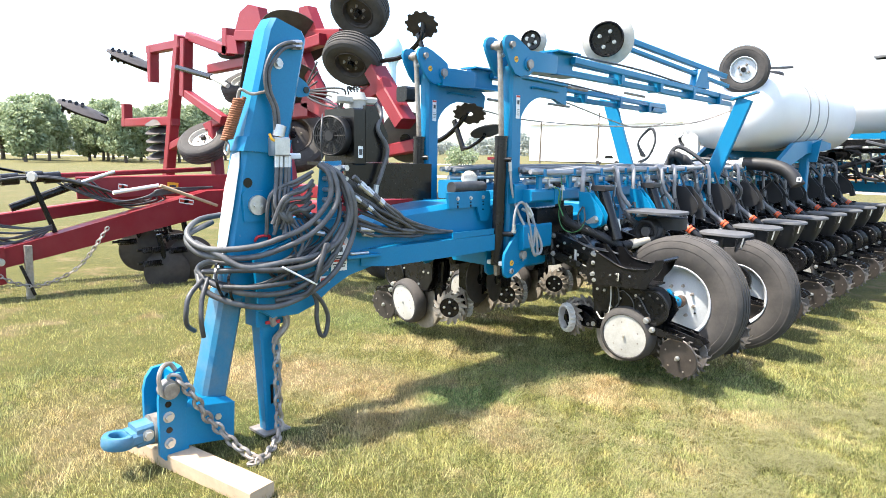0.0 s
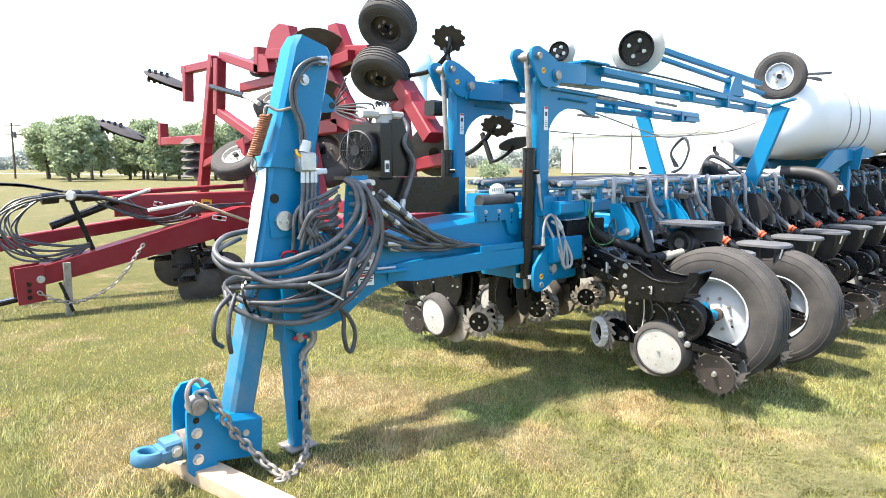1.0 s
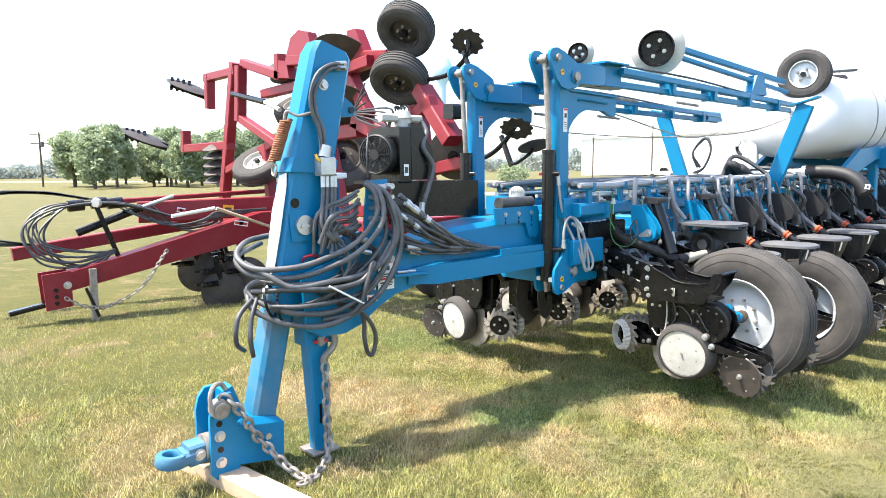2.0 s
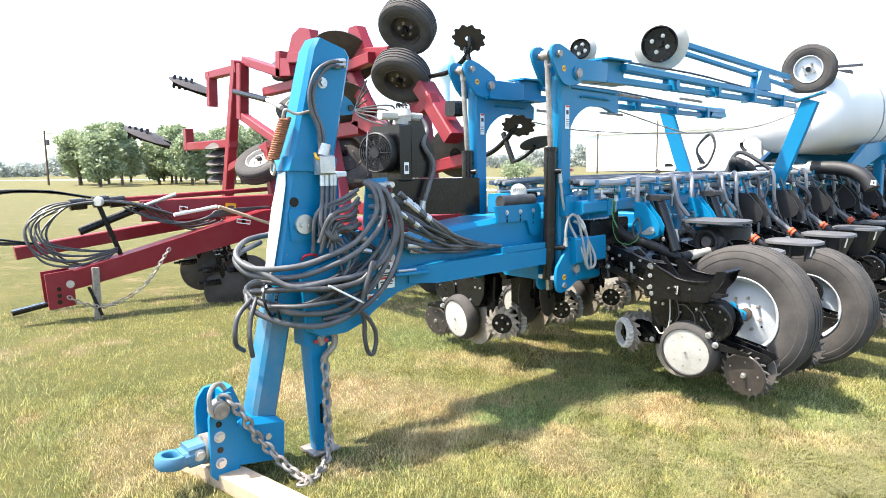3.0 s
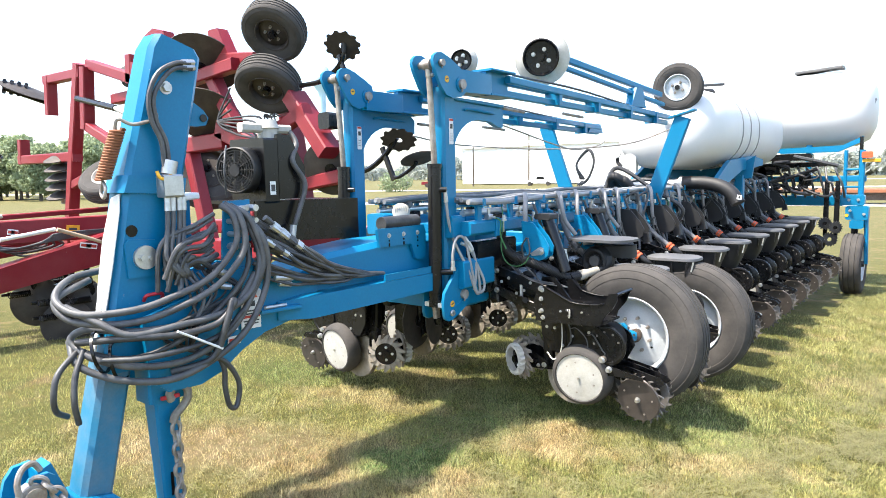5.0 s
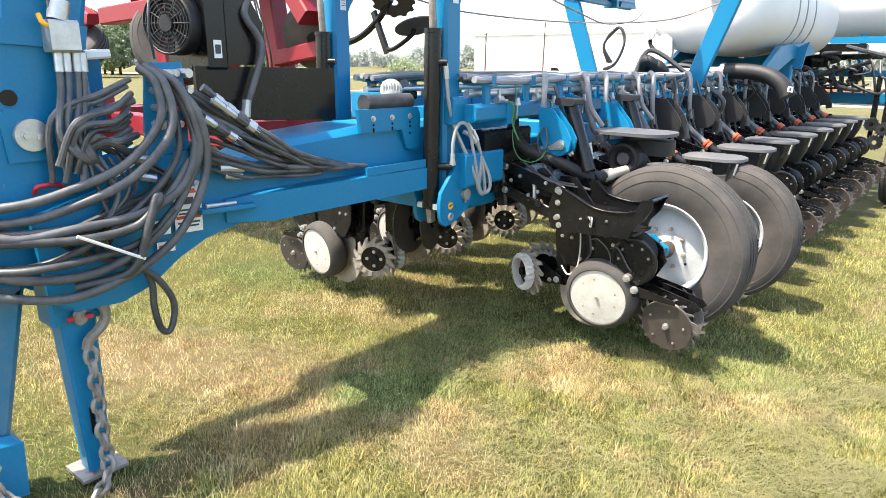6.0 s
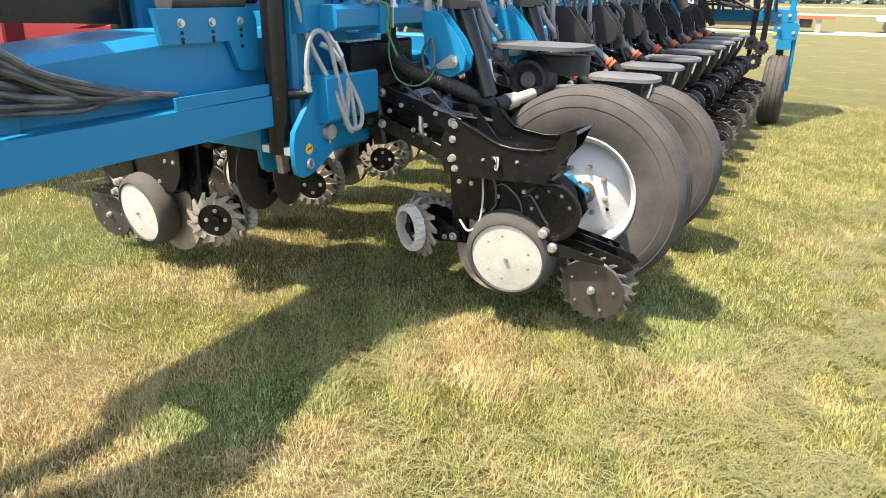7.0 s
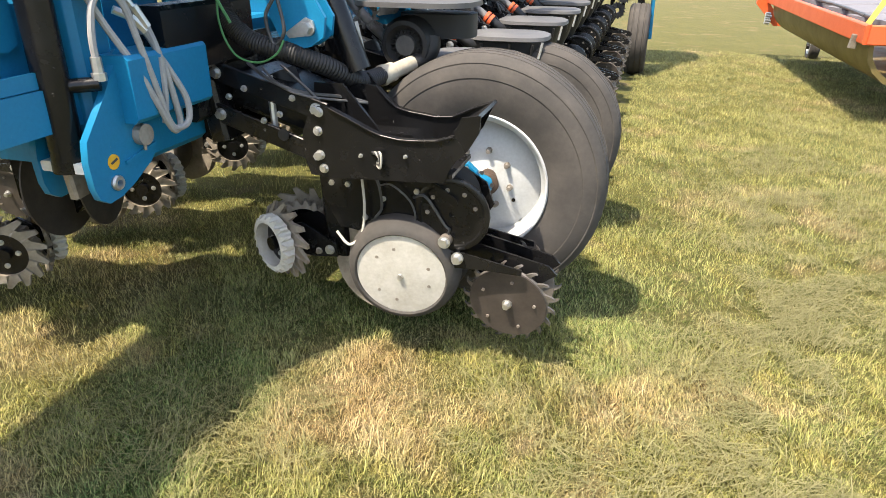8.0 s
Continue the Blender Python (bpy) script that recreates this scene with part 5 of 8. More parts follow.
    cyl(bm, (0.56, -0.15, 1.02), (0.57, -0.16, 0.84), 0.012, seg=8)
    part("air_fitting", bm, ZINC, t)
    for k in range(3):
        bm = B()
        a, b = 0.80 + 0.12 * k, 0.70 - 0.03 * ((k * 5) % 4)
        hose(bm, [(a, -0.118, b), (a + 0.05, -0.135, b + 0.012), (a + 0.11, -0.128, b - 0.04 * k), (a + 0.13, -0.130, b - 0.10), (a + 0.10, -0.118, b - 0.15)], 0.0035 if k % 2 else 0.005, 6, 5)
        part("wire", bm, (HOSE, HOSE_GREY, HOSE, CREAM)[k % 4], t)
    for x, z in ((0.99, 0.55), (1.02, 0.50), (1.10, 0.445), (0.93, 0.62), (1.23, 0.53), (1.20, 0.66)):
        bolt(t, (x, -0.113, z), (0, -1, 0), 0.007, 0.008)
    bm = B()
    plate(bm, [(x, -0.135, z) for x, z in ((1.02, 0.70), (1.10, 0.715), (1.19, 0.66), (1.20, 0.64), (1.11, 0.69), (1.02, 0.68))], (0, 0.006, 0))
    part("hand_lever", bm, BLACK, t)
    if first:
        for y, outline in ((-0.21, [(0.70, 0.86), (0.728, 0.925), (0.745, 0.948), (0.80, 0.945), (0.856, 0.921), (0.93, 0.887), (0.97, 0.873), (1.03, 0.864), (1.09, 0.865), (1.15, 0.870), (1.205, 0.887), (1.228, 0.945), (1.285, 0.953), (1.283, 0.902), (1.25, 0.846), (1.21, 0.806), (1.19, 0.775), (1.175, 0.735), (0.80, 0.715), (0.72, 0.72), (0.70, 0.78)]),
                           (0.02, [(0.74, 0.90), (0.77, 0.965), (0.80, 0.978), (0.868, 0.975), (0.905, 0.935), (0.94, 0.908), (0.983, 0.897), (1.077, 0.886), (1.138, 0.891), (1.22, 0.93), (1.28, 0.95), (1.24, 0.86), (1.19, 0.80), (1.175, 0.745), (0.80, 0.725), (0.74, 0.73)])):
            bm = B()
            plate(bm, [(x, y, z) for x, z in outline], (0, 0.010, 0))
            part("hopper_bracket", bm, BLACK, t)
            for p, q in zip(outline[3:11], outline[4:11]):
                bm = B()
                beam(bm, (p[0], y, p[1] - 0.002), (q[0], y, q[1] - 0.002), 0.026, 0.006, r=0.001)
                part("bracket_edge", bm, BLACK, t)
        bm = B()
        plate(bm, [(x, -0.095, z) for x, z in ((0.84, 0.735), (1.20, 0.75), (1.20, 0.765), (0.84, 0.75))], (0, 0.23, 0))
        part("bracket_floor", bm, BLACK, t)
        bm = B()
        plate(bm, [(x, -0.095, z) for x, z in ((1.21, 0.89), (1.285, 0.945), (1.278, 0.955), (1.20, 0.90))], (0, 0.23, 0))
        part("bracket_lip", bm, BLACK, t)
        for x, z in ((0.762, 0.929), (0.755, 0.868), (0.758, 0.79), (0.768, 0.745), (0.90, 0.80), (1.05, 0.81)):
            bolt(t, (x, -0.216, z), (0, -1, 0), 0.012 if x < 0.8 else 0.005, 0.012)
        for i in range(4):
            bm = B()
            hose(bm, [(0.93, -0.20, 0.80), (0.95 + 0.008 * i, -0.235, 0.82), (0.97, -0.23, 0.80 - 0.01 * i), (0.94, -0.20, 0.775)], 0.004, 6)
            part("tied_wire", bm, CREAM if i % 2 else HOSE, t)
        for k in range(2):
            bm = B()
            q = 0.012 * k
            hose(bm, [(0.50 + 0.05 * k, -0.17, 1.06 - q), (0.60 + 0.04 * k, -0.215, 1.02 - 0.02 * (k % 2)), (0.70 + 0.03 * k, -0.205, 0.985 - q), (0.80 + 0.02 * k, -0.10, 0.955 - q), (0.86, -0.05, 0.93)], 0.004 if k % 2 else 0.006, 6, 6)
            part("wire", bm, HOSE_GREY if k % 2 else HOSE, t)
        for x, z in ((0.44, 0.955), (0.50, 0.985), (0.56, 0.885), (0.62, 0.91), (0.67, 0.965)):
            bolt(t, (x, -0.209, z), (0, -1, 0), 0.008, 0.010)
        bm = B()
        cyl(bm, (0.63, -0.212, 0.845), (0.63, -0.216, 0.845), 0.02, seg=16)
        part("arm_hole", bm, PLASTIC, t)
        # ribbed air hose to the blower
        bm = B()
        hose(bm, [(0.375, -0.11, 1.30), (0.39, -0.13, 1.25), (0.425, -0.14, 1.185), (0.50, -0.14, 1.125), (0.625, -0.12, 1.09), (0.72, -0.06, 1.045), (0.775, 0.08, 0.975), (0.80, 0.245, 0.966)], 0.031, 14, 26, 0.09)
        part("ribbed_hose", bm, PLASTIC, t)
        bm = B()
        cyl(bm, (0.80, 0.245, 0.966), (0.825, 0.285, 0.975), 0.036, seg=18)
        cyl(bm, (0.82, 0.28, 0.972), (0.872, 0.40, 0.994), 0.029, seg=18)
        cyl(bm, (0.794, 0.237, 0.965), (0.804, 0.252, 0.967), 0.039, seg=18)
        part("hose_cuff", bm, CUFF, t, "cream plastic hose cuff")
        b = sub("blower", t)
        c = V(0.835, 0.44, 1.055)
        bm = B()
        lathe(bm, [(0.02, -0.02), (0.055, -0.02), (0.075, -0.052), (0.092, -0.050), (0.106, -0.02), (0.106, 0.08), (0.02, 0.08)], c, (0, 1, 0), 40)
        part("scroll", bm, PLASTIC, b)
        bm = B()
        cyl(bm, c + V(0, -0.045, 0), c, 0.038, seg=22)
        part("motor_cap", bm, HOSE_GREY, b)
        for i in range(20):
            a = 2 * math.pi * i / 20
            dd = V(math.cos(a), 0, math.sin(a))
            bm = B()
            beam(bm, c + dd * 0.045 + V(0, -0.026, 0), c + dd * 0.066 + V(0, -0.03, 0), 0.004, 0.01, up=(0, 1, 0))
            part("fin", bm, PLASTIC, b)
        bm = B()
        hose(bm, [(0.87, 0.395, 0.993), (0.905, 0.42, 1.01), (0.930, 0.43, 1.045), (0.932, 0.44, 1.09)], 0.030, 12)
        part("outlet", bm, PLASTIC, b)
        bm = B()
        plate(bm, [(x, y, 1.208) for x, y in rounded(0.865, 0.48, 0.48, 0.36, 0.14)], (0, 0, 0.018))
        part("lid", bm, LID, b)
        bm = B()
        plate(bm, [(x, y, 1.120) for x, y in rounded(0.92, 0.57, 0.30, 0.20, 0.08)], (0, 0, 0.087))
        part("bin", bm, PLASTIC, b)
        gear_c = V(0.695, 0.36, 1.165)
        bm = B()
        gear(bm, gear_c, (0, 1, 0), 0.03, 0.036, 0.052, 12, 0.012)
        part("hinge_fan", bm, LID, b)
    else:
        bm = B()
        rings = []
        for z, wx, wy in ((0.70, 0.20, 0.16), (0.80, 0.29, 0.22), (0.90, 0.35, 0.27), (0.935, 0.375, 0.285), (0.958, 0.38, 0.29)):
            rings.append(ring(bm, [(x, y, z) for x, y in rounded(1.01, 0, wx, wy, 0.06)]))
        skin(bm, rings)
        part("hopper", bm, PLASTIC, t)
        bm = B()
        box(bm, (0.82, 0.0, 0.83), (0.16, 0.19, 0.20), 0.03)
        part("meter_housing", bm, BLACK, t)
        for i in range(3):
            bm = B()
            hose(bm, [(0.52 + 0.03 * i, -0.06 + 0.05 * i, 1.26 - 0.03 * i), (0.60 + 0.02 * i, -0.03 + 0.03 * i, 1.06), (0.70, 0.0 + 0.02 * i, 0.92 - 0.03 * i), (0.86, -0.10, 0.80 - 0.04 * i), (0.96, -0.125, 0.70)], 0.007 if i % 2 else 0.010, 6, 5)
            part("wire", bm, HOSE if i % 2 else HOSE_GREY, t)
        bm = B()
        rings = []
        for z, wx, wy in ((0.954, 0.41, 0.31), (0.959, 0.43, 0.325), (0.978, 0.425, 0.32), (0.986, 0.39, 0.29)):
            rings.append(ring(bm, [(x, y, z) for x, y in rounded(1.02, 0, wx, wy, 0.12, 7)]))
        skin(bm, rings)
        part("lid", bm, LID, t)
        bm = B()
        beam(bm, (1.215, -0.12, 0.955), (1.20, -0.13, 0.875), 0.012, 0.012)
        part("latch", bm, ZINC, t)
        for x in (0.90, 1.05, 1.17):
            bm = B()
            beam(bm, (x, -0.147, 0.945), (x * 0.9 + 0.10, -0.125, 0.84), 0.012, 0.018, up=(0, 1, 0), r=0.003)
            part("hopper_rib", bm, PLASTIC, t)
        bm = B()
        hose(bm, [(0.90, -0.06, 0.90), (0.84, -0.14, 0.935), (0.775, -0.165, 0.985)], 0.028, 12)
        part("elbow", bm, PLASTIC, t)
        cl = sub("hose_clamp", t)
        for q in (0.0, 0.024):
            bm = B()
            cyl(bm, (0.787 - q, -0.165, 0.976 + q * 0.7), (0.771 - q, -0.165, 0.987 + q * 0.7), 0.038, seg=18)
            part("clamp_ring", bm, ORANGE, cl, "orange clamp ring")
        bm = B()
        hose(bm, [(0.78, -0.165, 0.982), (0.70, -0.165, 1.04), (0.61, -0.165, 1.11), (0.53, -0.165, 1.20), (0.475, -0.165, 1.33), (0.44, -0.155, 1.46), (0.39, -0.10, 1.525), (0.32, 0.0, 1.52)], 0.0225, 12, 14, 0.05)
        part("seed_hose", bm, HOSE_MID, t)
        # levers and cams on the side of the row unit
        for k in range(3):
            bm = B()
            plate(bm, [(x + 0.02 * k, -0.128 - 0.008 * k, z - 0.07 * k) for x, z in ((0.78, 0.90), (0.86, 0.92), (0.90, 0.86), (0.84, 0.80), (0.78, 0.83))], (0, 0.007, 0))
            part("cam_plate", bm, BLACK, t)
            bolt(t, (0.83 + 0.02 * k, -0.137 - 0.008 * k, 0.86 - 0.07 * k), (0, -1, 0), 0.013, 0.02)
        bm = B()
        cyl(bm, (0.95, -0.14, 0.80), (1.02, -0.20, 0.83), 0.009, seg=8)
        part("lever", bm, ZINC, t)
    return t


end_unit = row_unit(True)
bm = B()
hose(bm, [(0.44, -0.20, 1.50), (0.47, -0.23, 1.36), (0.46, -0.24, 1.20), (0.50, -0.24, 1.10), (0.58, -0.24, 1.075), (0.64, -0.23, 1.10), (0.66, -0.21, 1.14)], 0.0035, 6, 8)
part("green_cord", bm, GREEN_CORD, end_unit, "thin green tie cord")
end_unit.matrix_basis = pose(0, -0.22, 0)
row_unit(blue=True).matrix_basis = pose(0, -0.22 + 0.762, 0)
unit = row_unit()
unit.matrix_basis = pose(0, -0.22 + 0.762 * 2, 0)
for k in range(3, 10):
    copy_thing(unit, pose(0, -0.22 + 0.762 * k, 0))
for k in range(0, 8):
    copy_thing(unit, pose(0, -0.52 + 0.762 * k, -0.05, 0, 0, 180))


# ---- folded wings ----
def wing(sx):
    t = thing("folded_wing", "folded blue square-tube planter wing carrying row units", "planter wing", "folded wings")
    bm = B()
    beam(bm, (sx * 0.41, -0.80, 1.345), (sx * 0.41, 7.0, 1.345), 0.095, 0.092, r=0.015)
    part("upper_tube", bm, BLUE, t)
    bm = B()
    beam(bm, (sx * 0.30, -0.50, 0.98), (sx * 0.30, 7.0, 0.98), 0.14, 0.20, r=0.015)
    part("lower_tube", bm, BLACK, t)
    bm = B()
    beam(bm, (sx * 0.36, -0.84, 1.05), (sx * 0.36, -0.50, 1.05), 0.14, 0.18, r=0.012)
    part("tube_stub", bm, BLUE, t)
    bm = B()
    box(bm, (sx * 0.37, -0.44, 1.15), (0.10, 0.46, 0.20), 0.012)
    part("hinge_block", bm, BLACK, t)
    rnd = random.Random(11 + sx)
    bm = B()
    cyl(bm, (sx * 0.375, -0.78, 1.442), (sx * 0.375, 6.9, 1.442), 0.021, seg=14)
    part("air_pipe", bm, PIPE, t, "aluminium air pipe")
    y = -0.68
    while y < 6.6:
        bm = B()
        beam(bm, (sx * 0.43, y, 1.38), (sx * 0.43, y, 1.485), 0.030, 0.045, up=(0, 1, 0), r=0.004)
        beam(bm, (sx * 0.29, y, 1.488), (sx * 0.485, y, 1.488), 0.045, 0.010, r=0.002)
        beam(bm, (sx * 0.48, y, 1.488), (sx * 0.48, y, 1.535), 0.008, 0.030, up=(0, 1, 0), r=0.002)
        part("hose_post", bm, BLUE, t)
        bm = B()
        box(bm, (sx * 0.445, y + 0.10, 1.41), (0.035, 0.05, 0.035), 0.006)
        cyl(bm, (sx * 0.445, y + 0.10, 1.42), (sx * 0.445, y + 0.10, 1.462), 0.011, seg=10)
        cyl(bm, (sx * 0.46, y + 0.10, 1.41), (sx * 0.50, y + 0.10, 1.405), 0.009, seg=10)
        part("air_valve", bm, ZINC if int(y * 7) % 3 else BLUE, t)
        bm = B()
        hose(bm, [(sx * 0.50, y + 0.10, 1.405), (sx * 0.535, y + 0.105, 1.38), (sx * 0.53, y + 0.11, 1.29), (sx * 0.56, y + 0.13, 1.20)], 0.005, 6, 6)
        part("air_line", bm, (HOSE, GREEN_CORD)[int(y * 5) % 2], t)
        bm = B()
        beam(bm, (sx * 0.462, y + 0.25, 1.30), (sx * 0.462, y + 0.25, 1.392), 0.007, 0.010, up=(0, 1, 0), r=0.001)
        part("tube_strap", bm, CREAM, t)
        bm = B()
        beam(bm, (sx * 0.41, y + 0.18, 1.28), (sx * 0.41, y + 0.18, 1.40), 0.115, 0.05, up=(0, 1, 0), r=0.004)
        part("clamp_plate", bm, BLUE, t)
        bolt(t, (sx * 0.41, y + 0.18, 1.39), (0, 0, 1), 0.014, 0.03)
        bolt(t, (sx * 0.51, y + 0.18, 1.39), (0, 0, 1), 0.014, 0.03)
        bm = B()
        box(bm, (sx * 0.38, y + 0.28, 1.40), (0.07, 0.09, 0.05), 0.01)
        part("junction_box", bm, BLUE if int(y * 3) % 2 else BLACK, t)
        y += 0.381
    for i, (x, z, r, m) in enumerate(((0.44, 1.512, 0.018, HOSE_PALE), (0.30, 1.52, 0.017, HOSE_MID), (0.39, 1.52, 0.016, HOSE_PALE), (0.34, 1.52, 0.017, HOSE_MID), (0.37, 1.50, 0.008, HOSE))):
        pts = []
        yy = -0.80
        while yy < 6.8:
            pts.append((sx * (x + rnd.uniform(-0.012, 0.012)), yy, z + rnd.uniform(-0.012, 0.012)))
            yy += 0.38
        bm = B()
        hose(bm, pts, r, 8, 4)
        part("rail_hose", bm, m, t)
    return t


right_wing = wing(1)
wing(-1)
for y, z in ((0.139, 0.577), (1.30, 0.46)):
    wing_wheel(y, z, right_wing)


# ---- vacuum fan, ducts and clutter between the wings ----
def vacuum_fan():
    t = thing("vacuum_fan", "round aluminium vacuum fan with black ducts", "fan")
    bm = B()
    lathe(bm, [(0.02, -0.03), (0.25, -0.03), (0.275, -0.01), (0.275, 0.045), (0.262, 0.058), (0.17, 0.085), (0.15, 0.13), (0.12, 0.15), (0.02, 0.155)], (-0.53, 3.2, 1.50), (0, 0, 1), 44)
    part("housing", bm, PIPE, t)
    bm = B()
    cyl(bm, (-0.53, 3.2, 1.14), (-0.53, 3.2, 1.48), 0.13, seg=24)
    part("pedestal", bm, BLUE, t)
    bm = B()
    cyl(bm, (-0.30, 3.20, 1.53), (0.44, 3.20, 1.553), 0.052, seg=28)
    part("metal_duct", bm, PIPE, t)
    bm = B()
    lathe(bm, [(0.066, -0.02), (0.076, -0.02), (0.08, 0), (0.076, 0.02), (0.066, 0.02)], (0.42, 3.20, 1.553), (1, 0, 0.03), 28)
    part("duct_clamp", bm, ZINC, t)
    bm = B()
    hose(bm, [(0.42, 3.20, 1.555), (0.56, 3.20, 1.556), (0.70, 3.20, 1.548), (0.84, 3.19, 1.515), (0.95, 3.18, 1.445), (1.02, 3.17, 1.345)], 0.072, 22, 10)
    part("elbow_duct", bm, PLASTIC, t, "wide black rubber elbow duct")
    bm = B()
    cyl(bm, (1.018, 3.171, 1.350), (1.024, 3.169, 1.338), 0.074, seg=24)
    part("duct_end_ring", bm, PLASTIC, t)
    sticker(t, (1.050, 3.10, 1.405), (0.62, -0.75, 0.15), (0, 0.2, 1), 0.05, 0.05, [(0.5, 0.35, 0.5, DARK_INK)], label="small white printed tag")
    for i, pts in enumerate(([(-0.05, 2.45, 1.50), (-0.02, 2.35, 1.62), (0.05, 2.30, 1.64), (0.12, 2.38, 1.56), (0.14, 2.5, 1.44)],
                             [(0.02, 2.5, 1.50), (0.04, 2.4, 1.60), (0.12, 2.35, 1.60), (0.18, 2.42, 1.50), (0.2, 2.5, 1.40)])):
        bm = B()
        hose(bm, pts, 0.045, 14, 8)
        part("bend_duct", bm, PLASTIC, t)
    return t


vacuum_fan()


def cable_run(name, label, runs, r, m):
    t = thing(name, label, "cable")
    for pts in runs:
        bm = B()
        hose(bm, pts, r, 7, 8)
        part("cable", bm, m, t)
    return t


cable_run("coiled_cable", "black cable coiled above the hose rail",
          [[(-0.35 + 0.02 * i, 2.3, 1.62), (-0.40, 2.3, 1.78), (-0.28, 2.32 + 0.02 * i, 1.93), (-0.20, 2.3, 1.80), (-0.27, 2.3, 1.62), (-0.35 - 0.02 * i, 2.3, 1.56)] for i in range(3)], 0.012, HOSE)
rnd = random.Random(21)
runs = []
for i in range(26):
    y = 0.6 + i * 0.25
    x0 = rnd.uniform(0.25, 0.5)
    runs.append([(x0, y, 1.45), (x0 + rnd.uniform(0.05, 0.2), y + rnd.uniform(-0.1, 0.1), 1.36 + rnd.uniform(-0.1, 0.15)), (0.52 + rnd.uniform(-0.05, 0.06), y + rnd.uniform(-0.1, 0.15), 1.15 + rnd.uniform(-0.1, 0.1)), (0.62 + rnd.uniform(-0.08, 0.06), y + rnd.uniform(-0.1, 0.15), 0.92 + rnd.uniform(-0.08, 0.08)), (0.74, y + 0.1, 0.78)])
cable_run("row_wiring", "tangle of dark hoses and wires running down to the row units", runs, 0.010, HOSE)
runs = []
for i in range(12):
    y = 2.4 + i * 0.38
    runs.append([(-0.3 + rnd.uniform(-0.1, 0.3), y, 1.5), (0.0 + rnd.uniform(-0.1, 0.2), y + 0.1, 1.62 + rnd.uniform(-0.05, 0.12)), (0.35 + rnd.uniform(-0.1, 0.2), y + 0.2, 1.50 + rnd.uniform(-0.05, 0.1)), (0.55 + rnd.uniform(-0.1, 0.1), y + 0.25, 1.30), (0.5, y + 0.3, 1.1)])
cable_run("cross_hoses", "arched dark hoses crossing between the wings", runs, 0.022, HOSE)


# ---- marker arms ----
def marker(x, z, far):
    t = thing("row_marker", "folded blue tubular row-marker arm", "marker arm", "row markers", at=(x, 0, z))
    bm = B()
    rings = []
    for y, w, h, c in ((-0.80, 0.130, 0.13, -0.015), (-0.70, 0.140, 0.14, -0.015), (-0.45, 0.165, 0.13, -0.015), (-0.43, 0.15, 0.12, -0.015)):
        rings.append(ring(bm, [(-w / 2, y, c - h / 2), (w / 2, y, c - h / 2), (w / 2, y, c + h / 2), (-w / 2, y, c + h / 2)]))
    skin(bm, rings)
    part("root_box", bm, BLUE, t)
    for zz in (0.09, -0.075):
        bm = B()
        box(bm, (0, -0.29, zz), (0.17, 0.30, 0.014), 0.003)
        part("root_flange", bm, BLUE, t)
    bm = B()
    box(bm, (0, -0.29, 0.008), (0.05, 0.27, 0.155), 0.003)
    part("root_web", bm, BLUE, t)
    end = 3.0
    for k, (x0, x1, za, zb) in enumerate(((-0.055, -0.02, 0.055, -0.02), (0.055, 0.03, 0.045, -0.035), (0.0, 0.0, -0.045, -0.09))):
        bm = B()
        beam(bm, (x0, -0.2, za), (x1, end, zb), 0.045, 0.05, r=0.006)
        part("arm_tube", bm, BLUE, t)
    for y in (0.55, 1.25, 1.95, 2.6):
        bm = B()
        box(bm, (0.0, y, -0.01 - 0.02 * y), (0.13, 0.05, 0.11), 0.004)
        part("arm_clamp", bm, BLUE, t)
    bm = B()
    hose(bm, [(0.03, -0.1, 0.09), (0.06, 0.8, 0.07), (0.05, 1.8, 0.02), (0.03, 2.8, -0.02)], 0.009, 6)
    part("arm_hose", bm, HOSE, t)
    bm = B()
    plate(bm, [(0, y, q) for y, q in ((1.98, 0.02), (2.34, 0.02), (2.25, 0.20), (2.10, 0.20))] if not far else [(0, y, q) for y, q in ((2.7, -0.1), (3.06, -0.1), (3.0, 0.0), (2.76, 0.0))], (0.09, 0, 0))
    part("fold_hinge", bm, BLUE, t)
    if not far:
        for dz, dx in ((0.0, 0.0), (-0.085, 0.03)):
            bm = B()
            beam(bm, (-0.17 + dx, 0.78, 0.38 + dz), (0.04 + dx, 2.72, 0.18 + dz * 1.2), 0.05, 0.05 if dz == 0 else 0.035, r=0.005)
            part("upper_tube", bm, BLUE, t)
    for y0, y1, zz in ((0.7, 1.05, -0.13), (-0.18, 0.1, -0.145)):
        bm = B()
        cyl(bm, (0.0, y0, zz), (0.0, y1, zz - 0.01), 0.012, seg=8)
        part("turnbuckle", bm, STEEL, t)
    return t


near_marker = marker(0.30, 2.30, False)
marker(-0.50, 2.24, True)
t = sub("marker_wheel", near_marker)
t.location = (0.08, 3.14, 0.285)
tyre((0, 0, 0), (0.22, -1, -0.05), 0.262, 0.135, 0.17, RUBBER, WHITE, t, 0.03, 44, 5, lugs=4, hub=0.03)
bm = B()
cyl(bm, (-0.02, 0.14, -0.02), (-0.05, 0.05, -0.25), 0.03, seg=12)
part("stub_arm", bm, BLUE, t)


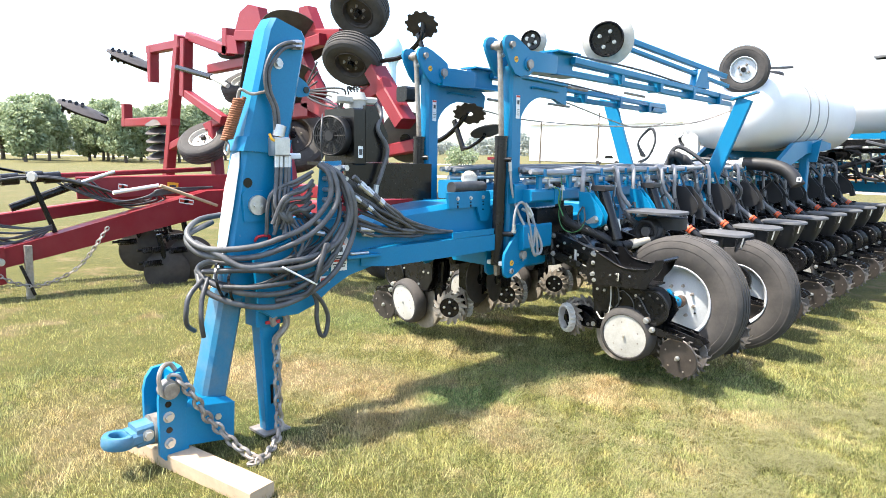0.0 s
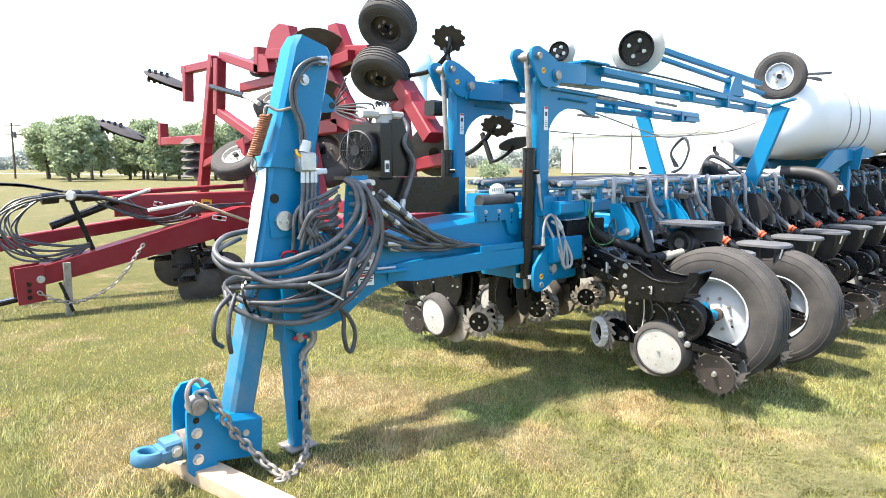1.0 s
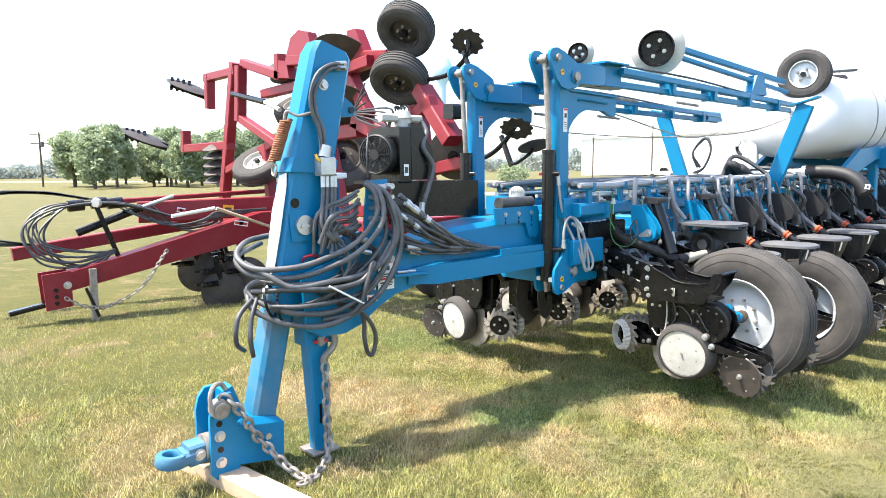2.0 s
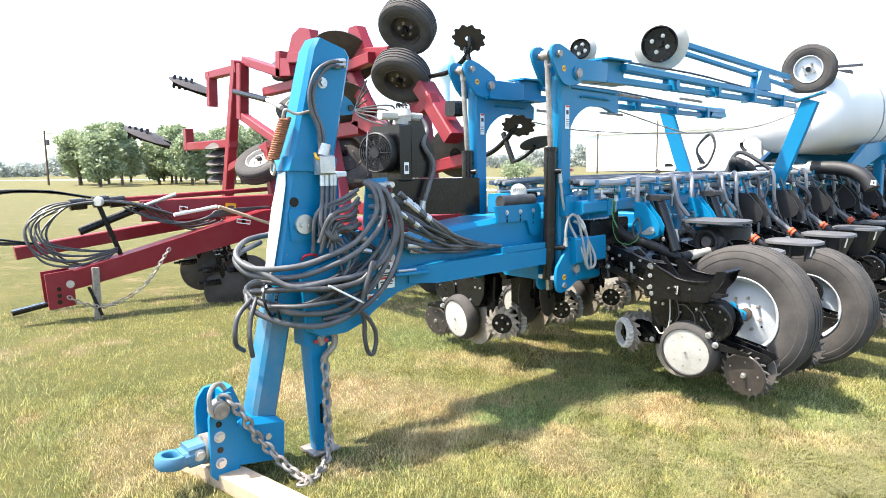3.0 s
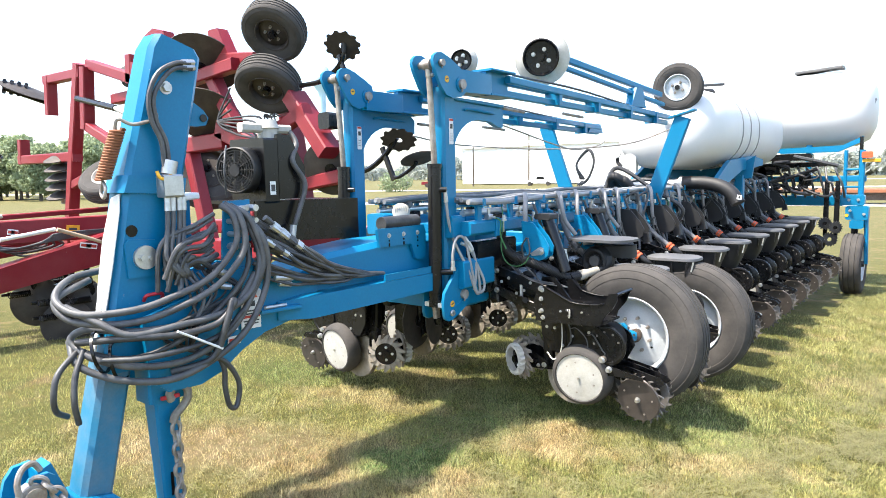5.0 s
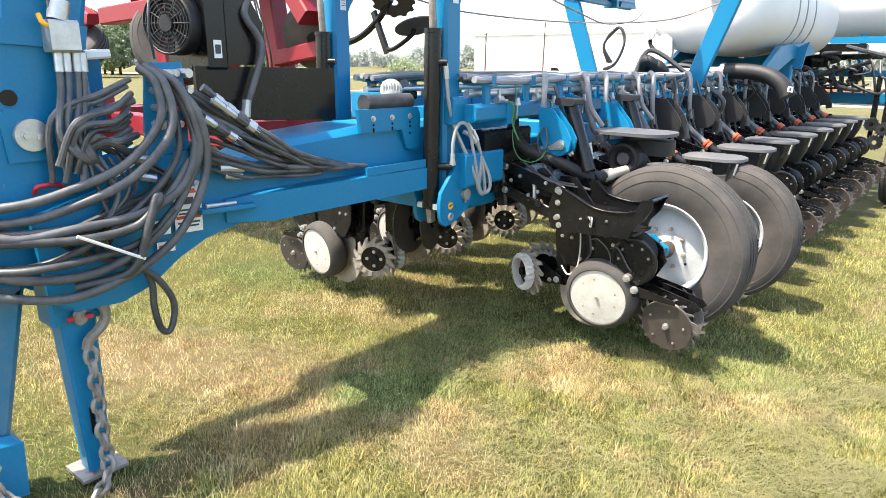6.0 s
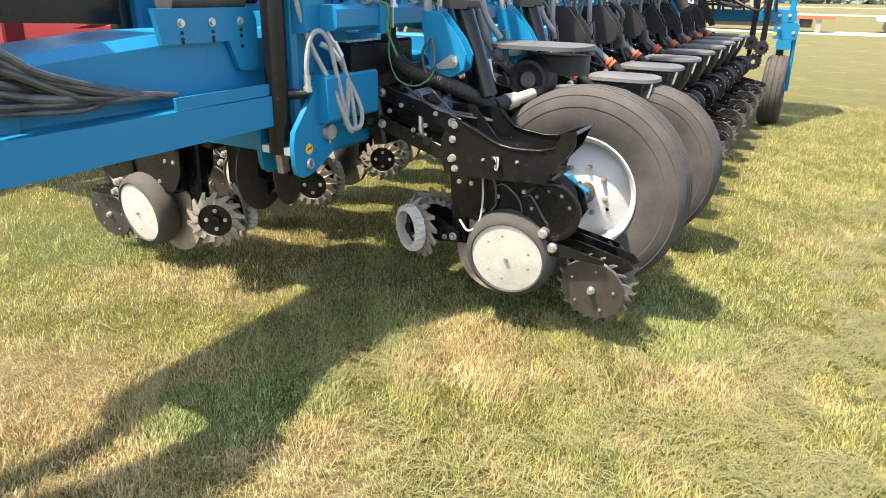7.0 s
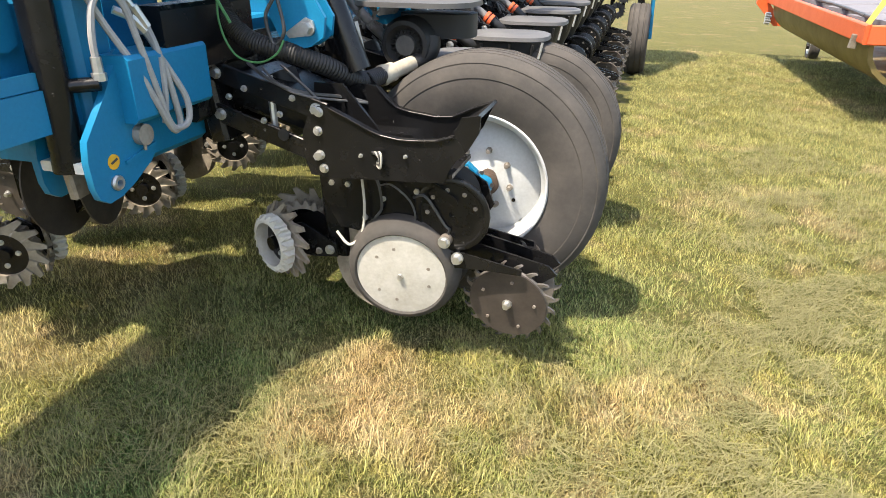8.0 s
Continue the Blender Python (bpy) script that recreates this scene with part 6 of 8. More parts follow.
def marker_disc(c, r, ax, dark):
    t = thing("marker_disc", "dished pale marker disc with a black dished hub plate", "disc", "marker discs", at=c)
    ax = Vector(ax).normalized()
    bm = B()
    lathe(bm, [(0.02, 0.045), (r * 0.62, 0.05), (r * 0.68, 0.03), (r, 0.0), (r, -0.006), (r * 0.66, 0.022), (0.02, 0.035)], (0, 0, 0), ax, 44)
    part("dish", bm, CREAM, t)
    bm = B()
    lathe(bm, [(0.01, 0.04), (r * 0.60, 0.05), (r * 0.66, 0.075), (r * 0.62, 0.08), (r * 0.55, 0.056), (0.01, 0.05)], (0, 0, 0), ax, 36)
    part("hub_plate", bm, BLACK, t)
    s, u = basis(ax)
    for i in range(4):
        a = 2 * math.pi * i / 4 + 0.4
        bolt(t, ax * 0.056 + (s * math.cos(a) + u * math.sin(a)) * r * 0.3, ax, 0.013, 0.02)
    bm = B()
    beam(bm, ax * 0.03, ax * 0.09, 0.05, 0.05)
    part("hub_block", bm, BLACK, t)
    bm = B()
    cyl(bm, (0, 0.0, 0), (0.0, 0.16, -0.06), 0.025, seg=10)
    part("stem", bm, BLUE, t)
    return t


marker_disc((0.13, 0.66, 2.63), 0.225, (0.42, -1, -0.15), True)
marker_disc((-0.40, 0.28, 2.62), 0.13, (0.6, -1, -0.05), True)
for sx in (1, -1):
    t = thing("marker_rest", "slanted blue steel post that carries the marker arm", "support post", "marker rests")
    bm = B()
    beam(bm, (sx * 0.40, 2.25, 1.25), (sx * 0.745, 2.25, 2.20), 0.05, 0.15, up=(1, 0, 0), r=0.008)
    part("post", bm, BLUE, t)
    bm = B()
    plate(bm, [(sx * x, 2.25, z) for x, z in ((0.62, 2.19), (0.86, 2.25), (0.86, 2.265), (0.62, 2.205))], (0, 0.10, 0))
    part("saddle", bm, BLUE, t)
    bm = B()
    box(bm, (sx * 0.41, 2.25, 1.33), (0.12, 0.22, 0.16), 0.01)
    part("base", bm, BLUE, t)
cable_run("marker_cable", "thin steel cable sagging below the marker arms",
          [[(0.30, -0.22, 2.04), (0.29, 0.0, 2.01), (0.25, 0.6, 1.93), (0.1, 1.3, 1.90), (0.0, 2.0, 1.96), (-0.30, 2.9, 2.10)], [(-0.52, -0.22, 2.0), (-0.45, 0.3, 1.94), (-0.1, 1.2, 1.91), (0.3, 2.0, 1.96), (0.65, 2.25, 2.1)]], 0.006, STEEL)


# ---- tanks ----
def front_tank():
    t = thing("liquid_tank", "white moulded plastic tank strapped into a blue cradle", "tank", "tanks")
    cx, cz = 0.18, 2.17
    bm = B()
    rings = []
    for y, k, dz in ((3.02, 0.05, -0.1), (3.05, 0.50, -0.08), (3.14, 0.78, -0.05), (3.32, 0.93, -0.02), (3.60, 0.99, 0), (4.2, 1.0, 0), (4.25, 0.985, 0), (4.30, 1.0, 0), (4.55, 1.0, 0), (4.60, 0.985, 0), (4.65, 1.0, 0), (4.95, 1.0, 0), (5.0, 0.985, 0), (5.05, 1.0, 0), (6.3, 1.0, 0), (6.6, 0.9, 0), (6.75, 0.5, 0)):
        pts = []
        for i in range(48):
            a = 2 * math.pi * i / 48
            ca, sa = math.cos(a), math.sin(a)
            e = 0.82
            pts.append((cx + 0.60 * k * math.copysign(abs(ca) ** e, ca), y, cz + dz + 0.47 * k * math.copysign(abs(sa) ** e, sa)))
        rings.append(ring(bm, pts))
    skin(bm, rings)
    part("shell", bm, TANK, t, sharp=60)
    for y in (4.25, 4.60, 5.0):
        bm = B()
        rr = []
        for i in range(49):
            a = 2 * math.pi * i / 48
            ca, sa = math.cos(a), math.sin(a)
            rr.append([(cx + (0.60 * 1 + q) * math.copysign(abs(ca) ** 0.82, ca), y + dy, cz + (0.47 + q) * math.copysign(abs(sa) ** 0.82, sa)) for q, dy in ((-0.012, -0.007), (0.003, -0.007), (0.003, 0.007), (-0.012, 0.007))])
        skin(bm, [ring(bm, p) for p in rr], caps=False)
        part("strap", bm, HOSE_PALE, t)
    # recessed panel on the front
    bm = B()
    plate(bm, [(cx + 0.08 + x, 3.10, 1.93 + z) for x, z in ((-0.11, -0.10), (0.11, -0.09), (0.11, 0.10), (-0.11, 0.10))], (0, 0.05, 0))
    part("sump_panel", bm, CREAM, t)
    bm = B()
    plate(bm, [(cx - 0.33 + x, 3.12, 1.80 + z) for x, z in ((-0.09, -0.12), (0.09, -0.12), (0.08, 0.10), (-0.05, 0.08))], (0, 0.06, 0))
    part("corner_foot", bm, TANK, t)
    bm = B()
    lathe(bm, [(0.01, 0.0), (0.20, 0.0), (0.21, 0.02), (0.19, 0.05), (0.01, 0.06)], (cx, 4.4, 2.635), (0, 0, 1), 32)
    part("lid", bm, PLASTIC, t)
    bm = B()
    beam(bm, (cx + 0.12, 3.55, 2.64), (cx + 0.42, 4.0, 2.68), 0.06, 0.03)
    part("vent_bar", bm, HOSE_GREY, t)
    for x in (-0.35, 0.62):
        bm = B()
        plate(bm, [(cx * 0.5 + x, y, z) for y, z in ((3.30, 1.46), (3.30, 1.54), (3.9, 1.80), (4.9, 1.86), (5.4, 1.82), (5.4, 1.74), (4.4, 1.68), (3.5, 1.46))], (0.05, 0, 0))
        part("cradle_side", bm, BLUE, t)
    bm = B()
    plate(bm, [(x, 4.6, z) for x, z in ((-0.42, 1.58), (0.80, 1.58), (0.84, 1.86), (0.70, 1.78), (0.18, 1.69), (-0.34, 1.78), (-0.46, 1.86))], (0, 0.04, 0))
    part("cradle_saddle", bm, BLUE, t)
    for x in (-0.30, 0.66):
        bm = B()
        beam(bm, (x, 4.6, 1.20), (x, 4.6, 1.62), 0.10, 0.10, up=(0, 1, 0))
        part("cradle_leg", bm, BLUE, t)
    bm = B()
    lathe(bm, [(0.005, 0.03), (0.045, 0.03), (0.052, 0.02), (0.05, -0.02), (0.005, -0.02)], (-0.34, 3.18, 1.90), (0.3, -1, 0.1), 24)
    part("pressure_gauge", bm, PAPER, t, "round white pressure gauge")
    bm = B()
    hose(bm, [(-0.34, 3.2, 1.87), (-0.33, 3.2, 1.80), (-0.25, 3.15, 1.74), (-0.15, 3.1, 1.70)], 0.02, 10)
    part("valve_pipe", bm, BLACK, t)
    bm = B()
    hose(bm, [(0.40, 2.98, 2.30), (0.405, 2.97, 2.05), (0.40, 2.98, 1.78)], 0.007, 6)
    part("sight_tube", bm, YELLOW, t, "yellowish sight tube")
    return t


front_tank()


def rear_tank():
    t = thing("liquid_tank", "larger white plastic tank lying across the rear of the machine", "tank", "tanks")
    bm = B()
    rings = []
    for x, k in ((-1.25, 0.05), (-1.22, 0.55), (-1.12, 0.82), (-0.95, 0.96), (-0.7, 1.0), (0.9, 1.0), (1.22, 0.99), (1.48, 0.93), (1.64, 0.78), (1.72, 0.5), (1.74, 0.05)):
        rings.append(ring(bm, [(x, 8.05 + 0.66 * k * math.copysign(abs(math.cos(a)) ** 0.85, math.cos(a)), 2.585 + 0.60 * k * math.copysign(abs(math.sin(a)) ** 0.85, math.sin(a))) for a in [2 * math.pi * i / 48 for i in range(48)]]))
    skin(bm, rings)
    part("shell", bm, TANK, t, sharp=60)
    bm = B()
    beam(bm, (0.62, 7.9, 3.20), (1.28, 7.9, 3.235), 0.30, 0.04)
    part("lid", bm, LID, t)
    bm = B()
    plate(bm, [(1.725, 7.78 + 0.03 * i, 2.72) for i in (0, 4)] + [(1.715, 7.90, 2.60), (1.715, 7.78, 2.60)], (0.012, 0, 0))
    part("moulded_mark", bm, HOSE_GREY, t)
    bm = B()
    plate(bm, [(x, 7.6, z) for x, z in ((-0.9, 2.03), (0.45, 2.01), (1.35, 2.03), (1.62, 2.16), (1.62, 2.08), (1.30, 1.93), (-0.9, 1.93))], (0, 0.10, 0))
    part("cradle_rail", bm, BLUE, t)
    return t


rear_tank()


# ---- end frame ----
def end_frame():
    t = thing("transport_axle", "dark blue end axle with posts, cross tubes and hanging brackets", "axle")
    for p, q, w, h, u in (((1.635, 7.45, 1.12), (1.635, 7.45, 1.95), 0.075, 0.08, (0, 1, 0)), ((1.42, 7.47, 1.12), (1.42, 7.47, 1.95), 0.05, 0.06, (0, 1, 0)), ((-1.4, 7.5, 1.19), (1.40, 7.5, 1.19), 0.15, 0.155, (0, 0, 1)), ((-1.4, 7.5, 1.525), (1.69, 7.5, 1.525), 0.10, 0.09, (0, 0, 1)), ((1.745, 7.42, 0.25), (1.72, 7.42, 1.10), 0.05, 0.10, (0, 1, 0)),
                          ((0.9, 7.6, 1.5), (0.9, 7.6, 2.05), 0.08, 0.08, (0, 1, 0)), ((-0.6, 7.6, 1.2), (-0.6, 7.6, 2.05), 0.1, 0.1, (0, 1, 0)), ((0.72, 7.47, 1.26), (0.72, 7.47, 1.49), 0.05, 0.05, (0, 1, 0)), ((1.20, 7.47, 1.26), (1.20, 7.47, 1.49), 0.05, 0.05, (0, 1, 0)), ((1.42, 7.45, 1.66), (1.66, 7.45, 1.66), 0.03, 0.03, (0, 0, 1)), ((1.42, 7.45, 1.40), (1.66, 7.45, 1.40), 0.03, 0.03, (0, 0, 1))):
        bm = B()
        beam(bm, p, q, w, h, up=u)
        part("frame_tube", bm, BLUE, t)
    for x0, x1, z0, z1 in ((1.385, 1.70, 1.125, 1.285), (1.46, 1.755, 0.91, 1.12), (1.52, 1.70, 0.78, 0.91)):
        bm = B()
        box(bm, ((x0 + x1) / 2, 7.4, (z0 + z1) / 2), (x1 - x0, 0.16, z1 - z0 - 0.004), 0.02)
        part("axle_block", bm, BLUE, t)
    for x, z in ((1.50, 1.21), (1.62, 1.21), (1.70, 1.00), (1.52, 1.05)):
        bolt(t, (x, 7.318, z), (0, -1, 0), 0.016, 0.016)
    bm = B()
    beam(bm, (1.58, 7.42, 0.90), (1.58, 7.42, 0.66), 0.09, 0.09, up=(0, 1, 0))
    part("wheel_fork", bm, BLACK, t)
    bm = B()
    cyl(bm, (1.48, 7.315, 0.98), (1.48, 7.325, 0.98), 0.025, seg=12)
    part("yellow_sticker", bm, YELLOW, t)
    bm = B()
    beam(bm, (1.60, 7.58, 1.60), (1.60, 7.58, 2.15), 0.05, 0.08, up=(0, 1, 0))
    part("side_post", bm, BLACK, t)
    for x in (1.22, 1.36):
        bm = B()
        plate(bm, [(x + a * 0.6, 7.25, z) for a, z in ((-0.05, 1.5), (0.05, 1.5), (0.06, 0.9), (0.02, 0.55), (-0.04, 0.55), (-0.06, 0.9))], (0, 0.05, 0))
        part("hanging_bracket", bm, BLACK, t)
    for x, z, r in ((1.22, 0.86, 0.10), (1.36, 0.80, 0.10), (1.29, 0.62, 0.11)):
        bm = B()
        gear(bm, V(x, 7.18, z), (0.35, -1, 0), 0.03, r - 0.02, r, 16, 0.03)
        part("hanging_gear", bm, PLASTIC, t)
    bm = B()
    beam(bm, (0.20, 7.35, 1.73), (1.20, 7.35, 1.757), 0.09, 0.085)
    part("black_beam", bm, BLACK, t)
    bm = B()
    cyl(bm, (0.1, 7.2, 1.83), (0.55, 7.3, 1.88), 0.055, seg=18)
    part("silencer", bm, CREAM, t)
    # Pale plates stand in for daylight in the gaps between the cross tubes.
    for x in (0.25, 0.55, 1.12, 1.18):
        bm = B()
        plate(bm, [(x + a, 7.75, z) for a, z in ((-0.05, 1.32), (0.05, 1.32), (0.05, 1.53), (-0.05, 1.53))], (0, 0.02, 0))
        part("pale_panel", bm, CREAM, t)
    rnd = random.Random(5)
    for i in range(8):
        bm = B()
        x = 0.4 + 0.13 * i
        hose(bm, [(x, 7.3, 1.7), (x + 0.05, 7.15, 1.60 + rnd.uniform(-0.1, 0.1)), (x + 0.12, 7.12, 1.45), (x + 0.15, 7.2, 1.25)], 0.016, 7)
        part("hose", bm, HOSE, t)
    for i in range(20):
        bm = B()
        x, z = rnd.uniform(-0.2, 1.05), rnd.uniform(1.36, 1.85)
        hose(bm, [(x, 7.1, z), (x + rnd.uniform(-0.2, 0.2), 6.95, z + rnd.uniform(-0.15, 0.1)), (x + rnd.uniform(-0.3, 0.3), 6.9, z + rnd.uniform(-0.25, 0.1)), (x + rnd.uniform(-0.4, 0.4), 7.1, z + rnd.uniform(-0.3, 0.1))], rnd.choice((0.012, 0.018, 0.028)), 7, 5)
        part("hose", bm, rnd.choice((HOSE, PLASTIC, PLASTIC)), t)
    for x, z, w, h in ((0.15, 1.55, 0.5, 0.34), (0.72, 1.86, 0.62, 0.10), (0.95, 1.52, 0.16, 0.2), (0.45, 1.66, 0.3, 0.12)):
        bm = B()
        box(bm, (x, 7.15, z), (w, 0.2, h), 0.03)
        part("black_casing", bm, BLACK, t)
    lamp = sub("marker_lamp", t)
    bm = B()
    beam(bm, (1.64, 7.4, 1.79), (1.87, 7.4, 1.79), 0.02, 0.05)
    part("lamp_arm", bm, YELLOW, lamp)
    bm = B()
    box(bm, (1.70, 7.38, 1.875), (0.14, 0.05, 0.09), 0.012)
    part("amber_lens", bm, ORANGE, lamp, "amber lamp lens")
    return t


t = sub("transport_wheel", end_frame())
t.location = (1.585, 7.4, ground_z(1.585, 7.4) + 0.455)
tyre((0, 0, 0), (1, 0, 0), 0.46, 0.25, 0.28, RUBBER, WHITE, t, seg=56)
# ---- red folded tillage machine ----
def up_of(p, q):
    return (0, 1, 0) if abs(p[2] - q[2]) > 0.7 * (Vector(q) - Vector(p)).length else (0, 0, 1)


def rbeam(t, p, q, w=0.13, h=0.13, name="beam", mat=None):
    bm = B()
    beam(bm, p, q, w, h, up=up_of(p, q), r=0.012)
    return part(name, bm, mat or RED, t)


def red_machine():
    t = thing("disk_ripper", "red folded tillage machine with raised wheels, parked on the lawn", "tillage machine")
    Y = -0.3
    # front hitch and main tongue
    bm = B()
    rings = [ring(bm, [(-4.7 + a * 0.11, y, z0 if b < 0 else z1) for a, b in ((-1, -1), (1, -1), (1, 1), (-1, 1))]) for y, z0, z1 in ((-3.16, 0.36, 0.55), (-2.4, 0.50, 0.72), (-0.72, 0.81, 1.12), (0.6, 0.85, 1.12))]
    skin(bm, rings)
    part("tongue", bm, RED, t)
    for x in (-4.80, -4.58):
        bm = B()
        plate(bm, [(x, y, z) for y, z in ((-3.20, 0.60), (-2.93, 0.62), (-2.93, 0.24), (-3.18, 0.22))], (0.03, 0, 0))
        part("hitch_plate", bm, RED, t)
    bolt(t, (-4.56, -2.97, 0.47), (1, 0, 0), 0.03, 0.03)
    for z in (0.29, 0.36, 0.43):
        bm = B()
        cyl(bm, (-4.565, -3.08, z), (-4.555, -3.08, z), 0.022, seg=12)
        part("hitch_hole", bm, BLACK, t)
    bm = B()
    beam(bm, (-4.69, -3.50, 0.22), (-4.69, -3.1, 0.28), 0.10, 0.05)
    part("drawbar", bm, BLACK, t)
    j = sub("jack", t)
    bm = B()
    beam(bm, (-4.56, -2.72, 0.62), (-4.56, -2.73, 0.05), 0.06, 0.07, up=(0, 1, 0), r=0.004)
    part("leg", bm, STEEL, j)
    bm = B()
    beam(bm, (-4.55, -2.80, 0.42), (-4.50, -2.70, 0.10), 0.03, 0.03)
    part("brace", bm, BLACK, j)
    ch = sub("safety_chain", t)
    chain(ch, [(-4.52, -3.03, 0.36), (-4.50, -2.85, 0.24), (-4.50, -2.62, 0.20), (-4.50, -2.26, 0.36), (-4.52, -1.95, 0.74)], 0.008, 0.055)
    # far side rail, boxes and top rails
    rbeam(t, (-5.6, -3.3, 0.74), (-5.6, -0.9, 1.0), 0.12, 0.15, "side_rail")
    rbeam(t, (-5.3, -2.0, 1.16), (-4.9, -0.2, 1.18), 0.14, 0.26, "frame_box")
    rbeam(t, (-5.6, -2.6, 1.28), (-5.5, -0.2, 1.36), 0.08, 0.06, "top_rail")
    rbeam(t, (-6.6, -0.3, 0.98), (-2.4, -0.3, 0.98), 0.18, 0.20, "cross_beam")
    rbeam(t, (-6.6, 1.6, 0.98), (-2.4, 1.6, 0.98), 0.18, 0.20, "cross_beam")
    rbeam(t, (-3.1, -0.3, 0.95), (-3.1, 2.0, 0.95), 0.15, 0.18, "side_rail")
    rbeam(t, (-6.3, -0.3, 0.95), (-6.3, 2.0, 0.95), 0.15, 0.18, "side_rail")
    # folded wing
    rbeam(t, (-6.08, Y, 3.2), (-6.85, Y, 0.72), 0.14, 0.14, "post")
    rbeam(t, (-5.80, Y, 3.16), (-4.68, Y, 2.86), 0.13, 0.12)
    rbeam(t, (-4.72, Y, 3.14), (-4.74, Y, 2.82), 0.13, 0.13, "stub")
    rbeam(t, (-5.79, Y - 0.05, 3.12), (-5.89, Y - 0.05, 2.36), 0.13, 0.14, "post")
    rbeam(t, (-5.88, Y - 0.05, 2.40), (-4.80, Y - 0.05, 2.00), 0.12, 0.11)
    rbeam(t, (-7.14, Y, 3.10), (-6.02, Y, 3.08), 0.13, 0.12)
    rbeam(t, (-7.03, Y, 3.14), (-7.08, Y, 2.62), 0.12, 0.14, "stub")
    rbeam(t, (-8.28, Y, 2.04), (-6.36, Y, 2.03), 0.13, 0.13)
    rbeam(t, (-8.17, Y, 2.34), (-8.20, Y, 1.98), 0.12, 0.14, "stub")
    rbeam(t, (-6.50, Y, 1.66), (-4.90, Y, 2.03), 0.12, 0.11)
    rbeam(t, (-5.40, Y + 0.1, 2.70), (-4.30, Y + 0.1, 2.72), 0.13, 0.12)
    rbeam(t, (-4.45, Y, 3.02), (-2.35, Y, 2.80), 0.13, 0.13)
    rbeam(t, (-3.40, Y - 0.1, 2.70), (-2.55, Y - 0.1, 2.77), 0.12, 0.12)
    rbeam(t, (-3.05, Y - 0.05, 2.74), (-2.70, Y - 0.05, 2.22), 0.12, 0.14)
    rbeam(t, (-4.6, Y, 2.02), (-2.9, Y, 2.08), 0.16, 0.16)
    rbeam(t, (-3.00, Y, 2.20), (-2.45, Y, 2.00), 0.16, 0.18)
    rbeam(t, (-2.20, Y + 0.2, 2.45), (-1.98, Y + 0.2, 1.2), 0.16, 0.16, "post")
    rbeam(t, (-1.85, Y, 2.42), (-1.40, Y, 1.90), 0.14, 0.20)
    rbeam(t, (-2.10, Y - 0.05, 2.10), (-1.62, Y - 0.05, 2.28), 0.10, 0.12)
    rbeam(t, (-1.95, Y + 0.1, 1.62), (-1.35, Y + 0.1, 1.70), 0.12, 0.12)
    rbeam(t, (-3.60, Y, 2.02), (-3.30, Y, 1.0), 0.13, 0.14, "post")
    rbeam(t, (-2.45, Y, 2.05), (-2.55, Y, 1.0), 0.13, 0.14, "post")
    rbeam(t, (-5.2, Y, 2.0), (-5.1, Y, 1.05), 0.12, 0.14, "post")
    for pts in (((-4.50, 3.00), (-4.32, 3.28), (-4.12, 3.34), (-3.90, 3.28), (-3.80, 3.0)), ((-3.12, 2.92), (-3.05, 3.16), (-2.90, 3.16), (-2.74, 2.9)), ((-4.9, 2.85), (-4.66, 3.05), (-4.45, 3.0), (-4.4, 2.8))):
        bm = B()
        plate(bm, [(x, Y, z) for x, z in pts], (0, 0.12, 0))
        part("gusset", bm, RED, t)
    # round discs
    for c, ax, r in (((-3.12, Y - 0.1, 2.85), (0.3, -0.45, -0.62), 0.36), ((-3.12, Y - 0.1, 2.33), (0.3, -0.45, -0.62), 0.37), ((-1.55, Y + 0.15, 1.78), (0.5, -0.8, -0.3), 0.26)):
        g = sub("coulter", t)
        bm = B()
        disc(bm, c, ax, r, 0.008, 44, 0.05)
        part("blade", bm, RUST, g)
        bm = B()
        a = Vector(ax).normalized()
        cyl(bm, Vector(c) - a * 0.03, Vector(c) + a * 0.07, 0.05, seg=16)
        part("hub", bm, BLACK, g)
    for c, r, ax in (((-4.62, -1.26, 0.17), 0.26, (1, -0.35, 0)), ((-4.85, -1.45, 0.42), 0.26, (1, -0.35, 0)), ((-4.62, -0.95, 0.30), 0.27, (1, -0.35, 0)), ((-5.1, -1.0, 0.30), 0.27, (1, -0.35, 0)), ((-3.6, -0.6, 0.24), 0.27, (1, -0.35, 0)), ((-3.3, -0.3, 0.24), 0.27, (1, -0.35, 0)), ((-5.7, -0.7, 0.26), 0.27, (1, -0.35, 0))):
        g = sub("disc_gang", t)
        bm = B()
        disc(bm, c, ax, r, 0.008, 40, 0.05)
        part("blade", bm, RUST, g)
        bm = B()
        beam(bm, c, (c[0], c[1] - 0.08, c[2] + 0.45), 0.05, 0.06, up=(0, 1, 0))
        part("standard", bm, BLACK, g)
        for k in (0, 1):
            bm = B()
            pts = [V(c[0] + 0.06, c[1] - 0.30 + 0.0165 * i / 10 * 1.2, c[2] + 0.12 + 0.16 * k) + V(math.cos(2 * math.pi * i / 10) * 0.032, 0, math.sin(2 * math.pi * i / 10) * 0.032) for i in range(110)]
            hose(bm, pts, 0.006, 5, 1)
            part("coil_spring", bm, BLACK, g)
            bm = B()
            beam(bm, (c[0], c[1] - 0.34, c[2] + 0.12 + 0.16 * k), (c[0], c[1] - 0.06, c[2] + 0.12 + 0.16 * k), 0.03, 0.03)
            part("spring_rod", bm, BLACK, g)
    g = sub("edge_on_gang", t)
    for i in range(5):
        bm = B()
        disc(bm, (-6.93, Y, 2.02 - 0.125 * i), (0.12, -0.3, 1), 0.21, 0.01, 32, 0.06)
        part("blade", bm, RUST, g, "tan-edged disc blade")
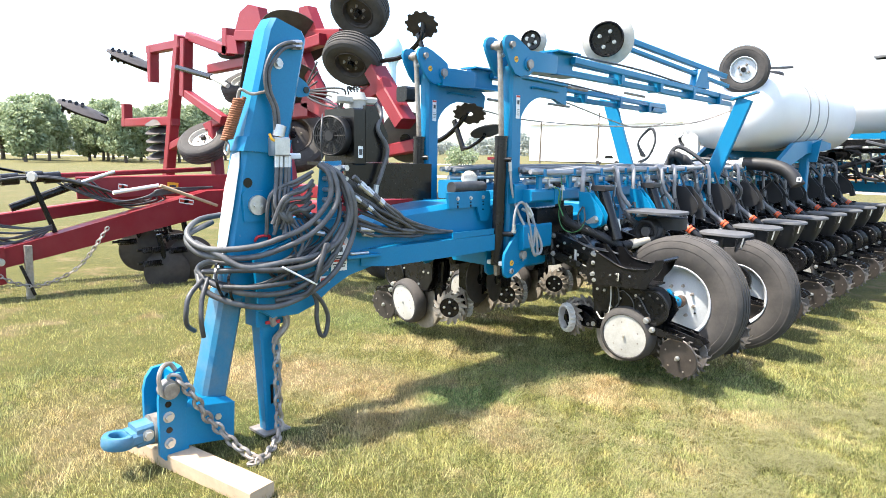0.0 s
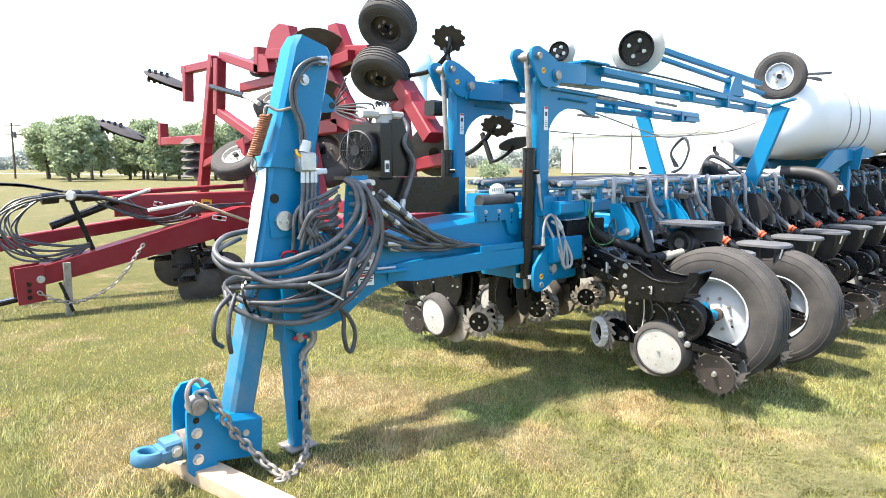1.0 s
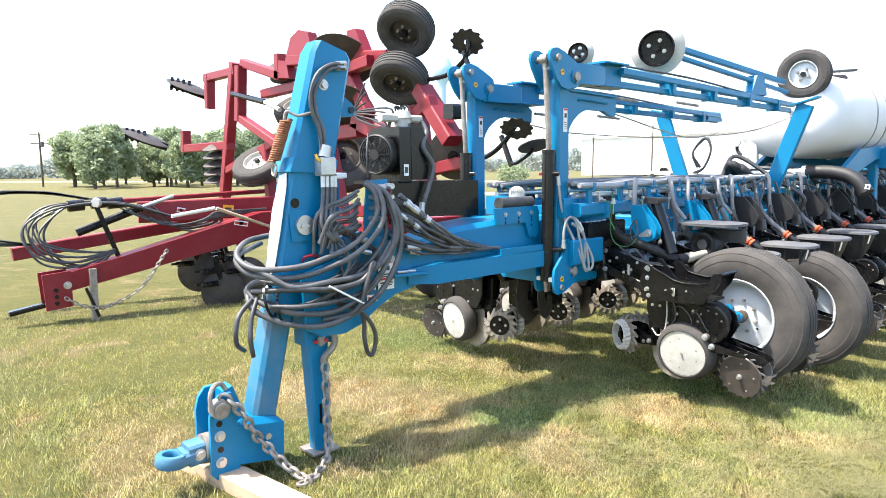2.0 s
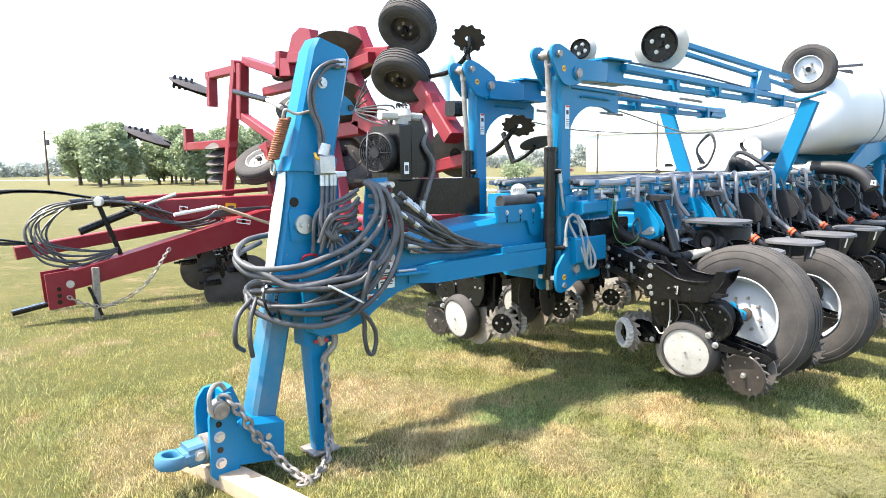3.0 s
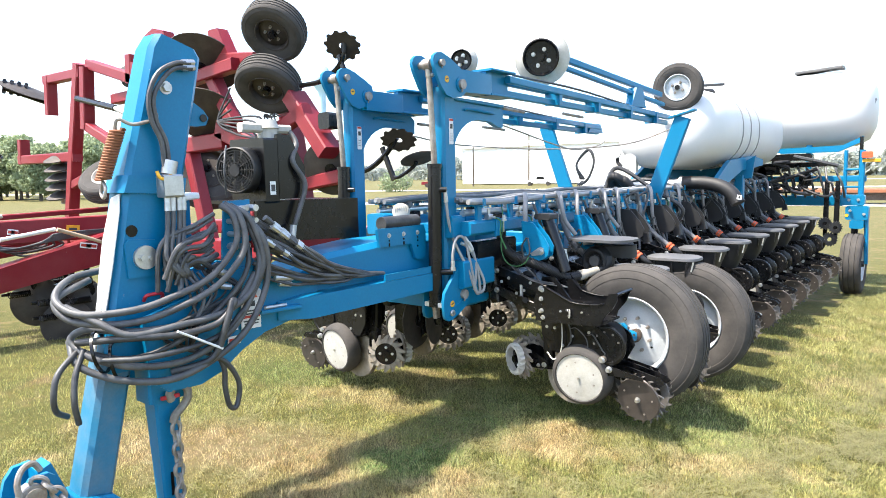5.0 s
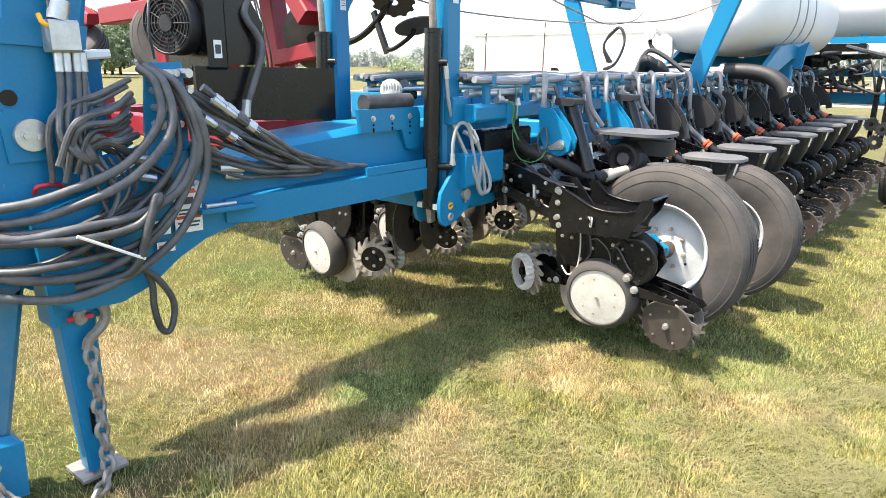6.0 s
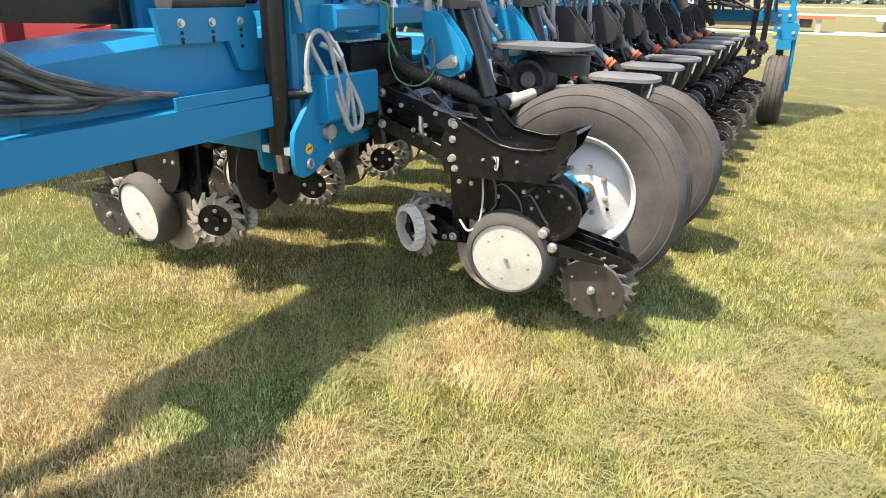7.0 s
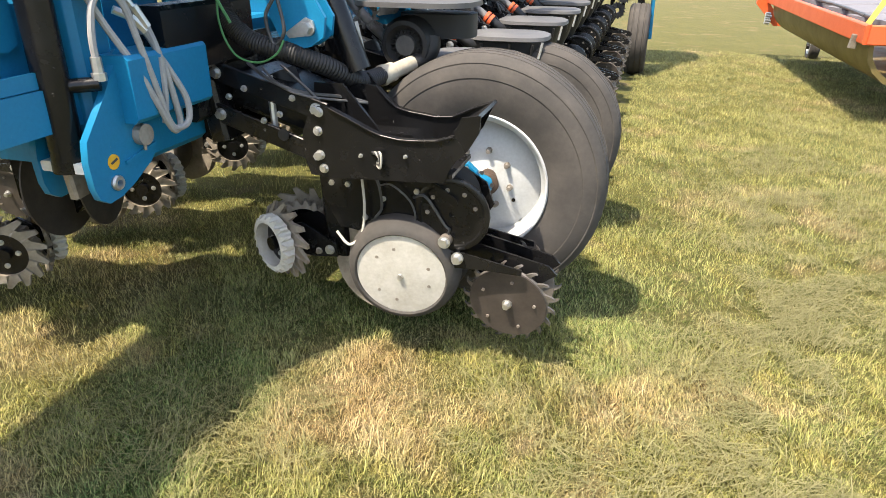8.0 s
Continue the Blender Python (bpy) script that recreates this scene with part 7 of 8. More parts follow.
    bm = B()
    cyl(bm, (-6.93, Y, 2.1), (-6.93, Y, 1.4), 0.03, seg=10)
    part("gang_shaft", bm, STEEL, g)
    for c, ax in (((-7.85, Y, 3.02), (0.36, 0.20, 0.90)), ((-8.23, -0.94, 2.21), (0.33, 0.27, 0.90))):
        g = sub("wing_coulter", t)
        c = Vector(c)
        bm = B()
        disc(bm, c, ax, 0.38, 0.010, 44, 0.05)
        part("blade", bm, RUST, g, "dark steel coulter blade")
        o = c + V(-0.10, -0.26, 0.06)
        for k in range(4):
            bm = B()
            gear(bm, o + V(0.02, 0.05, -0.01) * k * 1.6, (0.34, 0.93, -0.15), 0.03, 0.085 + 0.012 * (k % 2), 0.112, 8, 0.05, lean=0.1)
            part("ribbed_hub", bm, BLACK, g)
        bm = B()
        beam(bm, o, c + V(0.12, 0.30, -0.16), 0.10, 0.12)
        part("arm", bm, BLACK, g)
    # notched coulters with forks
    for c, r, ax, arm in (((-1.20, Y, 2.77), 0.155, (0.35, -0.55, -0.75), [(-1.18, Y, 2.80), (-1.22, Y, 2.64), (-1.45, Y, 2.52), (-1.75, Y, 2.50)]), ((-0.60, Y, 1.97), 0.145, (0.35, -0.5, -0.85), [(-0.62, Y, 1.99), (-0.75, Y, 1.86), (-0.95, Y, 1.75), (-1.25, Y, 1.70)])):
        g = sub("notched_coulter", t)
        bm = B()
        gear(bm, c, ax, 0.03, r * 0.86, r, 11, 0.008, lean=0.2)
        part("blade", bm, RUST, g)
        bm = B()
        hose(bm, arm, 0.022, 8)
        part("fork", bm, BLACK, g)
        bm = B()
        beam(bm, Vector(arm[1]) + V(-0.03, 0, 0.06), Vector(arm[1]) + V(0.09, 0, -0.20), 0.03, 0.045)
        part("shank", bm, BLACK, g)
    g = sub("scraper", t)
    bm = B()
    disc(bm, (-0.40, Y, 1.82), (0.35, -0.1, -0.9), 0.14, 0.008, 28)
    part("blade", bm, RUST, g)
    bm = B()
    hose(bm, [(-0.70, Y, 1.72), (-0.62, Y, 1.68), (-0.45, Y, 1.76), (-0.42, Y, 1.80)], 0.014, 7)
    part("fork", bm, BLACK, g)
    # hydraulics
    for p, q, r, m in (((-5.0, -2.75, 0.98), (-4.95, -2.05, 1.24), 0.045, BLACK), ((-4.95, -2.05, 1.24), (-4.9, -1.7, 1.36), 0.022, ZINC), ((-6.0, Y - 0.1, 2.75), (-5.0, Y - 0.1, 2.55), 0.04, BLACK), ((-5.0, Y - 0.1, 2.55), (-4.6, Y - 0.1, 2.42), 0.03, CREAM), ((-4.65, -1.82, 1.13), (-4.65, -1.30, 1.20), 0.022, PAPER), ((-4.60, -1.30, 1.20), (-4.60, -0.6, 0.93), 0.022, WOOD), ((-4.5, Y, 2.2), (-4.2, Y, 3.0), 0.035, BLACK)):
        c = sub("hydraulic_cylinder", t)
        bm = B()
        cyl(bm, p, q, r, seg=16)
        part("barrel", bm, m, c)
    bm = B()
    lathe(bm, [(0.005, 0.02), (0.05, 0.02), (0.058, 0), (0.05, -0.03), (0.005, -0.03)], (-4.75, -2.59, 1.32), (0.6, -0.7, 0), 24)
    part("pressure_gauge", bm, CREAM, t)
    bm = B()
    beam(bm, (-4.75, -2.59, 1.28), (-4.75, -2.4, 0.7), 0.04, 0.05, up=(0, 1, 0))
    part("hose_post", bm, BLACK, t)
    rnd = random.Random(3)
    for i in range(9):
        bm = B()
        j = lambda q: rnd.uniform(-q, q)
        low = 0.64 + 0.05 * (i % 4)
        far = -3.28 + 0.05 * (i % 5)
        hose(bm, [(-4.72 - 0.03 * i, -1.75, 1.12), (-4.75 - 0.03 * i, -2.30, 1.30 + j(0.02)), (-4.78 - 0.03 * i, -2.72, 1.31 + j(0.025)), (-4.80 - 0.03 * i, far + 0.18, 1.24 + j(0.04)), (-4.78 - 0.02 * i, far - 0.02, 1.04 + j(0.06)), (-4.74, far + 0.10, low + 0.08), (-4.70, far + 0.42, low), (-4.68, -2.45, 0.76 + 0.02 * (i % 3))], rnd.choice((0.008, 0.010, 0.012)), 7, 8)
        part("hose", bm, HOSE, t)
    for i in range(5):
        bm = B()
        j = lambda q: rnd.uniform(-q, q)
        hose(bm, [(-5.5, -2.5 + j(0.05), 1.34), (-5.5, -2.95, 1.42 + j(0.02)), (-5.5, -3.35 - 0.04 * i, 1.44 + j(0.02)), (-5.5, -3.70 - 0.05 * i, 1.30), (-5.5, -3.78, 1.05 - 0.05 * i), (-5.5, -3.5, 0.90 + j(0.05)), (-5.5, -3.1, 0.84)], 0.013, 7, 8)
        part("hose", bm, HOSE, t)
    for y, z in ((-2.45, 1.30), (-2.85, 1.29), (-2.62, 1.31)):
        bm = B()
        cyl(bm, (-4.86, y, z), (-4.86, y + 0.16, z + 0.01), 0.062, seg=12)
        part("hose_wrap", bm, BLACK, t)
    for i in range(7):
        bm = B()
        hose(bm, [(-5.0, -2.3 + 0.06 * i, 1.26), (-4.85, -2.2 + 0.1 * i, 1.18 - 0.04 * i), (-4.75, -1.8 + 0.1 * i, 1.02), (-4.7, -1.3, 1.08 + 0.01 * i), (-4.7, -0.6, 1.16)], 0.012, 7, 8)
        part("hose", bm, HOSE, t)
    for i in range(4):
        bm = B()
        x = -2.15 + 0.05 * i
        hose(bm, [(x, Y - 0.05, 2.25), (x + 0.05 + rnd.uniform(-0.1, 0.1), Y - 0.15, 2.25), (x + 0.15, Y - 0.15, 2.05 + rnd.uniform(-0.1, 0.1)), (x + 0.2, Y - 0.1, 1.7), (x + 0.1, Y, 1.4)], 0.008, 7, 8)
        part("hose", bm, HOSE, t)
    for i in range(5):
        bm = B()
        hose(bm, [(-2.6, Y - 0.15, 2.55 - 0.1 * i), (-2.75, Y - 0.2, 2.25), (-2.5 + 0.1 * i, Y - 0.2, 2.12 + 0.03 * i), (-2.2, Y - 0.15, 2.05)], 0.010, 7, 8)
        part("hose", bm, HOSE, t)
    bm = B()
    box(bm, (-1.40, Y, 2.17), (0.14, 0.12, 0.14), 0.02)
    part("black_box", bm, BLACK, t)
    for y, z, w in ((-1.0, 1.0, 0.18), (-1.6, 1.18, 0.10)):
        sticker(t, (-4.585 if w > 0.15 else -4.95, y, z), (1, 0, 0), (0, 0.2, 1), w, 0.06, [(0.5, 0.9, 0.5, RED_INK), (0.5, 0.3, 0.7, DARK_INK)])
    sticker(t, (-4.95, -1.0, 1.17), (1, 0, 0), (0, 0.1, 1), 0.14, 0.09, [(0.5, 0.6, 0.3, DARK_INK)], YELLOW, label="yellow warning sticker")
    return t


red_machine()
for c, ax, R, w, lab in (((-1.98, -0.38, 3.00), (0.30, -0.62, -0.62), 0.285, 0.20, "black ribbed tyre raised high on the folded red wing"), ((-2.05, -0.42, 2.53), (0.30, -0.55, -0.72), 0.292, 0.21, "worn ribbed tyre with a rusty rim on the folded red wing"),
                         ((-5.06, 0.1, 3.01), (0.2, -0.3, 0.9), 0.36, 0.22, "tyre lying flat on top of the folded red wing"), ((-5.25, -0.4, 1.72), (0.3, -0.5, 0.7), 0.36, 0.22, "tyre tilted beside the red post"), ((-3.62, -0.1, 1.78), (0.75, -0.45, 0.35), 0.42, 0.26, "dusty tyre behind the oil cooler"), ((-5.2, 0.2, 2.50), (0.2, -0.5, 0.85), 0.34, 0.22, "tyre lying in the folded red frame")):
    t = thing("implement_wheel", lab, "wheel", "red machine wheels", at=c)
    tyre((0, 0, 0), ax, R, R * 0.52, w, RUBBER, CREAM if lab[0] == "t" else RUST, t, dish=0.05, seg=44, grooves=4, lugs=5, hub=0.04)
    bm = B()
    a = Vector(ax).normalized()
    cyl(bm, -a * 0.05, -a * 0.30, 0.05, seg=14)
    part("axle_stub", bm, RED, t)
# ground wheels that carry the red machine
for x, y in ((-5.6, 1.2), (-3.4, 1.2)):
    t = thing("implement_wheel", "ground wheel under the red tillage machine", "wheel", "red machine wheels", at=(x, y, ground_z(x, y) + 0.395))
    tyre((0, 0, 0), (1, 0, 0), 0.40, 0.21, 0.28, RUBBER, CREAM, t, seg=44)
# ---- orange machine behind the camera's turn ----
OLIVE = material("olive_skid_steel", (0.16, 0.12, 0.04), (0.10, 0.075, 0.03), rough=0.4, metal=0.3, scale=4, bump=0.08)
ORANGE_PAINT = material("orange_paint", (0.55, 0.085, 0.02), (0.48, 0.10, 0.04), rough=0.4, scale=4, bump=0.05)
CANVAS = material("grey_canvas", (0.13, 0.128, 0.145), (0.20, 0.195, 0.21), rough=0.85, scale=6, bump=0.2)
WEB = material("yellow_webbing", (0.62, 0.48, 0.09), (0.5, 0.4, 0.1), rough=0.8, scale=20, bump=0.3)


def mower_deck():
    t = thing("hay_header", "orange farm header with an olive belly pan on the lawn", "farm header")
    y0, y1 = 4.72, 9.6
    for p, q in (((3.62, y0, 0.68), (3.46, y1, 0.68)), ((5.4, y0, 0.68), (5.3, y1, 0.68))):
        bm = B()
        beam(bm, p, q, 0.07, 0.17, r=0.01)
        part("side_rail", bm, ORANGE_PAINT, t)
    for y, x0 in ((y0, 3.62), (y1, 3.46)):
        bm = B()
        beam(bm, (x0, y, 0.68), (5.4, y, 0.68), 0.07, 0.17, r=0.01)
        part("end_rail", bm, ORANGE_PAINT, t)
    n = 14
    bm = B()
    rings = []
    for y, xo in ((y0 + 0.06, 0.0), (y1 - 0.2, -0.16)):
        rings.append(ring(bm, [(3.66 + xo + 0.85 * (1 - math.cos(math.pi * i / n)), y, 0.60 - 0.50 * math.sin(math.pi * i / n) ** 0.8) for i in range(n + 1)] + [(3.70 + xo + 0.80 * (1 + math.cos(math.pi * i / n)), y, 0.61 - 0.46 * math.sin(math.pi * i / n) ** 0.8) for i in range(n + 1)]))
    skin(bm, rings)
    part("belly_pan", bm, OLIVE, t)
    for k in range(4):
        bm = B()
        y = y0 + 0.45 + 1.05 * k
        beam(bm, (3.72, y, 0.735), (5.3, y + 0.5, 0.77), 0.80, 0.10, r=0.045)
        part("canvas_fold", bm, CANVAS, t)
    for dy in (0.0, 0.25):
        bm = B()
        hose(bm, [(3.70, y0 + 0.3 + dy, 0.80), (3.72, y0 + 1.8, 0.80), (3.62, y0 + 4.0, 0.79)], 0.018, 7)
        part("hose", bm, HOSE, t)
    bm = B()
    beam(bm, (3.585, y0 + 0.22, 0.60), (3.78, y0 + 0.26, 1.02), 0.05, 0.008, up=(0, 1, 0), r=0.002)
    part("ratchet_strap", bm, WEB, t, "yellow ratchet strap")
    bm = B()
    beam(bm, (3.575, y0 + 0.20, 0.66), (3.565, y0 + 0.22, 0.54), 0.07, 0.05, up=(0, 1, 0))
    part("ratchet", bm, STEEL, t)
    bm = B()
    plate(bm, [(x, y1, z) for x, z in ((3.30, 0.95), (3.40, 0.95), (3.44, 0.62), (3.66, 0.36), (3.84, 0.36), (3.84, 0.26), (3.58, 0.26), (3.28, 0.58))], (0, 0.10, 0))
    part("end_bracket", bm, ORANGE_PAINT, t)
    for i in range(5):
        bm = B()
        cyl(bm, (3.50 + 0.02 * (i % 2), y1 - 0.08, 0.30 + 0.035 * i), (3.43, y1 - 0.10, 0.31 + 0.035 * i), 0.022, seg=10)
        part("fitting", bm, ZINC, t)
    return t


mower_deck()
for x, y in ((4.25, 9.75), (4.9, 5.0)):
    t = thing("header_wheel", "small rubber wheel with a white rim under the header", "wheel", "header wheels", at=(x, y, ground_z(x, y) + 0.19))
    tyre((0, 0, 0), (-1, 0, 0), 0.195, 0.11, 0.15, RUBBER, WHITE, t, 0.02, 32)


# ---- background ----
def leaf_mat(name, a, c):
    m = bpy.data.materials.new(name)
    m.use_nodes = True
    n, l = m.node_tree.nodes, m.node_tree.links
    b = n["Principled BSDF"]
    g = n.new("ShaderNodeNewGeometry")
    mix = n.new("ShaderNodeMix")
    mix.data_type = "RGBA"
    mix.inputs[6].default_value, mix.inputs[7].default_value = (*a, 1), (*c, 1)
    l.new(g.outputs["Random Per Island"], mix.inputs[0])
    l.new(mix.outputs[2], b.inputs["Base Color"])
    b.inputs["Roughness"].default_value = 0.7
    tr, mx = n.new("ShaderNodeBsdfTranslucent"), n.new("ShaderNodeMixShader")
    mx.inputs[0].default_value = 0.4
    l.new(mix.outputs[2], tr.inputs["Color"])
    l.new(b.outputs[0], mx.inputs[1])
    l.new(tr.outputs[0], mx.inputs[2])
    l.new(mx.outputs[0], n["Material Output"].inputs["Surface"])
    return m


# Leaf colours are lightened, the far ones greyed too, to stand in for haze.
LEAF = leaf_mat("hazed_tree_leaves", (0.20, 0.255, 0.13), (0.36, 0.41, 0.25))
LEAF_HAZED = leaf_mat("hazed_far_leaves", (0.30, 0.33, 0.29), (0.40, 0.43, 0.39))
BARK = material("bark", (0.12, 0.09, 0.065), (0.07, 0.055, 0.04), rough=0.9, scale=3, fine=20, bump=0.4)


def leaves(name, centres, size, seed, mat, parent=None):
    """Many small leaf clumps, each a bent two-face leaf spray, as one mesh."""
    r = np.random.RandomState(seed)
    c = np.asarray(centres)
    n = len(c)
    a = r.normal(size=(n, 3))
    a /= np.linalg.norm(a, axis=1)[:, None]
    b = np.cross(a, r.normal(size=(n, 3)))
    b /= np.linalg.norm(b, axis=1)[:, None]
    s = size * r.uniform(0.6, 1.3, (n, 1))
    k = np.cross(a, b) * s * 0.35
    v = np.stack([c - a * s, c - b * s * 0.6 + k, c + b * s * 0.6 + k, c + a * s * 0.9], 1).reshape(-1, 3)
    f = np.arange(n)[:, None] * 4
    faces = np.concatenate([np.stack([f[:, 0], f[:, 0] + 1, f[:, 0] + 2], 1), np.stack([f[:, 0] + 1, f[:, 0] + 3, f[:, 0] + 2], 1)])
    me = bpy.data.meshes.new(name)
    me.from_pydata(v.tolist(), [], faces.tolist())
    me.materials.append(mat)
    ob = new(name, me)
    ob.parent = parent
    return ob


def tree(h, spread, seed):
    t = thing("tree", "broad-leaved tree in full summer leaf on the far lawn", "tree", "grove")
    rnd = random.Random(seed)
    bm = B()
    top = V(rnd.uniform(-0.3, 0.3), rnd.uniform(-0.3, 0.3), h * 0.8)
    line = [V(0, 0, -0.2), V(0.05, 0, h * 0.25), V(top.x * 0.6, top.y * 0.5, h * 0.5), top]
    for p, q, r0, r1 in zip(line, line[1:], (0.22, 0.16, 0.09), (0.16, 0.09, 0.03)):
        cyl(bm, p, q, r0, r1, 9)
    tips = []
    for i in range(16):
        k = rnd.uniform(0.28, 0.75)
        a = rnd.uniform(0, 6.28)
        p = V(top.x * k, top.y * k, h * k)
        q = p + V(math.cos(a), math.sin(a), rnd.uniform(0.3, 0.9)) * spread * rnd.uniform(0.5, 0.95) * (1.1 - 0.5 * k)
        cyl(bm, p, q, 0.06, 0.02, 6)
        tips.append(q)
    part("trunk", bm, BARK, t)
    r = np.random.RandomState(seed)
    cs = []
    blobs = [(V(q.x, q.y, q.z), rnd.uniform(0.7, 1.25)) for q in tips]
    for i in range(30):
        k = rnd.uniform(0.24, 1.0)
        a = rnd.uniform(0, 6.28)
        w = spread * (1.0 - abs(k - 0.55) * 1.3) * rnd.uniform(0.2, 0.9)
        blobs.append((V(math.cos(a) * w, math.sin(a) * w, h * k * 0.95), rnd.uniform(0.8, 1.4)))
    for c, q in blobs:
        d = r.normal(size=(110, 3))
        d /= np.linalg.norm(d, axis=1)[:, None]
        d *= (r.uniform(0.45, 1.0, (110, 1)) ** 0.5) * q * np.array([1.0, 1.0, 0.75])
        cs.append(np.array(c) + d)
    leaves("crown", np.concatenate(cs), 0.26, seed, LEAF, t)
    return t


kinds = [tree(7.9, 2.9, 1), tree(7.2, 2.7, 2), tree(8.6, 2.5, 3), tree(6.4, 2.9, 4)]
rnd = random.Random(9)
spots = []
for i in range(44):
    a = -0.05 + 0.58 * i / 43
    d = rnd.uniform(88, 128)
    q = (-math.cos(a) * d + 3, -4.5 + math.sin(a) * d + rnd.uniform(-3, 3) + 13)
    if q[1] > 0.2 * -q[0] - 4.0:
        spots.append(q)
for i, (x, y) in enumerate(spots):
    m = pose(x, y, ground_z(x, y), 0, 0, rnd.uniform(0, 360))
    if i < 4:
        kinds[i].matrix_basis = m
    else:
        copy_thing(kinds[i % 4], m)
t = thing("bush", "rounded green bush beside the road", "bush", at=(-57.9, 61.5, ground_z(-57.9, 61.5)))
r = np.random.RandomState(77)
d = r.normal(size=(900, 3))
d /= np.linalg.norm(d, axis=1)[:, None]
d *= (r.uniform(0.3, 1, (900, 1)) ** 0.5) * np.array([2.2, 2.2, 1.3]) * (1 + 0.25 * np.sin(d[:, :1] * 9))
leaves("crown", d + np.array([0, 0, 1.25]), 0.2, 5, LEAF, t)
bm = B()
cyl(bm, (0, 0, -0.1), (0, 0, 1.2), 0.08, 0.03, 8)
part("stem", bm, BARK, t)

# woods along the horizon
r = np.random.RandomState(12)
cs = []
for az0, az1, dist, hh, n in ((-1.62, -0.80, 330, 9, 12000), (-0.80, 0.30, 300, 9.5, 16000), (-0.62, -0.45, 240, 8, 2600), (-0.12, 0.25, 210, 9, 8000)):
    az = r.uniform(az0, az1, n)
    base = dist * (1 + 0.05 * np.sin(az * 23))
    top = hh * (0.75 + 0.25 * np.sin(az * 61 + 1) * np.sin(az * 23) + 0.12 * np.sin(az * 170))
    z = top * r.uniform(0.0, 1, n) ** 0.7
    rad = base + r.uniform(-8, 8, n)
    cs.append(np.stack([np.sin(az) * rad, np.cos(az) * rad, z - 0.3], 1))
tagged(leaves("far_woods", np.concatenate(cs), 1.0, 6, LEAF_HAZED), "belt of trees along the horizon, haze in the leaf colour", "woods", kind="stuff")

GRAVEL = material("pale_gravel", (0.52, 0.48, 0.42), (0.42, 0.38, 0.32), rough=0.95, scale=0.4, fine=8, bump=0.3)
CONCRETE = material("pale_wall", (0.74, 0.74, 0.72), (0.66, 0.66, 0.64), rough=0.7, scale=0.5, fine=5)


def strip(name, label, pts, w, mat, lift=0.03):
    bm = B()
    line = smooth_path([V(*p, 0) for p in pts], 10)
    rings = []
    for i, p in enumerate(line):
        d = (line[min(i + 1, len(line) - 1)] - line[max(i - 1, 0)]).normalized()
        s = V(-d.y, d.x, 0)
        a, c = p - s * w / 2, p + s * w / 2
        rings.append(ring(bm, [(a.x, a.y, ground_z(a.x, a.y) - 0.05), (c.x, c.y, ground_z(c.x, c.y) - 0.05), (c.x, c.y, ground_z(c.x, c.y) + lift), (a.x, a.y, ground_z(a.x, a.y) + lift)]))
    skin(bm, rings)
    return tagged(part(name, bm, mat), label, "road", kind="structure")


strip("road", "pale gravel road beyond the lawn", [(-190, 20), (-120, 48), (-60, 68), (0, 78), (60, 84)], 5.0, GRAVEL)
strip("pavement", "pale concrete yard strip", [(-34, 31), (-12, 36), (8, 38), (30, 39)], 3.2, GRAVEL)
strip("road", "far pale farm road", [(-80, 120), (-20, 132), (60, 138)], 5.0, GRAVEL)

t = thing("warehouse", "long low white warehouse across the road", "building")
for c, s in (((-60, 118, 3.6), (46, 16, 7.6)), ((-36, 122, 2.6), (14, 14, 5.6))):
    bm = B()
    box(bm, c, s, 0.05)
    part("wall", bm, CONCRETE, t)
    bm = B()
    x, y, z = c
    w, d, h = s
    plate(bm, [(x, y - d / 2 - 0.4, z + h / 2), (x, y, z + h / 2 + 1.5), (x, y + d / 2 + 0.4, z + h / 2), (x, y + d / 2 + 0.4, z + h / 2 - 0.2), (x, y - d / 2 - 0.4, z + h / 2 - 0.2)], (w + 0.8, 0, 0))
    part("roof", bm, CONCRETE, t)
    for i in range(3):
        bm = B()
        box(bm, (x - w * 0.33 + w * 0.30 * i, y - d / 2 - 0.03, 1.9), (w * 0.09, 0.08, 3.4), 0.01)
        part("door", bm, CREAM, t)


def pickup(x, y, rz, paint, label):
    t = thing("pickup_truck", label, "truck", "parked trucks", at=(x, y, ground_z(x, y)))
    t.rotation_euler = (0, 0, rz)
    bm = B()
    plate(bm, [(a, 0, z) for a, z in ((-2.6, 0.5), (-2.6, 1.0), (-0.7, 1.05), (-0.4, 1.7), (0.8, 1.7), (1.3, 1.1), (2.5, 0.98), (2.6, 0.5))], (0, 1.8, 0))
    part("body", bm, paint, t)
    for s in (-1, 1):
        bm = B()
        plate(bm, [(a, s * 0.905, z) for a, z in ((-0.45, 1.1), (-0.30, 1.58), (0.72, 1.58), (1.1, 1.12))], (0, 0.02, 0))
        part("window", bm, BLACK, t)
        for a in (-1.6, 1.6):
            bm = B()
            cyl(bm, (a, s * 0.75, 0.36), (a, s * 0.95, 0.36), 0.36, seg=18)
            part("wheel", bm, RUBBER, t)


pickup(-57, 98, 0.4, CONCRETE, "white pickup truck parked by the warehouse")
pickup(-48, 100, 0.5, CONCRETE, "white pickup truck parked by the warehouse")
pickup(-74, 90, 0.5, RED, "red pickup truck parked across the road")
pickup(-80, 86, 0.2, HOSE_GREY, "grey pickup truck parked across the road")

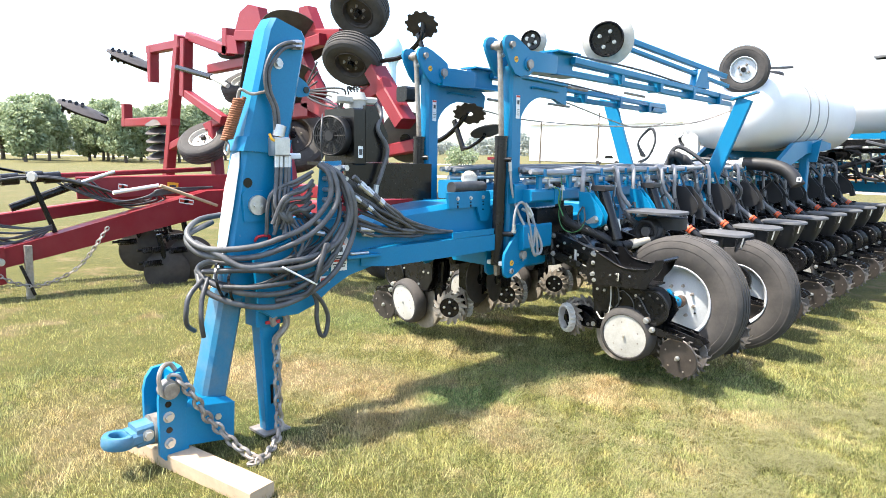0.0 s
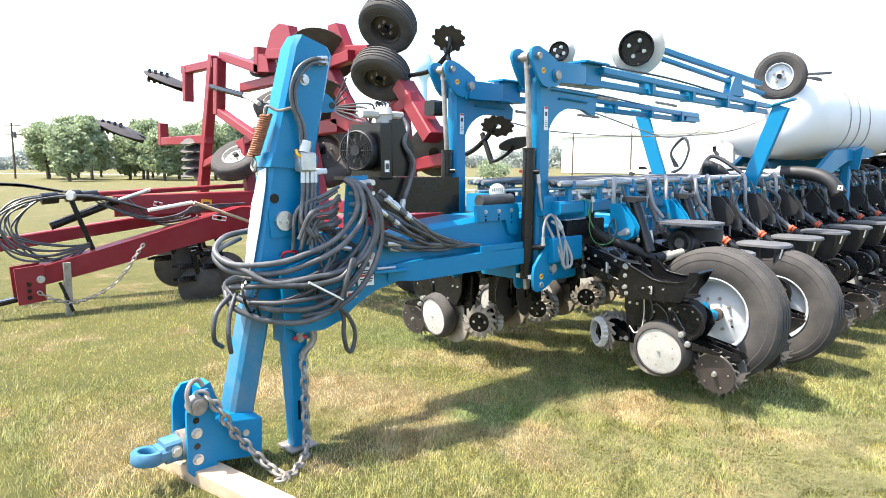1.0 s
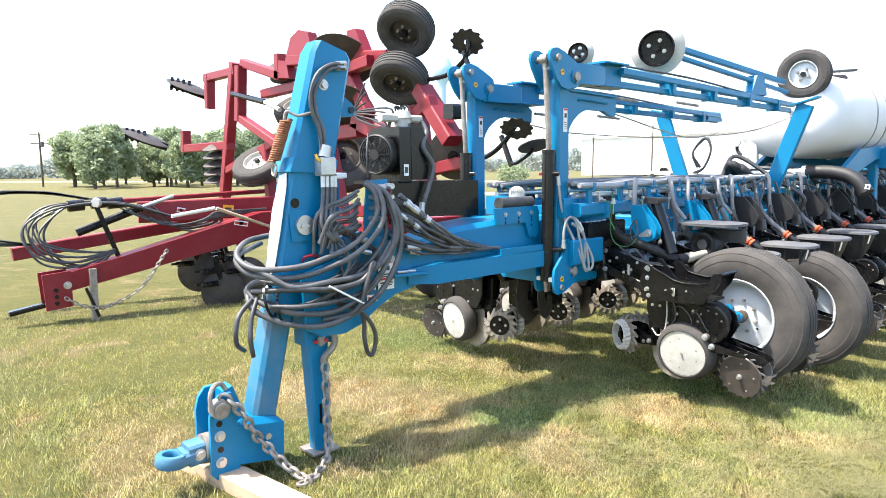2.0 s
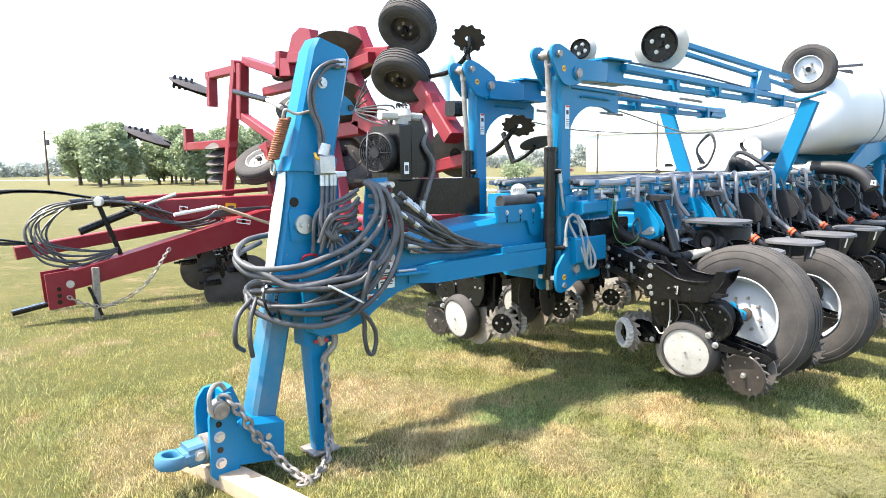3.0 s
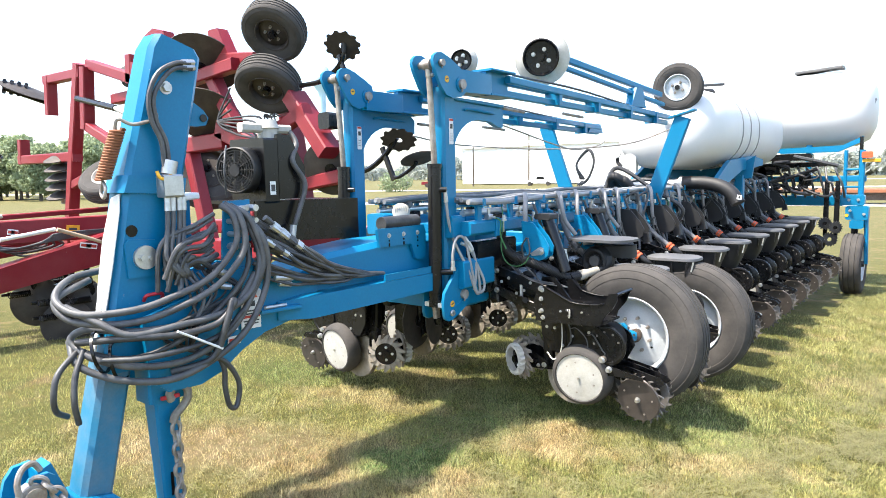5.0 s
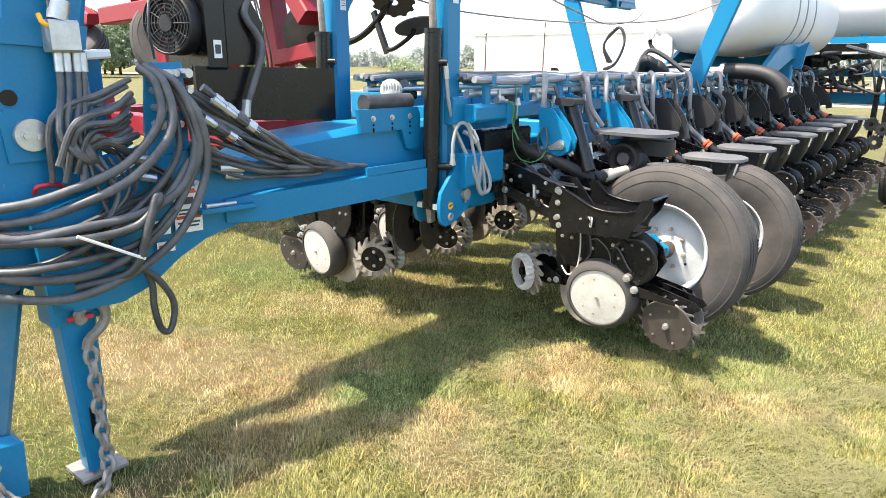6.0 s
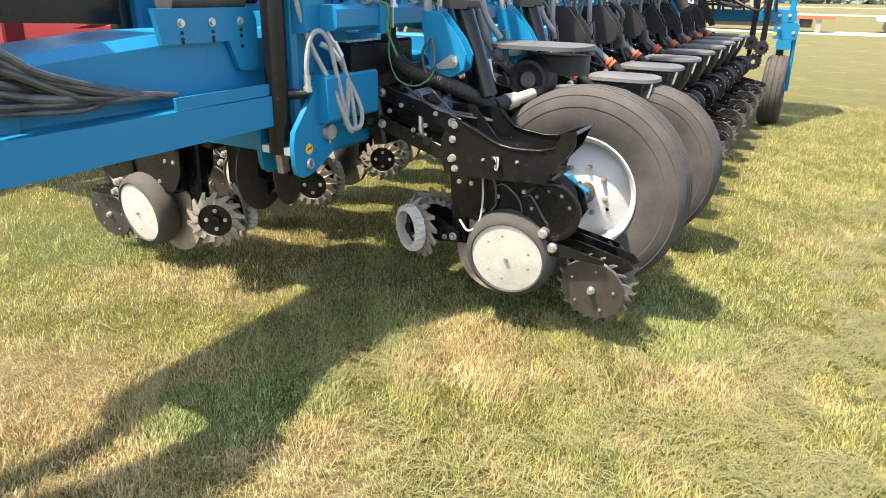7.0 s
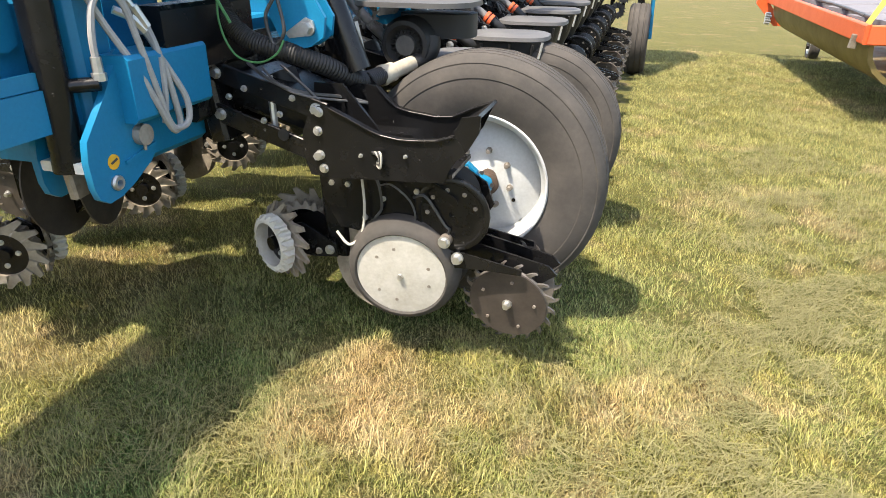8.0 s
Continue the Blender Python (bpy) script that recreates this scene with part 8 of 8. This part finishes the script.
t = thing("flatbed_trailer", "old rusty flatbed trailer parked on the far strip", "trailer", at=(-2.0, 38.0, ground_z(-2, 38)))
bm = B()
box(bm, (0, 0, 0.75), (9.0, 2.2, 0.16), 0.02)
part("deck", bm, RUSTY, t)
for x in (-3.6, -2.4, 2.8, 3.8):
    bm = B()
    box(bm, (x, -0.9, 0.35), (0.25, 0.2, 0.7), 0.02)
    part("leg", bm, STEEL, t)
bm = B()
box(bm, (1.0, 0, 0.45), (5.0, 1.4, 0.4), 0.04)
part("under_frame", bm, RUST, t)
t = thing("farm_wagon", "pale farm wagon parked on the far strip", "wagon", at=(6.5, 41.0, ground_z(6.5, 41)))
bm = B()
box(bm, (0, 0, 0.7), (4.0, 1.8, 0.25), 0.05)
part("deck", bm, CONCRETE, t)
bm = B()
beam(bm, (0.3, 0, 0.8), (0.3, 0, 2.2), 0.12, 0.12, up=(0, 1, 0))
part("mast", bm, CONCRETE, t)
for x in (-1.4, 1.4):
    bm = B()
    cyl(bm, (x, -0.85, 0.35), (x, -1.05, 0.35), 0.34, seg=18)
    part("wheel", bm, RUBBER, t)

WATER_BLUE = material("pale_blue_steel", (0.42, 0.62, 0.75), (0.36, 0.55, 0.68), rough=0.5, scale=0.3, fine=3)
t = thing("water_tower", "pale blue water tower far behind the machines", "water tower", at=(-192, 167, 0))
bm = B()
lathe(bm, [(0.1, 44.0), (2.4, 43.2), (3.7, 40.5), (3.9, 38.8), (3.5, 37.0), (2.5, 35.3), (1.7, 34.2), (1.35, 32.5), (1.25, 0.0), (0.1, 0.0)], (0, 0, 0), (0, 0, 1), 28)
part("bowl", bm, WATER_BLUE, t)


def utility_pole(x, y, h, arms):
    t = thing("utility_pole", "grey wooden utility pole", "pole", "utility poles", at=(x, y, ground_z(x, y)))
    bm = B()
    cyl(bm, (0, 0, -0.3), (0.1, 0, h), 0.16, 0.11, 10)
    part("pole", bm, BARK, t)
    for z in (h - 0.4, h - 1.7)[:arms]:
        bm = B()
        beam(bm, (-0.2, -1.2, z), (0.2, 1.2, z), 0.12, 0.12)
        part("cross_arm", bm, BARK, t)
    if arms > 1:
        bm = B()
        cyl(bm, (0.3, 0.3, h - 2.2), (0.3, 0.3, h - 1.4), 0.25, seg=12)
        part("transformer", bm, HOSE_GREY, t)


utility_pole(-112, 16.0, 8.2, 2)
utility_pole(-150, 10.0, 8.0, 1)
utility_pole(-59.5, 98.5, 9.0, 0)
utility_pole(-70, 96, 7.5, 1)


# ---- grass ----
def grass():
    r = np.random.RandomState(31)
    verts, quads, tris, count = [], [], [], 0
    for (x0, x1, y0, y1), n, tall, wide, fine in (((-1.8, 3.6, -3.9, 1.2), 230000, 0.027, 0.0022, True), ((-0.2, 3.0, -2.3, 0.2), 180000, 0.028, 0.0021, True), ((-5.5, 5.0, -4.2, 5.0), 260000, 0.04, 0.0024, False), ((1.6, 5.2, 1.0, 10.0), 150000, 0.04, 0.0026, False)):
        x, y = r.uniform(x0, x1, n), r.uniform(y0, y1, n)
        tuft = 0.6 + 0.35 * np.sin(x * 31 + 2 * np.sin(y * 23)) * np.sin(y * 37 + 2 * np.cos(x * 19)) + 0.5 * np.sin(x * 9 + np.sin(y * 7)) * np.sin(y * 11 + np.cos(x * 5))
        h = tall * (0.45 + 0.95 * r.rand(n) ** 1.3) * (0.7 + 0.55 * tuft)
        z = -0.025 - 0.27 * np.tanh(y / 9.0) - 0.008
        flow = 1.6 * np.sin(x * 4.1 + 1.3 * np.sin(y * 3.1)) + 1.6 * np.cos(y * 5.3 + 1.9 * np.sin(x * 3.7)) + 1.3 * np.sin(x * 17 + y * 13)
        az = flow + r.normal(0, 1.5, n)
        lean = r.uniform(0.1, 1.3, n)
        w = wide * r.uniform(0.5, 1.0, n)
        dx, dy = np.cos(az), np.sin(az)
        base = np.stack([x, y, z], 1)
        side = np.stack([-dy * w, dx * w, np.zeros(n)], 1)
        tip = base + np.stack([dx * h * lean, dy * h * lean, h], 1)
        if fine:
            mid = base + np.stack([dx * h * lean * 0.35, dy * h * lean * 0.35, h * 0.62], 1)
            v = np.stack([base - side, base + side, mid + side * 0.7, mid - side * 0.7, tip], 1).reshape(-1, 3)
            i = np.arange(n) * 5 + count
            quads += np.stack([i, i + 1, i + 2, i + 3], 1).tolist()
            tris += np.stack([i + 3, i + 2, i + 4], 1).tolist()
        else:
            v = np.stack([base - side, base + side, tip], 1).reshape(-1, 3)
            i = np.arange(n) * 3 + count
            tris += np.stack([i, i + 1, i + 2], 1).tolist()
        count += len(v)
        verts.append(v)
    me = bpy.data.meshes.new("grass")
    me.from_pydata(np.concatenate(verts).tolist(), [], quads + tris)
    me.materials.append(LAWN_BLADE)
    ob = new("grass", me)
    return tagged(ob, "short mown grass blades, green and straw-coloured", "grass", kind="stuff")


grass()


def clippings():
    """Dry cut stems lying loose on the lawn, thickest in swaths and on the bare patch."""
    r = np.random.RandomState(8)
    c = []
    for (x, y), (sx, sy), n in (((0.9, -1.1), (0.45, 0.45), 5000), ((-0.4, -1.9), (0.7, 0.4), 6000), ((2.38, -1.1), (0.26, 0.8), 11000), ((2.45, 0.5), (0.24, 0.8), 12000), ((2.75, 2.2), (0.30, 0.9), 11000), ((3.2, 4.2), (0.4, 1.3), 8000), ((4.1, 2.5), (0.35, 2.2), 6000), ((1.75, -0.9), (0.3, 0.5), 3000), ((2.3, -2.6), (0.9, 0.7), 5000), ((-0.8, -0.6), (0.8, 0.6), 2500)):
        c.append(np.stack([r.normal(x, sx, n), r.normal(y, sy, n)], 1))
    c = np.concatenate(c)
    clump = np.array([noise.noise((a * 1.7, b * 1.7, 3.0)) + 0.8 * noise.noise((a * 5.0, b * 5.0, 8.0)) + 0.4 * noise.noise((a * 14.0, b * 14.0, 1.0)) for a, b in c]) + 0.12 * r.normal(size=len(c))
    c = c[clump > 0.02]
    n = len(c)
    z = np.array([ground_z(a, b) for a, b in c]) + r.uniform(0.014, 0.048, n)
    az = np.array([0.5 + 2.2 * noise.noise((a * 3.0, b * 3.0, 5.0)) for a, b in c]) + r.normal(0, 0.8, n)
    ln = r.uniform(0.02, 0.065, n)
    tilt = r.uniform(-0.25, 0.25, n)
    d = np.stack([np.cos(az) * ln, np.sin(az) * ln, tilt * ln], 1)
    w = r.uniform(0.0006, 0.0013, n)
    s = np.stack([-np.sin(az) * w, np.cos(az) * w, np.zeros(n)], 1)
    o = np.stack([c[:, 0], c[:, 1], z], 1)
    bend = np.stack([np.zeros(n), np.zeros(n), r.uniform(0.0, 0.008, n)], 1)
    v = np.stack([o - d - s, o - d + s, o + s + bend, o - s + bend, o + d], 1).reshape(-1, 3)
    i = np.arange(n) * 5
    me = bpy.data.meshes.new("dry_clippings")
    me.from_pydata(v.tolist(), [], np.stack([i, i + 1, i + 2, i + 3], 1).tolist() + np.stack([i + 3, i + 2, i + 4], 1).tolist())
    me.materials.append(leaf_mat("straw", (0.15, 0.15, 0.055), (0.34, 0.31, 0.15)))
    return tagged(new("dry_clippings", me), "loose straw-coloured cut grass lying on the lawn", "grass clippings", kind="stuff")


clippings()
